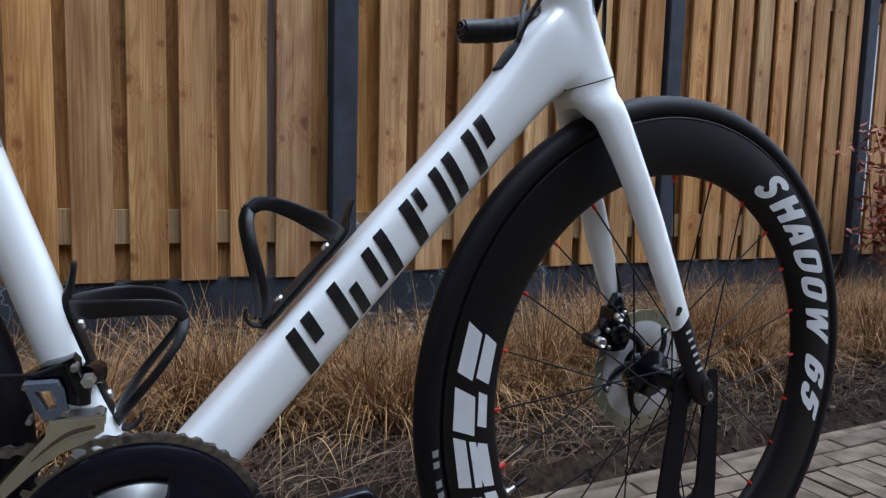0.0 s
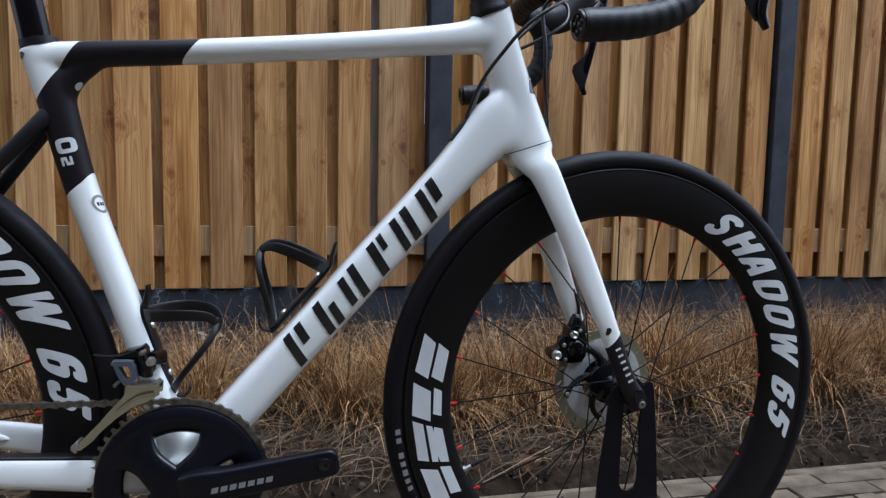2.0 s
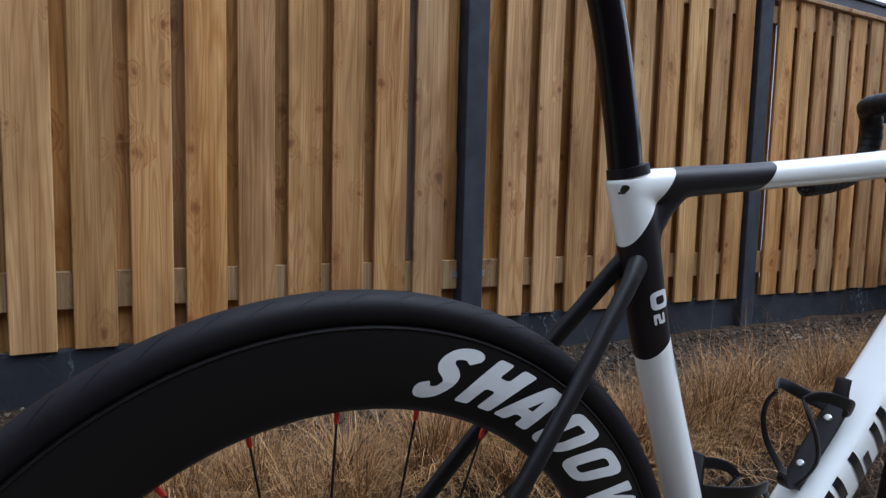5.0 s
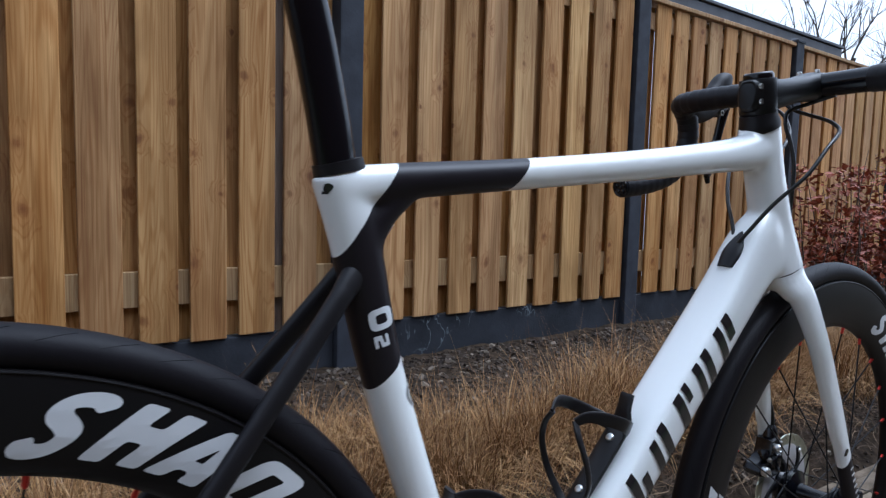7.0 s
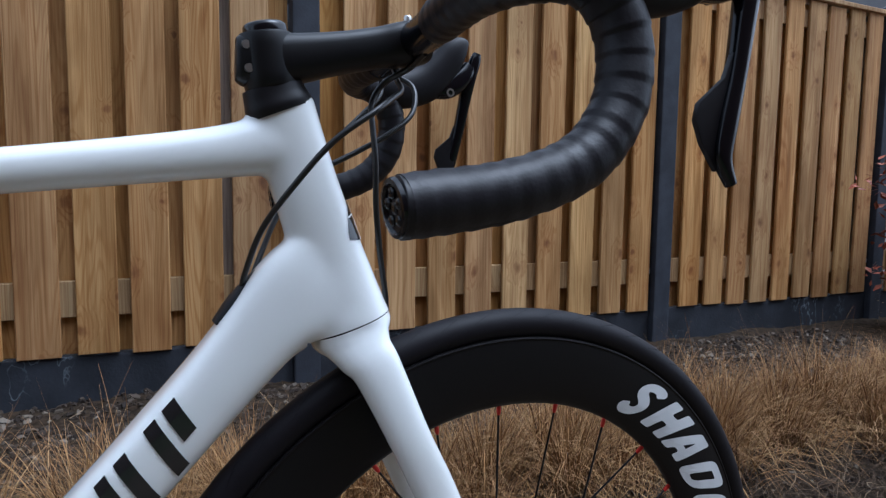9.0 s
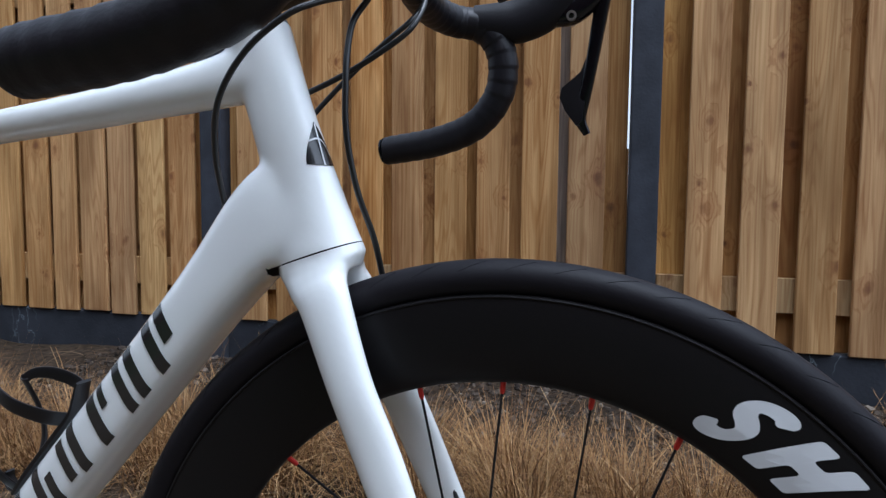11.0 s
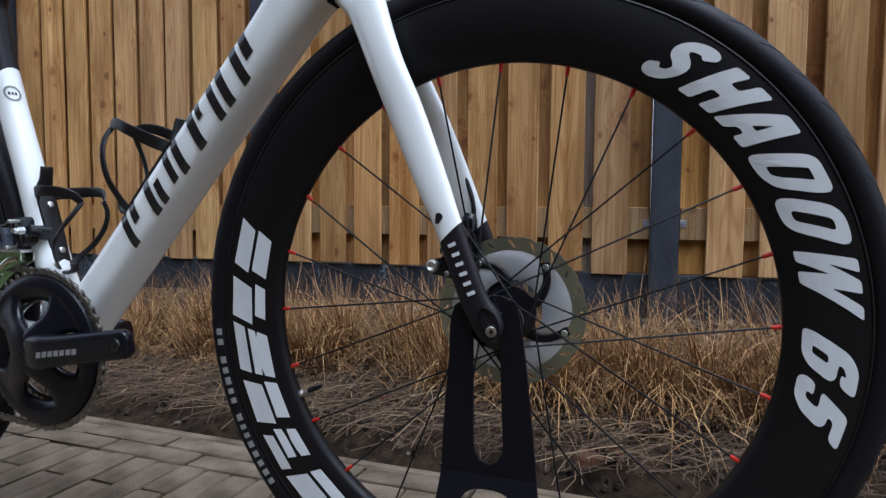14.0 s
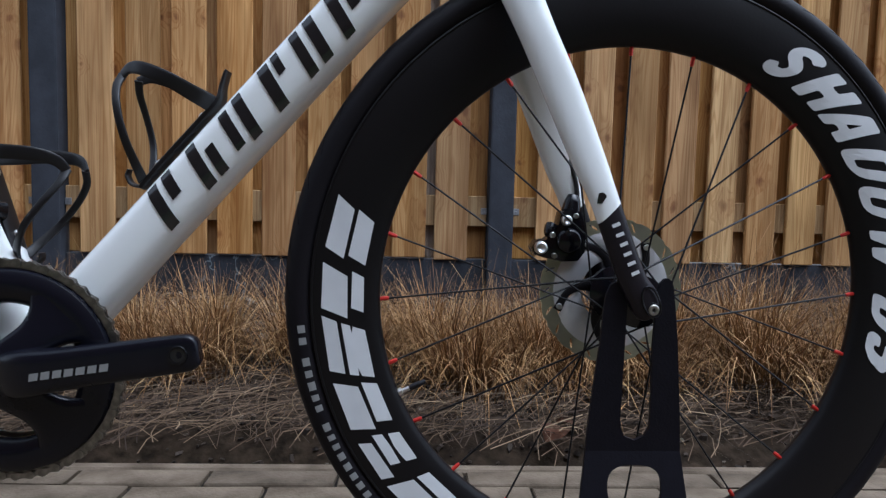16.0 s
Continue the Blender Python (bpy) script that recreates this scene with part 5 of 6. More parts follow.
# cables
for pts, r in (
    ([(-0.1040, 0.0260, 0.9020), (-0.1060, 0.0080, 0.8880), (-0.1100, -0.0160, 0.8780), (-0.1180, -0.0385, 0.8700), (-0.1305, -0.0570, 0.8615), (-0.1469, -0.0710, 0.8497), (-0.1777, -0.0731, 0.8270), (-0.2042, -0.0670, 0.7960), (-0.2251, -0.0433, 0.7627), (-0.2361, -0.0190, 0.7270), (-0.2390, -0.0060, 0.7080)], 0.0024),
    ([(-0.098, 0.085, 0.902), (-0.1052, 0.0679, 0.8824), (-0.1278, 0.0569, 0.8600), (-0.1547, 0.0497, 0.8339), (-0.1843, 0.0421, 0.8020), (-0.2070, 0.0268, 0.7677), (-0.2215, 0.0094, 0.7392), (-0.2326, -0.0030, 0.7133)], 0.0024),
    ([(-0.098, -0.0400, 0.902), (-0.1026, -0.0136, 0.8944), (-0.1180, 0.0061, 0.8845), (-0.1300, 0.0028, 0.8663), (-0.1312, -0.0055, 0.8439), (-0.1303, -0.0117, 0.8157), (-0.1298, -0.0118, 0.7781), (-0.1240, -0.0055, 0.7347), (-0.1150, 0.0080, 0.6948), (-0.1120, 0.0200, 0.6618)], 0.0026),
    ([(-0.098, 0.055, 0.902), (-0.082, 0.036, 0.888), (-0.088, 0.020, 0.862), (-0.112, 0.012, 0.842), (-0.140, 0.008, 0.826), (-0.166, 0.002, 0.813), (-0.183, -0.004, 0.806)], 0.0024),
):
    bm = bmesh.new()
    pipe(bm, pts, r, 10, 8)
    part("cable", bm, MAT_CABLE, BIKE, "black cable housing")
bm = bmesh.new()
sweep(bm, [(-0.257, -0.0075, 0.687, 0.010, 0.0045), (-0.244, -0.0078, 0.703, 0.013, 0.0065), (-0.231, -0.008, 0.717, 0.0105, 0.0065), (-0.223, -0.008, 0.728, 0.005, 0.004)], 16, 5)
part("cable_port", bm, MAT_BLACK, BIKE, "black rubber cable port")

# ---- bicycle: drivetrain ----
def gear(bm, cx, cz, y0, y1, teeth, tip, root, hole, n_spoke=0):
    pts = []
    for k in range(teeth):
        a = 2 * math.pi * k / teeth
        s = math.pi / teeth
        pts += [(cx + r * math.cos(a + q * s), cz + r * math.sin(a + q * s)) for r, q in ((root, -0.95), (root, -0.45), (tip, -0.2), (tip, 0.2), (root, 0.45))]
    holed_plate(bm, pts, [ring_points(cx, cz, hole, hole, max(24, teeth))], y0, y1)
    return bm


bm = gear(bmesh.new(), BB.x, BB.z, -0.0465, -0.0435, 50, 0.1035, 0.0985, 0.078)
crank = part("crankset", bm, MAT_CHAIN, BIKE, "gloss black crankset with steel teeth", smooth=False)
bm = gear(bmesh.new(), BB.x, BB.z, -0.0385, -0.036, 34, 0.0715, 0.0670, 0.0625)
part("inner_chainring", bm, MAT_DARK_STEEL, crank, smooth=False)
bm = bmesh.new()
lathe(bm, [(0.0640, -0.0480), (0.0680, -0.0525), (0.0780, -0.0555), (0.0890, -0.0555), (0.0950, -0.0520), (0.0965, -0.0468), (0.0640, -0.0462)], 96, True, Matrix.Translation(BB))
part("outer_chainring", bm, MAT_CRANK, crank, "hollow gloss black chainring")
for deg in (47, 137, 227, 317):
    bm = bmesh.new()
    c, s = math.cos(radians(deg)), math.sin(radians(deg))
    rows = []
    for r, w, y in ((-0.004, 0.020, -0.0660), (0.014, 0.0215, -0.0650), (0.030, 0.0195, -0.0620), (0.046, 0.0185, -0.0575), (0.060, 0.0240, -0.0535), (0.070, 0.0360, -0.0505), (0.077, 0.0460, -0.0490)):
        rows.append((BB.x + r * c, y, BB.z + r * s, 0.0070, w))
    sweep(bm, rows, 20, 5, 2.6)
    part("spider_arm", bm, MAT_CRANK, crank, "gloss black spider arm")
bm = bmesh.new()
u, v = Vector((0.9868, 0, 0.1616)), Vector((-0.1616, 0, 0.9868))
rows = []
for r, y, ty, w in ((-0.012, -0.056, 0.006, 0.010), (0.004, -0.0615, 0.0105, 0.0180), (0.022, -0.0685, 0.0125, 0.0215), (0.040, -0.0730, 0.0122, 0.0212), (0.060, -0.0755, 0.0105, 0.0192), (0.110, -0.079, 0.0088, 0.0178), (0.160, -0.082, 0.0078, 0.0172), (0.180, -0.083, 0.0076, 0.0165), (0.1870, -0.083, 0.0068, 0.0130), (0.1895, -0.083, 0.0045, 0.0095)):
    p = BB + u * r
    rows.append((p.x, y, p.z, ty, w))
sweep(bm, rows, 28, 6, 3.8)
part("crank_arm", bm, MAT_CRANK, crank, "gloss black crank arm without pedal")
bm = bmesh.new()
p = BB + u * 0.1725
lathe(bm, [(0.0066, -0.0916), (0.0082, -0.0916), (0.0088, -0.0905), (0.0088, -0.086), (0.0066, -0.086)], 24, True, Matrix.Translation((p.x, 0, p.z)))
part("pedal_eye", bm, MAT_GLOSS, crank, "bare threaded pedal eye")
bm = bmesh.new()
lathe(bm, [(0.0, -0.0903), (0.0030, -0.0903), (0.0052, -0.0909), (0.0067, -0.0906), (0.0067, -0.088), (0.0, -0.088)], 20, False, Matrix.Translation((p.x, 0, p.z)))
part("pedal_hole", bm, MAT_CABLE, crank)
for k in range(7):
    q = BB + u * (0.040 + 0.0104 * k) - v * 0.002
    bm = bmesh.new()
    yy = -0.0858 - 0.00045 * k
    vs = [bm.verts.new((q + u * a + v * b) + Vector((0, yy, 0))) for a, b in ((0, -0.0033), (0.0078, -0.0033), (0.0098, 0.0033), (0.0020, 0.0033))]
    bm.faces.new(vs)
    part("print_bar", bm, MAT_DECAL_GREY, crank, "grey print on the crank", smooth=False)
bm = bmesh.new()
rows = []
for r, y, ty, w in ((-0.020, 0.066, 0.011, 0.016), (0.0, 0.068, 0.0125, 0.021), (0.055, 0.074, 0.0105, 0.0185), (0.120, 0.080, 0.0085, 0.0165), (0.178, 0.083, 0.007, 0.0145), (0.188, 0.083, 0.006, 0.0085)):
    p = BB - u * r
    rows.append((p.x, y, p.z, ty, w))
sweep(bm, rows, 20, 6, 3.2)
part("crank_arm", bm, MAT_GLOSS, crank, "gloss black crank arm without pedal")

# cassette: eleven sprockets under the rear wheel
COGS = [11, 12, 13, 14, 15, 17, 19, 21, 24, 27, 30]
for k, teeth in enumerate(COGS):
    y = -0.0500 + 0.00385 * k
    rp = teeth * 0.0127 / (2 * math.pi)
    bm = gear(bmesh.new(), 0, 0, y, y + 0.0018, teeth, rp + 0.0035, rp - 0.0030, max(0.012, rp - 0.014))
    part("sprocket", bm, MAT_DARK_STEEL, back, "steel sprocket", smooth=False)
bm = bmesh.new()
lathe(bm, [(0.0, -0.0525), (0.0145, -0.0525), (0.0155, -0.050), (0.0155, -0.010), (0.0, -0.010)], 32, False)
part("freehub", bm, MAT_DARK_STEEL, back)

# rear derailleur
RD_UP, RD_LOW = Vector((-1.004, -0.050, 0.2700)), Vector((-0.972, -0.050, 0.2130))
bm = bmesh.new()
sweep(bm, [(-1.022, -0.066, 0.325, 0.009, 0.012), (-1.038, -0.072, 0.300, 0.012, 0.016), (-1.030, -0.072, 0.280, 0.012, 0.017), (-1.008, -0.066, 0.268, 0.010, 0.014)], 18, 6, 2.6)
mech = part("rear_derailleur", bm, MAT_GLOSS, BIKE, "black rear derailleur")
for y in (-0.0565, -0.0425):
    bm = bmesh.new()
    sweep(bm, [(RD_UP.x - 0.008, y, RD_UP.z + 0.010, 0.0011, 0.008), (RD_UP.x, y, RD_UP.z - 0.005, 0.0011, 0.011), (RD_LOW.x, y, RD_LOW.z, 0.0011, 0.013), (RD_LOW.x + 0.006, y, RD_LOW.z - 0.012, 0.0011, 0.006)], 12, 5, 3)
    part("cage_plate", bm, MAT_BLACK, mech)
for c in (RD_UP, RD_LOW):
    bm = gear(bmesh.new(), c.x, c.z, -0.0515, -0.0485, 11, 0.0245, 0.0200, 0.006)
    part("jockey_wheel", bm, MAT_BLACK, mech, smooth=False)

# chain: one link after another
def arc(cx, cz, r, a0, a1, n):
    return [(cx + r * math.cos(radians(a0 + (a1 - a0) * k / n)), cz + r * math.sin(radians(a0 + (a1 - a0) * k / n))) for k in range(n + 1)]


cog = 17 * 0.0127 / (2 * math.pi)
way = arc(BB.x, BB.z, 0.1012, 92, -94, 40) + [(-0.75, 0.170), (-0.90, 0.181)] + arc(RD_LOW.x, RD_LOW.z, 0.0222, -80, -200, 10) + arc(RD_UP.x, RD_UP.z, 0.0222, -50, 70, 10) + arc(REAR.x, REAR.z, cog, 250, 92, 16)
way.append(way[0])
dense = []
for (x0, z0), (x1, z1) in zip(way, way[1:]):
    n = max(1, int(math.hypot(x1 - x0, z1 - z0) / 0.0005))
    dense += [(x0 + (x1 - x0) * k / n, z0 + (z1 - z0) * k / n) for k in range(n)]
stops, run = [dense[0]], 0.0
for p, q in zip(dense, dense[1:]):
    run += math.hypot(q[0] - p[0], q[1] - p[1])
    if run >= 0.0127:
        stops.append(q)
        run -= 0.0127


def link_mesh(gap, mat):
    bm = bmesh.new()
    out = []
    for cx, sgn in ((0.0127, 1), (0.0, -1)):
        out += [(cx + sgn * 0.0044 * math.cos(a), 0.0044 * math.sin(a) * sgn) for a in (-1.2, -0.6, 0.0, 0.6, 1.2)]
        out.append((0.00635, sgn * 0.0021))
    for y in (-gap, gap):
        plate(bm, out, y - 0.0005, y + 0.0005)
    for cx in (0.0, 0.0127):
        lathe(bm, [(0.0, -gap), (0.0036, -gap), (0.0036, gap), (0.0, gap)], 8, False, Matrix.Translation((cx, 0, 0)))
    me = bpy.data.meshes.new("chain_link")
    bmesh.ops.recalc_face_normals(bm, faces=bm.faces[:])
    bm.to_mesh(me)
    bm.free()
    me.materials.append(mat)
    return me


inner, outer_link = link_mesh(0.0017, MAT_CHAIN), link_mesh(0.0027, MAT_CHAIN)
chain = new("chain", outer_link)
chain.parent = BIKE
tagged(chain, "steel roller chain")
chain_y = -0.0455
for k, (p, q) in enumerate(zip(stops, stops[1:] + stops[:1])):
    y = chain_y + (0.004 if p[0] < -0.93 else 0.0)
    a = math.degrees(math.atan2(q[1] - p[1], q[0] - p[0]))
    m = pose(p[0], y, p[1], 0, -a, 0)
    if k == 0:
        chain.matrix_basis = m
        base_inv = m.inverted()
    else:
        shared("link", inner if k % 2 else outer_link, base_inv @ m, chain)

# front derailleur
bm = bmesh.new()
plate(bm, [(-0.6640, 0.4200), (-0.6520, 0.4265), (-0.6400, 0.4290), (-0.6330, 0.4320), (-0.6290, 0.4270), (-0.6285, 0.4180), (-0.6220, 0.4080), (-0.6225, 0.3990), (-0.6310, 0.3935), (-0.6380, 0.3960), (-0.6420, 0.4050), (-0.6440, 0.4150), (-0.6620, 0.4140)], -0.044, -0.024, 0.0025)
sweep(bm, [(-0.6230, -0.010, 0.410, 0.010, 0.011), (-0.6260, -0.022, 0.412, 0.009, 0.011), (-0.6290, -0.034, 0.414, 0.008, 0.0095)], 16, 4, 3)
sweep(bm, [(-0.6340, -0.047, 0.4290, 0.0040, 0.0035), (-0.6310, -0.048, 0.4180, 0.0045, 0.0048), (-0.6270, -0.047, 0.4060, 0.0045, 0.0052), (-0.6260, -0.046, 0.3960, 0.0040, 0.0045)], 14, 4, 3)
fd = part("front_derailleur", bm, MAT_GLOSS, BIKE, "black front derailleur with steel cage")
bm = bmesh.new()
holed_plate(bm, [(-0.6630, 0.4180), (-0.6420, 0.4175), (-0.6385, 0.4100), (-0.6365, 0.3925), (-0.6500, 0.3895), (-0.6560, 0.3990)], [[(-0.6560, 0.4125), (-0.6455, 0.4120), (-0.6425, 0.4050), (-0.6425, 0.3985), (-0.6490, 0.3965)]], -0.058, -0.047)
part("link_arm", bm, MAT_LINK, fd, "blue-grey link arm", smooth=False)
for x, z, r in ((-0.6615, 0.4155, 0.0022), (-0.6380, 0.3935, 0.0026), (-0.6600, 0.3900, 0.0022), (-0.6310, 0.4265, 0.0026)):
    bm = bmesh.new()
    lathe(bm, [(0.0, -0.0585), (r * 0.85, -0.0585), (r, -0.0575), (r, -0.044), (0.0, -0.044)], 12, False, Matrix.Translation((x, 0, z)))
    part("pivot_pin", bm, MAT_DARK_STEEL, fd)
bm = bmesh.new()
for y, drop in ((-0.0565, 0.0), (-0.0395, 0.004)):
    plate(bm, [(-0.6115, 0.3884), (-0.6160, 0.3915), (-0.6260, 0.3890), (-0.6370, 0.3895), (-0.6490, 0.3866), (-0.6502, 0.3781), (-0.6640, 0.3630), (-0.6790, 0.3455), (-0.7000, 0.3235 - drop), (-0.7090, 0.3165 - drop), (-0.7045, 0.3120 - drop), (-0.6900, 0.3235 - drop), (-0.6760, 0.3364), (-0.6588, 0.3515), (-0.6410, 0.3641), (-0.6262, 0.3690), (-0.6126, 0.3766)], y - 0.0007, y + 0.0007)
part("chain_cage", bm, MAT_CAGE, fd, "polished steel chain cage", smooth=False)
bm = bmesh.new()
sweep(bm, [(-0.6180, -0.0576, 0.3795, 0.0010, 0.0030), (-0.6330, -0.0582, 0.3770, 0.0014, 0.0032), (-0.6450, -0.0582, 0.3700, 0.0014, 0.0030), (-0.6580, -0.0576, 0.3595, 0.0008, 0.0022)], 10, 4, 3)
part("cage_rib", bm, MAT_CAGE, fd)
bm = bmesh.new()
box(bm, (-0.7085, -0.0575, 0.3150), (-0.6985, -0.0385, 0.3205), 0.001)
lathe(bm, [(0.0, -0.0600), (0.0026, -0.0600), (0.0030, -0.0585), (0.0030, -0.0385), (0.0, -0.0385)], 12, False, Matrix.Translation((-0.7030, 0, 0.3215)))
part("cage_bolt", bm, MAT_STEEL, fd)
bm = bmesh.new()
box(bm, (-0.6480, -0.0575, 0.3870), (-0.6130, -0.0385, 0.3905), 0.0012)
part("cage_bridge", bm, MAT_STEEL, fd)
bm = bmesh.new()
lathe(bm, [(0.0015, -0.0585), (0.0036, -0.0585), (0.0036, -0.0530), (0.0052, -0.0530), (0.0052, -0.045), (0.0, -0.045), (0.0, -0.0565), (0.0015, -0.0565)], 6, False, Matrix.Translation((-0.6225, 0, 0.4148)))
part("clamp_bolt", bm, MAT_STEEL, fd)
bm = bmesh.new()
pipe(bm, [(-0.640, -0.048, 0.4285), (-0.655, -0.045, 0.4225), (-0.675, -0.036, 0.4200), (-0.690, -0.030, 0.420)], 0.0012, 8, 4)
part("cable", bm, MAT_CABLE, fd)

# brakes
bm = bmesh.new()
plate(bm, [(-0.0905, 0.3760), (-0.0780, 0.3725), (-0.0600, 0.3690), (-0.0430, 0.3700), (-0.0360, 0.3800), (-0.0350, 0.4050), (-0.0420, 0.4230), (-0.0520, 0.4270), (-0.0640, 0.4230), (-0.0665, 0.4100), (-0.0700, 0.4000), (-0.0790, 0.3930), (-0.0900, 0.3915), (-0.0945, 0.3840)], 0.024, 0.050, 0.0045)
sweep(bm, [(-0.0505, 0.037, 0.424, 0.010, 0.010), (-0.0490, 0.038, 0.434, 0.009, 0.0085), (-0.0480, 0.039, 0.441, 0.006, 0.006)], 16, 3, 2.6)
sweep(bm, [(-0.0720, 0.034, 0.4075, 0.007, 0.0065), (-0.0745, 0.030, 0.4015, 0.006, 0.0060), (-0.0760, 0.027, 0.3975, 0.004, 0.004)], 14, 3, 2.6)
arm = part("brake_caliper", bm, MAT_GLOSS, BIKE, "black flat-mount disc brake caliper on the fork")
for bx, bz, br in ((-0.0852, 0.3845, 0.0070), (-0.0586, 0.4140, 0.0058)):
    bm = bmesh.new()
    lathe(bm, [(0.0, 0.0185), (br * 0.35, 0.0180), (br * 0.70, 0.0155), (br * 0.92, 0.0165), (br, 0.0185), (br, 0.0225), (br * 0.8, 0.0260), (0.0, 0.0260)], 20, False, Matrix.Translation((bx, 0, bz)))
    part("caliper_bolt", bm, MAT_STEEL, arm, "silver bolt")
for bx, bz, br in ((-0.0725, 0.3980, 0.0032), (-0.0700, 0.3760, 0.0030), (-0.0480, 0.4190, 0.0030)):
    bm = bmesh.new()
    lathe(bm, [(0.0, 0.0205), (br * 0.7, 0.0205), (br, 0.0215), (br, 0.0255), (0.0, 0.0255)], 14, False, Matrix.Translation((bx, 0, bz)))
    part("caliper_screw", bm, MAT_DARK_STEEL, arm)
bm = bmesh.new()
lathe(bm, [(0.0, 0.0185), (0.0105, 0.0185), (0.0118, 0.0195), (0.0132, 0.0215), (0.0140, 0.0255), (0.0140, 0.030), (0.0, 0.030)], 32, False, Matrix.Translation((-0.0545, 0, 0.3920)))
part("piston_cap", bm, MAT_GLOSS, arm)
bm = bmesh.new()
plate(bm, [(-0.9620, 0.3480), (-0.9480, 0.3400), (-0.9300, 0.3330), (-0.9130, 0.3330), (-0.9090, 0.3420), (-0.9150, 0.3560), (-0.9230, 0.3720), (-0.9290, 0.3900), (-0.9360, 0.3960), (-0.9450, 0.3940), (-0.9500, 0.3820), (-0.9600, 0.3700), (-0.9660, 0.3580)], 0.038, 0.060, 0.0045)
rear_caliper = part("brake_caliper", bm, MAT_GLOSS, BIKE, "black flat-mount disc brake caliper on the chainstay")
for bx, bz, br in ((-0.9378, 0.3870, 0.0070), (-0.9242, 0.3452, 0.0058)):
    bm = bmesh.new()
    lathe(bm, [(0.0, 0.0310), (br * 0.35, 0.0305), (br * 0.70, 0.0285), (br * 0.92, 0.0295), (br, 0.0315), (br, 0.0355), (br * 0.8, 0.0400), (0.0, 0.0400)], 20, False, Matrix.Translation((bx, 0, bz)))
    part("caliper_bolt", bm, MAT_STEEL, rear_caliper, "silver bolt")
bm = bmesh.new()
lathe(bm, [(0.0, 0.0315), (0.0100, 0.0315), (0.0115, 0.0325), (0.0128, 0.0350), (0.0132, 0.0385), (0.0132, 0.042), (0.0, 0.042)], 32, False, Matrix.Translation((-0.9400, 0, 0.3630)))
part("piston_cap", bm, MAT_GLOSS, rear_caliper)
bm = bmesh.new()
pipe(bm, [(-0.076, 0.047, 0.510), (-0.060, 0.041, 0.490), (-0.046, 0.038, 0.455), (-0.044, 0.038, 0.425)], 0.0026, 10, 8)
part("brake_hose", bm, MAT_CABLE, BIKE)
bm = bmesh.new()
pipe(bm, [(-0.824, 0.0425, 0.2985), (-0.838, 0.0405, 0.3020), (-0.8808, 0.0400, 0.3101), (-0.905, 0.0400, 0.3190), (-0.918, 0.0420, 0.3340), (-0.922, 0.046, 0.342)], 0.0028, 10, 8)
part("brake_hose", bm, MAT_CABLE, BIKE)
bm = bmesh.new()
sweep(bm, [(-0.8365, 0.0408, 0.3018, 0.0056, 0.0056), (-0.829, 0.0414, 0.3000, 0.0054, 0.0054), (-0.818, 0.0430, 0.2975, 0.0034, 0.0034), (-0.809, 0.0440, 0.2955, 0.0010, 0.0010)], 14, 4)
part("hose_port", bm, MAT_WHITE, BIKE, "white hose port on the chainstay")

# thru axles
bm = bmesh.new()
lathe(bm, [(0.0, -0.0605), (0.0034, -0.0605), (0.0036, -0.0656), (0.0066, -0.0656), (0.0071, -0.0648), (0.0071, -0.061), (0.0, -0.061)], 24, False, Matrix.Translation((0.0022, 0, 0.3345)))
steer_axle = part("axle_end", bm, MAT_BLACK, BIKE)
steer_axle.matrix_basis = STEER
bm = bmesh.new()
lathe(bm, [(0.0017, -0.0636), (0.0020, -0.0662), (0.0042, -0.0666), (0.0052, -0.0660), (0.0052, -0.0640), (0.0017, -0.0636)], 18, True, Matrix.Translation((0.0022, 0, 0.3345)))
part("axle_bolt", bm, MAT_DARK_STEEL, steer_axle, "bare steel axle bolt")
bm = bmesh.new()
loop = [(-0.0005 + 0.0078 * math.cos(w) * 0.93 - 0.0150 * math.sin(w) * 0.37, -0.0652, 0.3418 + 0.0078 * math.cos(w) * 0.37 + 0.0150 * math.sin(w) * 0.93) for w in (2 * math.pi * k / 24 for k in range(25))]
pipe(bm, loop, 0.0011, 8, 2)
part("dropout_lip", bm, MAT_GLOSS, BIKE, "raised oval lip round the axle").matrix_basis = STEER
bm = bmesh.new()
lathe(bm, [(0.0, -0.068), (0.003, -0.068), (0.0032, -0.072), (0.006, -0.072), (0.0065, -0.070), (0.0065, 0.070), (0.0, 0.070)], 20, False, Matrix.Translation(REAR))
part("axle", bm, MAT_BLACK, BIKE)

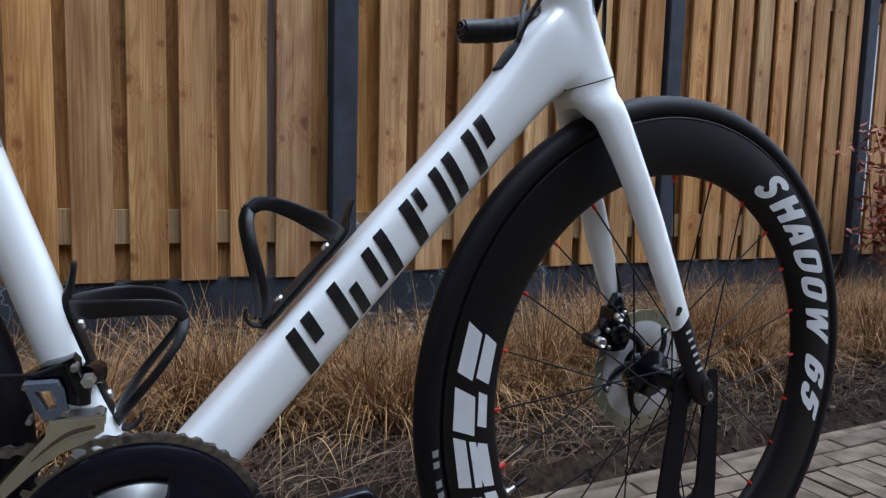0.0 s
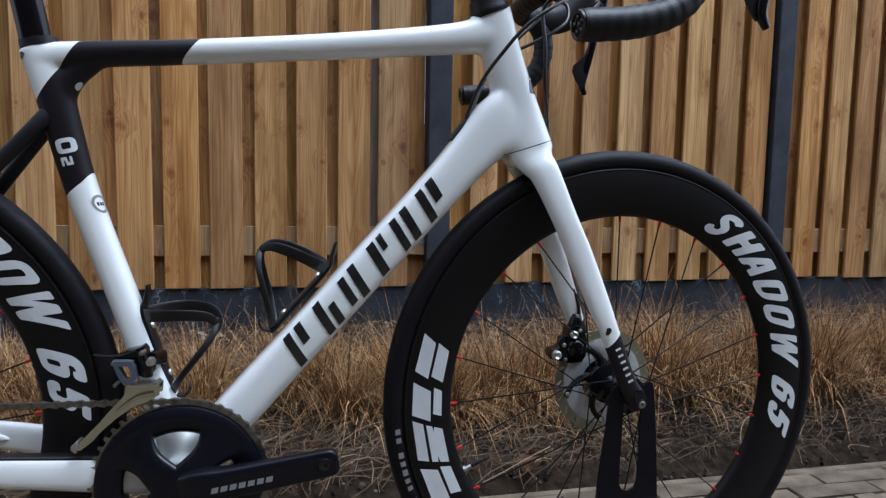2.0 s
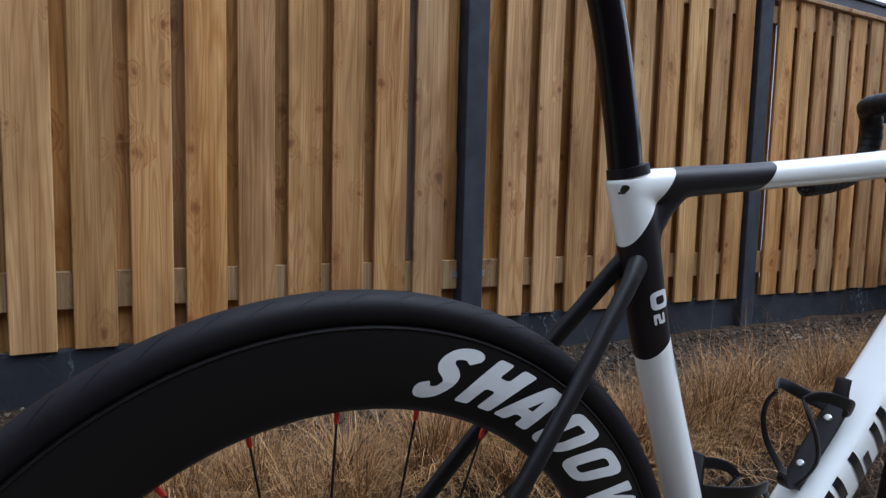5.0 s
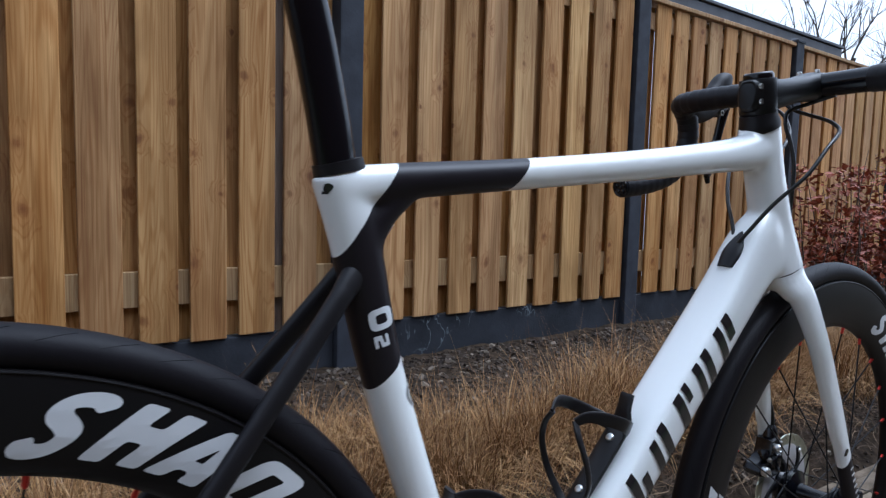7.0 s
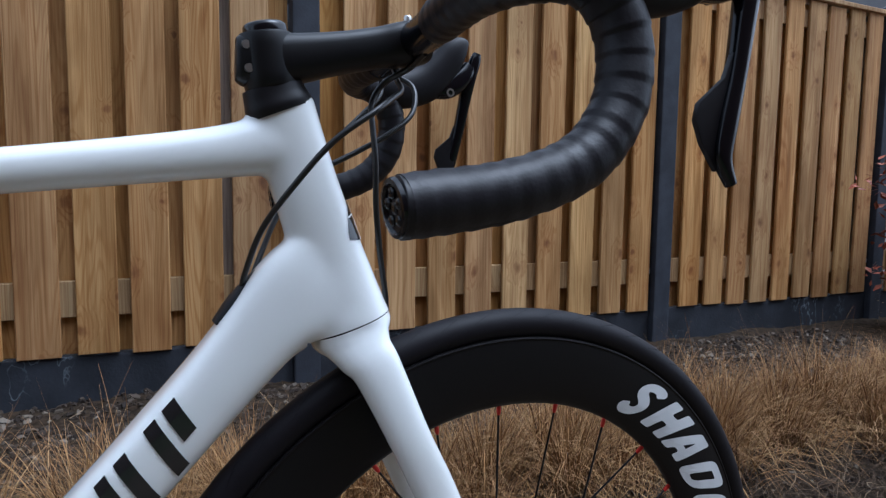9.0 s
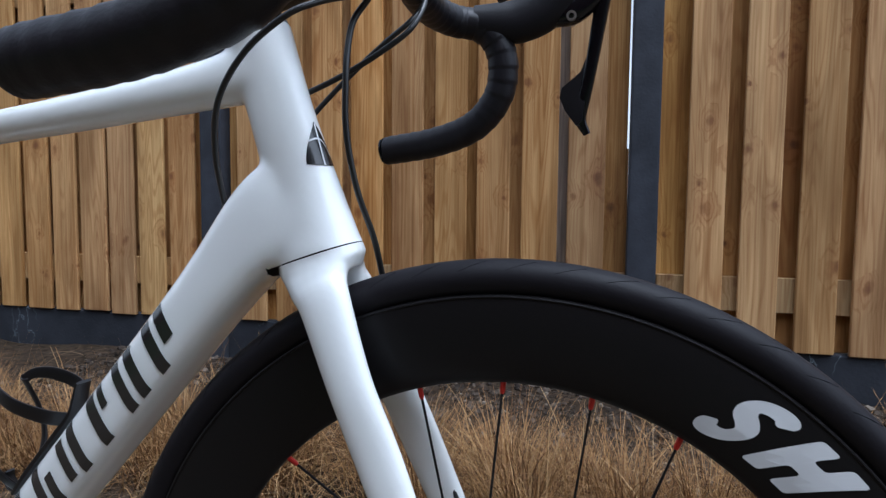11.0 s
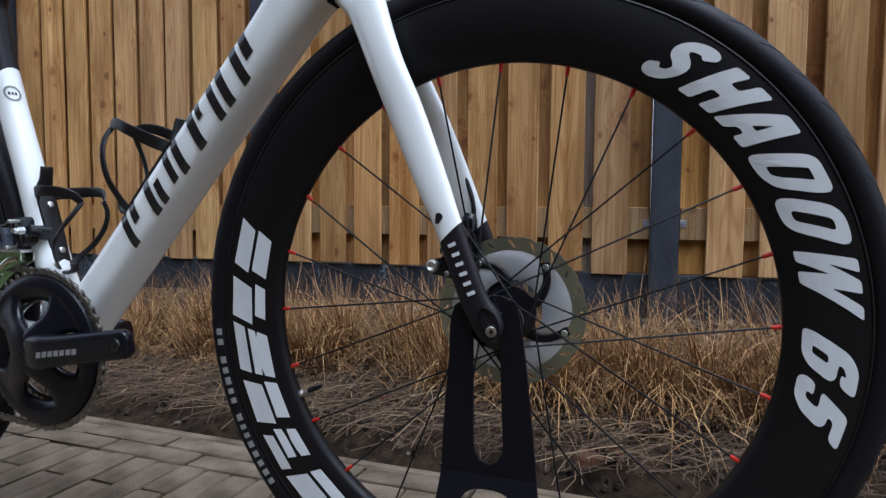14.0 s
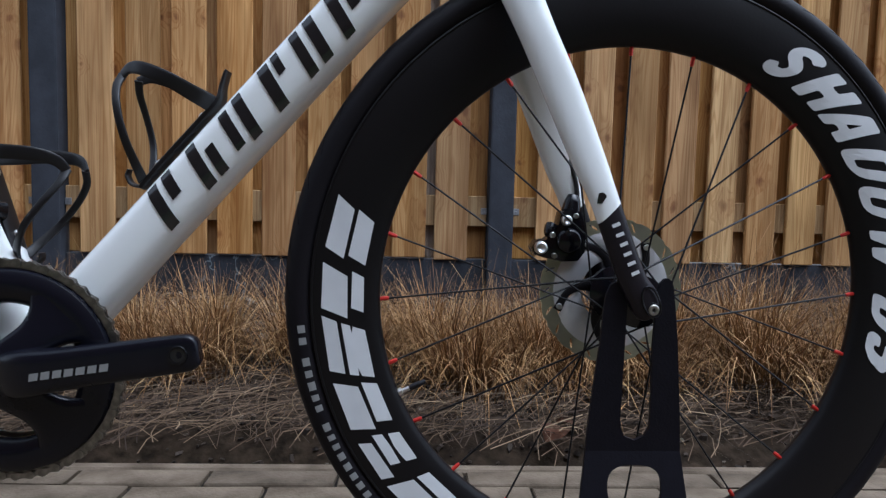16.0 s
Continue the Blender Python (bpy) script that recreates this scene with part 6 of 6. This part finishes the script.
# ---- bottle cages ----
def bottle_cage(origin, along, out):
    """A carbon cage: a backbone along the tube, a loop that hugs the bottle, a tab at the top."""
    along, out = Vector((along[0], 0, along[1])).normalized(), Vector((out[0], 0, out[1])).normalized()
    o = Vector((origin[0], 0, origin[1]))

    def at(s, h, y):
        q = o + along * s + out * h
        return (q.x, y, q.z)

    bm = bmesh.new()
    sweep(bm, [(*at(-0.002, 0.003, 0), 0.011, 0.0035), (*at(0.03, 0.004, 0), 0.0125, 0.0040), (*at(0.09, 0.004, 0), 0.0135, 0.0040), (*at(0.112, 0.005, 0), 0.0125, 0.0034), (*at(0.124, 0.012, 0), 0.0095, 0.0026), (*at(0.136, 0.018, 0), 0.0090, 0.0022), (*at(0.140, 0.019, 0), 0.0085, 0.0018)], 18, 6, 3)
    cage = part("bottle_cage", bm, MAT_CAGE_CARBON, BIKE, "matt black carbon bottle cage")
    bm = bmesh.new()
    sweep(bm, [(*at(-0.002, 0.004, 0), 0.008, 0.0020), (*at(-0.007, 0.013, 0), 0.007, 0.0018), (*at(-0.004, 0.022, 0), 0.006, 0.0016), (*at(0.002, 0.025, 0), 0.005, 0.0014)], 14, 5, 3)
    part("foot_clip", bm, MAT_CAGE_CARBON, cage)
    for sgn in (-1, 1):
        bm = bmesh.new()
        rows = [(0.106, 0.004, 0.008, 0.0080), (0.1035, 0.018, 0.024, 0.0078), (0.098, 0.042, 0.0355, 0.0070), (0.089, 0.066, 0.0315, 0.0066), (0.080, 0.079, 0.0235, 0.0056), (0.069, 0.083, 0.0170, 0.0044)]
        sweep(bm, [(*at(s, h, sgn * y), 0.0017, w) for s, h, y, w in rows], 14, 7, 3)
        part("upper_arm", bm, MAT_CAGE_CARBON, cage)
        bm = bmesh.new()
        rows = [(0.070, 0.0830, 0.0165, 0.0042), (0.058, 0.0755, 0.0250, 0.0038), (0.044, 0.0580, 0.0320, 0.0036), (0.028, 0.0350, 0.0310, 0.0038), (0.013, 0.0150, 0.0180, 0.0044), (0.004, 0.0050, 0.0070, 0.0052)]
        sweep(bm, [(*at(s, h, sgn * y), 0.0017, w) for s, h, y, w in rows], 14, 7, 3)
        part("lower_arm", bm, MAT_CAGE_CARBON, cage)
    for s in (0.026, 0.090):
        bm = bmesh.new()
        q = Vector(at(s, 0.0095, 0))
        sweep(bm, [(*(q - out * 0.006), 0.0045, 0.0045), (*q, 0.0045, 0.0045), (*(q + out * 0.001), 0.003, 0.003)], 12, 2)
        part("cage_bolt", bm, MAT_STEEL, cage)
    return cage


bottle_cage((-0.612, 0.360), (-0.300, 0.954), (0.954, 0.300))
bottle_cage((-0.485, 0.436), (0.667, 0.745), (-0.745, 0.667))

# ---- marks on the frame ----
DT0, DTU, DTV = Vector((-0.590, 0, 0.268)), Vector((0.667, 0, 0.745)), Vector((-0.745, 0, 0.667))


def tube_mark(name, poly_rows, mat, origin, u, v, half_w, half_h, power, lift, label, side=-1, subdivide=10):
    """Blocks laid on a tube's side: rows of s0, s1, v0, v1, slant along u."""
    bm = bmesh.new()
    for s0, s1, v0, v1, slant in poly_rows:
        grid = []
        for i in range(subdivide + 1):
            vv = v0 + (v1 - v0) * i / subdivide
            row = []
            for j in range(3):
                ss = s0 + (s1 - s0) * j / 2 + slant * (vv - v0)
                y = half_w * max(0.0, 1 - min(abs(vv) / half_h, 1) ** power) ** (1 / power) + lift
                p = origin + u * ss + v * vv
                row.append(bm.verts.new(laid((p.x, side * y, p.z), (0, -side, 0), lift)))
            grid.append(row)
        for a, b in zip(grid, grid[1:]):
            for j in range(2):
                bm.faces.new((a[j], a[j + 1], b[j + 1], b[j]))
    return part(name, bm, mat, BIKE, label)


MARKS = [
    [(0.0, 0.012, 0.0, 1.0), (0.019, 0.031, 0.42, 1.0)],
    [(0.004, 0.016, 0.0, 1.0), (0.022, 0.033, 0.0, 0.66)],
    [(0.0, 0.011, 0.10, 0.95), (0.019, 0.031, 0.0, 1.0)],
    [(0.006, 0.019, 0.0, 1.0), (0.024, 0.033, 0.55, 1.0)],
    [(0.0, 0.011, 0.0, 1.0), (0.019, 0.031, 0.0, 1.0)],
    [(0.0, 0.012, 0.0, 1.0), (0.019, 0.032, 0.35, 1.0)],
]
for side in (-1, 1):
    for k, cells in enumerate(MARKS):
        s = 0.188 + 0.0492 * k
        rows = [(s + a, s + b, -0.0190 + 0.0415 * c, -0.0190 + 0.0415 * d, 0.28) for a, b, c, d in cells]
        rows = [(a + 0.28 * (c + 0.0195), b + 0.28 * (c + 0.0195), c, d, sl) for a, b, c, d, sl in rows]
        tube_mark("mark_block", rows, MAT_DECAL_BLACK, DT0, DTU, DTV, 0.0306, 0.0270, 3.4, 0.0009, "black block of a maker's mark", side)
for k in range(6):
    q = Vector((-0.893, 0, 0.309)) + Vector((0.981, 0, -0.155)) * (0.0180 * k)
    bm = bmesh.new()
    yy = -0.0695 + 0.00175 * k
    vs = [bm.verts.new((q.x + a, yy - 0.001, q.z + b)) for a, b in ((0, -0.0055), (0.0115, -0.0073), (0.0145, 0.0042), (0.003, 0.006))]
    bm.faces.new(vs)
    part("mark_block", bm, MAT_DECAL_BLACK, BIKE, "small black maker's mark", smooth=False)
for k in range(6):
    t = k / 5
    q = Vector((-0.036, 0, 0.412)).lerp(Vector((-0.0165, 0, 0.368)), t)
    bm = bmesh.new()
    yy = -0.0625 - 0.0026 * t
    vs = [bm.verts.new((q.x + a, yy, q.z + b)) for a, b in ((-0.0036, -0.0022), (0.0036, 0.0009), (0.0024, 0.0040), (-0.0048, 0.0009))]
    bm.faces.new(vs)
    mk = part("mark_block", bm, MAT_DECAL, BIKE, "small white maker's mark", smooth=False)
    mk.matrix_basis = STEER
# leaf emblems: one on each fork blade, one on the seat cluster
LEAF = [(-0.0040, -0.0050), (0.0004, -0.0048), (0.0042, 0.0010), (0.0040, 0.0034), (0.0008, 0.0056), (-0.0030, 0.0046)]
fork_mesh = bmesh.new()
fork_mesh.from_mesh(fork.data)
FORK_SKIN = BVHTree.FromBMesh(fork_mesh)
fork_mesh.free()
for side in (-1, 1):
    bm = bmesh.new()
    vs = []
    for dx, dz in LEAF:
        at = FORK_SKIN.ray_cast(Vector((-0.0505 + dx, side * 0.15, 0.4370 + dz)), Vector((0, -side, 0)), 0.2)[0]
        vs.append(bm.verts.new((at if at else Vector((-0.0505 + dx, side * 0.0605, 0.4370 + dz))) + Vector((0, side * 0.0006, 0))))
    bm.faces.new(vs)
    part("emblem", bm, MAT_DECAL_BLACK, BIKE, "small black leaf emblem", smooth=False).matrix_basis = STEER
bm = bmesh.new()
bm.faces.new([bm.verts.new(laid((-0.760 + 0.8 * dx, 0, 0.765 + 0.8 * dz), (0, 1, 0))) for dx, dz in LEAF])
part("emblem", bm, MAT_DECAL_BLACK, BIKE, "small black leaf emblem", smooth=False)
# seat tube print
def tube_letter(outline, r, hole, hole_r, x, z, w, h, turn):
    """A letter in unit x, y laid on the seat tube's near side round x, z."""
    bm = bmesh.new()
    loops = []
    for pts in [rounded(outline, r)] + ([rounded(hole, hole_r)] if hole else []):
        vs = [bm.verts.new((u, v, 0)) for u, v in pts]
        loops += [bm.edges.new((vs[k], vs[(k + 1) % len(vs)])) for k in range(len(vs))]
    bmesh.ops.triangle_fill(bm, edges=loops, use_beauty=True)
    for again in range(2):
        bmesh.ops.subdivide_edges(bm, edges=[e for e in bm.edges if e.calc_length() > 0.2], cuts=1)
        bmesh.ops.triangulate(bm, faces=bm.faces[:])
    c, n = math.cos(radians(turn)), math.sin(radians(turn))
    for q in bm.verts:
        lx, lz = (q.co.x - 0.5) * w, (q.co.y - 0.5) * h
        q.co = laid((x + lx * c - lz * n, 0, z + lx * n + lz * c), (0, 1, 0))
    return part("letter", bm, MAT_DECAL, BIKE, "white printed letter", smooth=False)


SQUARE = [(0, 0), (1, 0), (1, 1), (0, 1)]
tube_letter(SQUARE, 0.32, [(0.28, 0.27), (0.72, 0.27), (0.72, 0.73), (0.28, 0.73)], 0.12, -0.7163, 0.6650, 0.0175, 0.0215, -76)
tube_letter([(0, 0), (1, 0), (1, 0.22), (0.38, 0.22), (0.38, 0.36), (1, 0.42), (1, 1), (0, 1), (0, 0.78), (0.66, 0.78), (0.66, 0.62), (0, 0.56)], 0.12, None, 0, -0.7155, 0.6470, 0.0100, 0.0125, -76)
# round approval badge, wrapped round the seat tube
def wrapped_ring(r0, r1, n=32, dz=0.0):
    bm = bmesh.new()
    rows = []
    for r in (r0, r1):
        rows.append([])
        for k in range(n):
            lx, lz = r * math.cos(2 * math.pi * k / n), r * math.sin(2 * math.pi * k / n)
            zz = 0.598 + lz
            a = radians(64) + lx / 0.0185
            rows[-1].append(bm.verts.new(laid((-0.7065 - (zz - 0.6165) * 0.322, 0, zz), (-math.sin(a), math.cos(a), 0))))
    for k in range(n):
        bm.faces.new((rows[0][k], rows[0][(k + 1) % n], rows[1][(k + 1) % n], rows[1][k]))
    return bm


badge = part("badge", wrapped_ring(0.0078, 0.0108), MAT_DECAL_GREY, BIKE, "round grey approval badge")
for k in range(3):
    bm = bmesh.new()
    vs = []
    for lx, lz in ((-0.0052 + 0.0038 * k, -0.002), (-0.0026 + 0.0038 * k, -0.002), (-0.0026 + 0.0038 * k, 0.002), (-0.0052 + 0.0038 * k, 0.002)):
        a = radians(64) + lx / 0.0185
        vs.append(bm.verts.new(laid((-0.7065 + (0.0185 - lz) * 0.322, 0, 0.598 + lz), (-math.sin(a), math.cos(a), 0))))
    bm.faces.new(vs)
    part("badge_bar", bm, MAT_DECAL_BLACK, badge)

bm = bmesh.new()
rim_at = [bm.verts.new(laid((-0.715, -0.003 + 0.0052 * math.cos(w), 0.737 + 0.0052 * math.sin(w)), (-0.94, 0.25, 0.2))) for w in (2 * math.pi * k / 20 for k in range(20))]
bm.faces.new(rim_at)
part("sticker", bm, MAT_DECAL, BIKE, "small round pale sticker")
# head badge: a dark leaf-like wedge on the front of the head tube
bm = bmesh.new()
rows = []
for k in range(9):
    zz = 0.752 + 0.034 * k / 8
    half = 0.0125 * (1 - ((zz - 0.752) / 0.034) ** 1.8) + 0.0003
    rows.append([])
    for j in range(9):
        y = -half + 2 * half * j / 8
        rows[-1].append(bm.verts.new(laid((-0.16, y - 0.0130, zz), (-0.95, 0.3, 0), 0.0007)))
for a, b in zip(rows, rows[1:]):
    for j in range(8):
        bm.faces.new((a[j], a[j + 1], b[j + 1], b[j]))
head_badge = part("head_badge", bm, MAT_DECAL_BLACK, BIKE, "dark rounded head badge")
for path in (
    [(-0.0004, 0.752 + 0.0330 * k / 10, 0.0008) for k in range(11)],
    [(-0.0098 + 0.0200 * k / 10, 0.7700 + 0.0035 * math.sin(0.26 * k) - 0.0125 * (k / 10) ** 4, 0.0007) for k in range(11)],
):
    bm = bmesh.new()
    sides = [[bm.verts.new(laid((-0.16, -0.0130 + y + (off * w if path[0][0] == path[-1][0] else 0.0), z + (0.0 if path[0][0] == path[-1][0] else off * w)), (-0.95, 0.3, 0), 0.0012)) for y, z, w in path] for off in (-1, 1)]
    for k in range(10):
        bm.faces.new((sides[0][k], sides[1][k], sides[1][k + 1], sides[0][k + 1]))
    part("badge_line", bm, MAT_DECAL, head_badge, "thin white line")

# ---- stand ----
def display_stand():
    stand = new("display_stand")
    stand.location = (0, 0, 0)
    tagged(stand, "black bent steel display stand holding the front hub", "bike stand")

    bm = bmesh.new()
    out = [(-0.0482, 0.192), (-0.0468, 0.2215), (-0.0429, 0.2707), (-0.0398, 0.300), (-0.0385, 0.330), (-0.0368, 0.346), (-0.0330, 0.356), (-0.0265, 0.360), (-0.0195, 0.356), (-0.0160, 0.345), (-0.0158, 0.2229), (-0.0145, 0.2140), (-0.0102, 0.2065), (-0.0005, 0.2027), (0.0089, 0.2075), (0.0130, 0.2160), (0.0137, 0.2260), (0.0112, 0.296), (0.0122, 0.349), (0.0146, 0.3585), (0.0180, 0.3625), (0.0220, 0.3632), (0.0258, 0.3605), (0.0278, 0.354), (0.0329, 0.3206), (0.0358, 0.297), (0.0429, 0.2255), (0.0456, 0.192)]
    holed_plate(bm, out, [], -0.0500, -0.0460)
    for q in bm.verts:
        q.co.y -= (q.co.z - 0.192) * 0.045
    part("upright", bm, MAT_STAND, stand, "forked upright of black steel", smooth=False)
    bm = bmesh.new()
    n = 26
    big = [(-0.0005 + 0.0268 * math.copysign(abs(math.cos(2 * math.pi * k / n)) ** 0.75, math.cos(2 * math.pi * k / n)), 0.158 + 0.0212 * math.copysign(abs(math.sin(2 * math.pi * k / n)) ** 0.75, math.sin(2 * math.pi * k / n))) for k in range(n)]
    holed_plate(bm, [(-0.0482, 0.192), (0.0456, 0.192), (0.0566, 0.10), (0.066, -0.004), (-0.076, -0.004), (-0.0605, 0.10)], [big, ring_points(0.0003, 0.1095, 0.0112, 0.0112, 22)], -0.0500, -0.0460)
    for q in bm.verts:
        q.co.y -= (0.192 - q.co.z) * 0.20
    part("leg", bm, MAT_STAND, stand, "flared lower leg with two holes", smooth=False)
    bm = bmesh.new()
    box(bm, (-0.076, -0.175, -0.0085), (0.066, -0.086, -0.0045), 0.001, 1)
    part("foot", bm, MAT_STAND, stand)
    return stand


display_stand()

# ---- pavers, the pieces last ----
def paver_mesh(lx, ly, seed):
    rnd = random.Random(seed)
    bm = bmesh.new()
    box(bm, (-lx / 2, -ly / 2, -0.05), (lx / 2, ly / 2, 0.0), 0.0040, 2)
    for q in bm.verts:
        q.co += Vector((rnd.uniform(-0.0014, 0.0014), rnd.uniform(-0.0014, 0.0014), rnd.uniform(-0.0006, 0.0006)))
    me = bpy.data.meshes.new("paver")
    bm.to_mesh(me)
    bm.free()
    me.materials.append(MAT_PAVER)
    return me


rnd = random.Random(21)
LONG = [paver_mesh(0.199, 0.0490, k) for k in range(4)]
DEEP = [paver_mesh(0.0490, 0.199, 10 + k) for k in range(4)]
HALF = paver_mesh(0.0490, 0.096, 40)
rest_v, rest_f = [], []


def lay(me, x, y, near):
    m = pose(x, y, -0.009 + rnd.uniform(-0.002, 0.001), rnd.uniform(-0.6, 0.6), rnd.uniform(-0.6, 0.6), rnd.uniform(-0.5, 0.5))
    if near:
        shared("paver", me, m, pavement)
    else:
        i0 = len(rest_v)
        rest_v.extend(tuple(m @ q.co) for q in me.vertices)
        rest_f.extend(tuple(i0 + i for i in p.vertices) for p in me.polygons)


for row in range(2):
    y = 0.352 - 0.0265 - 0.0535 * row
    x = -8.8 + 0.1 * row
    while x < 8.8:
        lay(LONG[rnd.randrange(4)], x, y, -1.6 < x < 2.2)
        x += 0.2040
def lay_plain(x, y):
    """Pavers far behind the camera: plain blocks."""
    i0 = len(rest_v)
    z = -0.010 + rnd.uniform(-0.002, 0.001)
    for dz in (-0.01, 0.0):
        rest_v.extend((x + dx, y + dy, z + dz) for dx, dy in ((-0.0245, -0.0995), (0.0245, -0.0995), (0.0245, 0.0995), (-0.0245, 0.0995)))
    rest_f.append((i0 + 4, i0 + 5, i0 + 6, i0 + 7))
    rest_f.extend((i0 + k, i0 + (k + 1) % 4, i0 + 4 + (k + 1) % 4, i0 + 4 + k) for k in range(4))


x = -8.8
col = 0
while x < 8.8:
    y = 0.352 - 0.108 - 0.101 - (0.102 if col % 2 else 0.0)
    seen = -3.2 < x < 4.2
    if col % 2:
        lay(HALF, x, 0.352 - 0.108 - 0.0500, -1.3 < x < 1.5)
    k = 0
    while y > -4.6:
        if seen and y > -1.0:
            lay(DEEP[rnd.randrange(4)], x, y, -1.3 < x < 1.5 and k < 3)
        else:
            lay_plain(x, y)
        y -= 0.2040
        k += 1
    x += 0.0535
    col += 1
me = bpy.data.meshes.new("paver_field")
me.from_pydata(rest_v, [], rest_f)
me.materials.append(MAT_PAVER)
field = new("paver_field", me)
field.parent = pavement
tagged(field, kind="stuff")
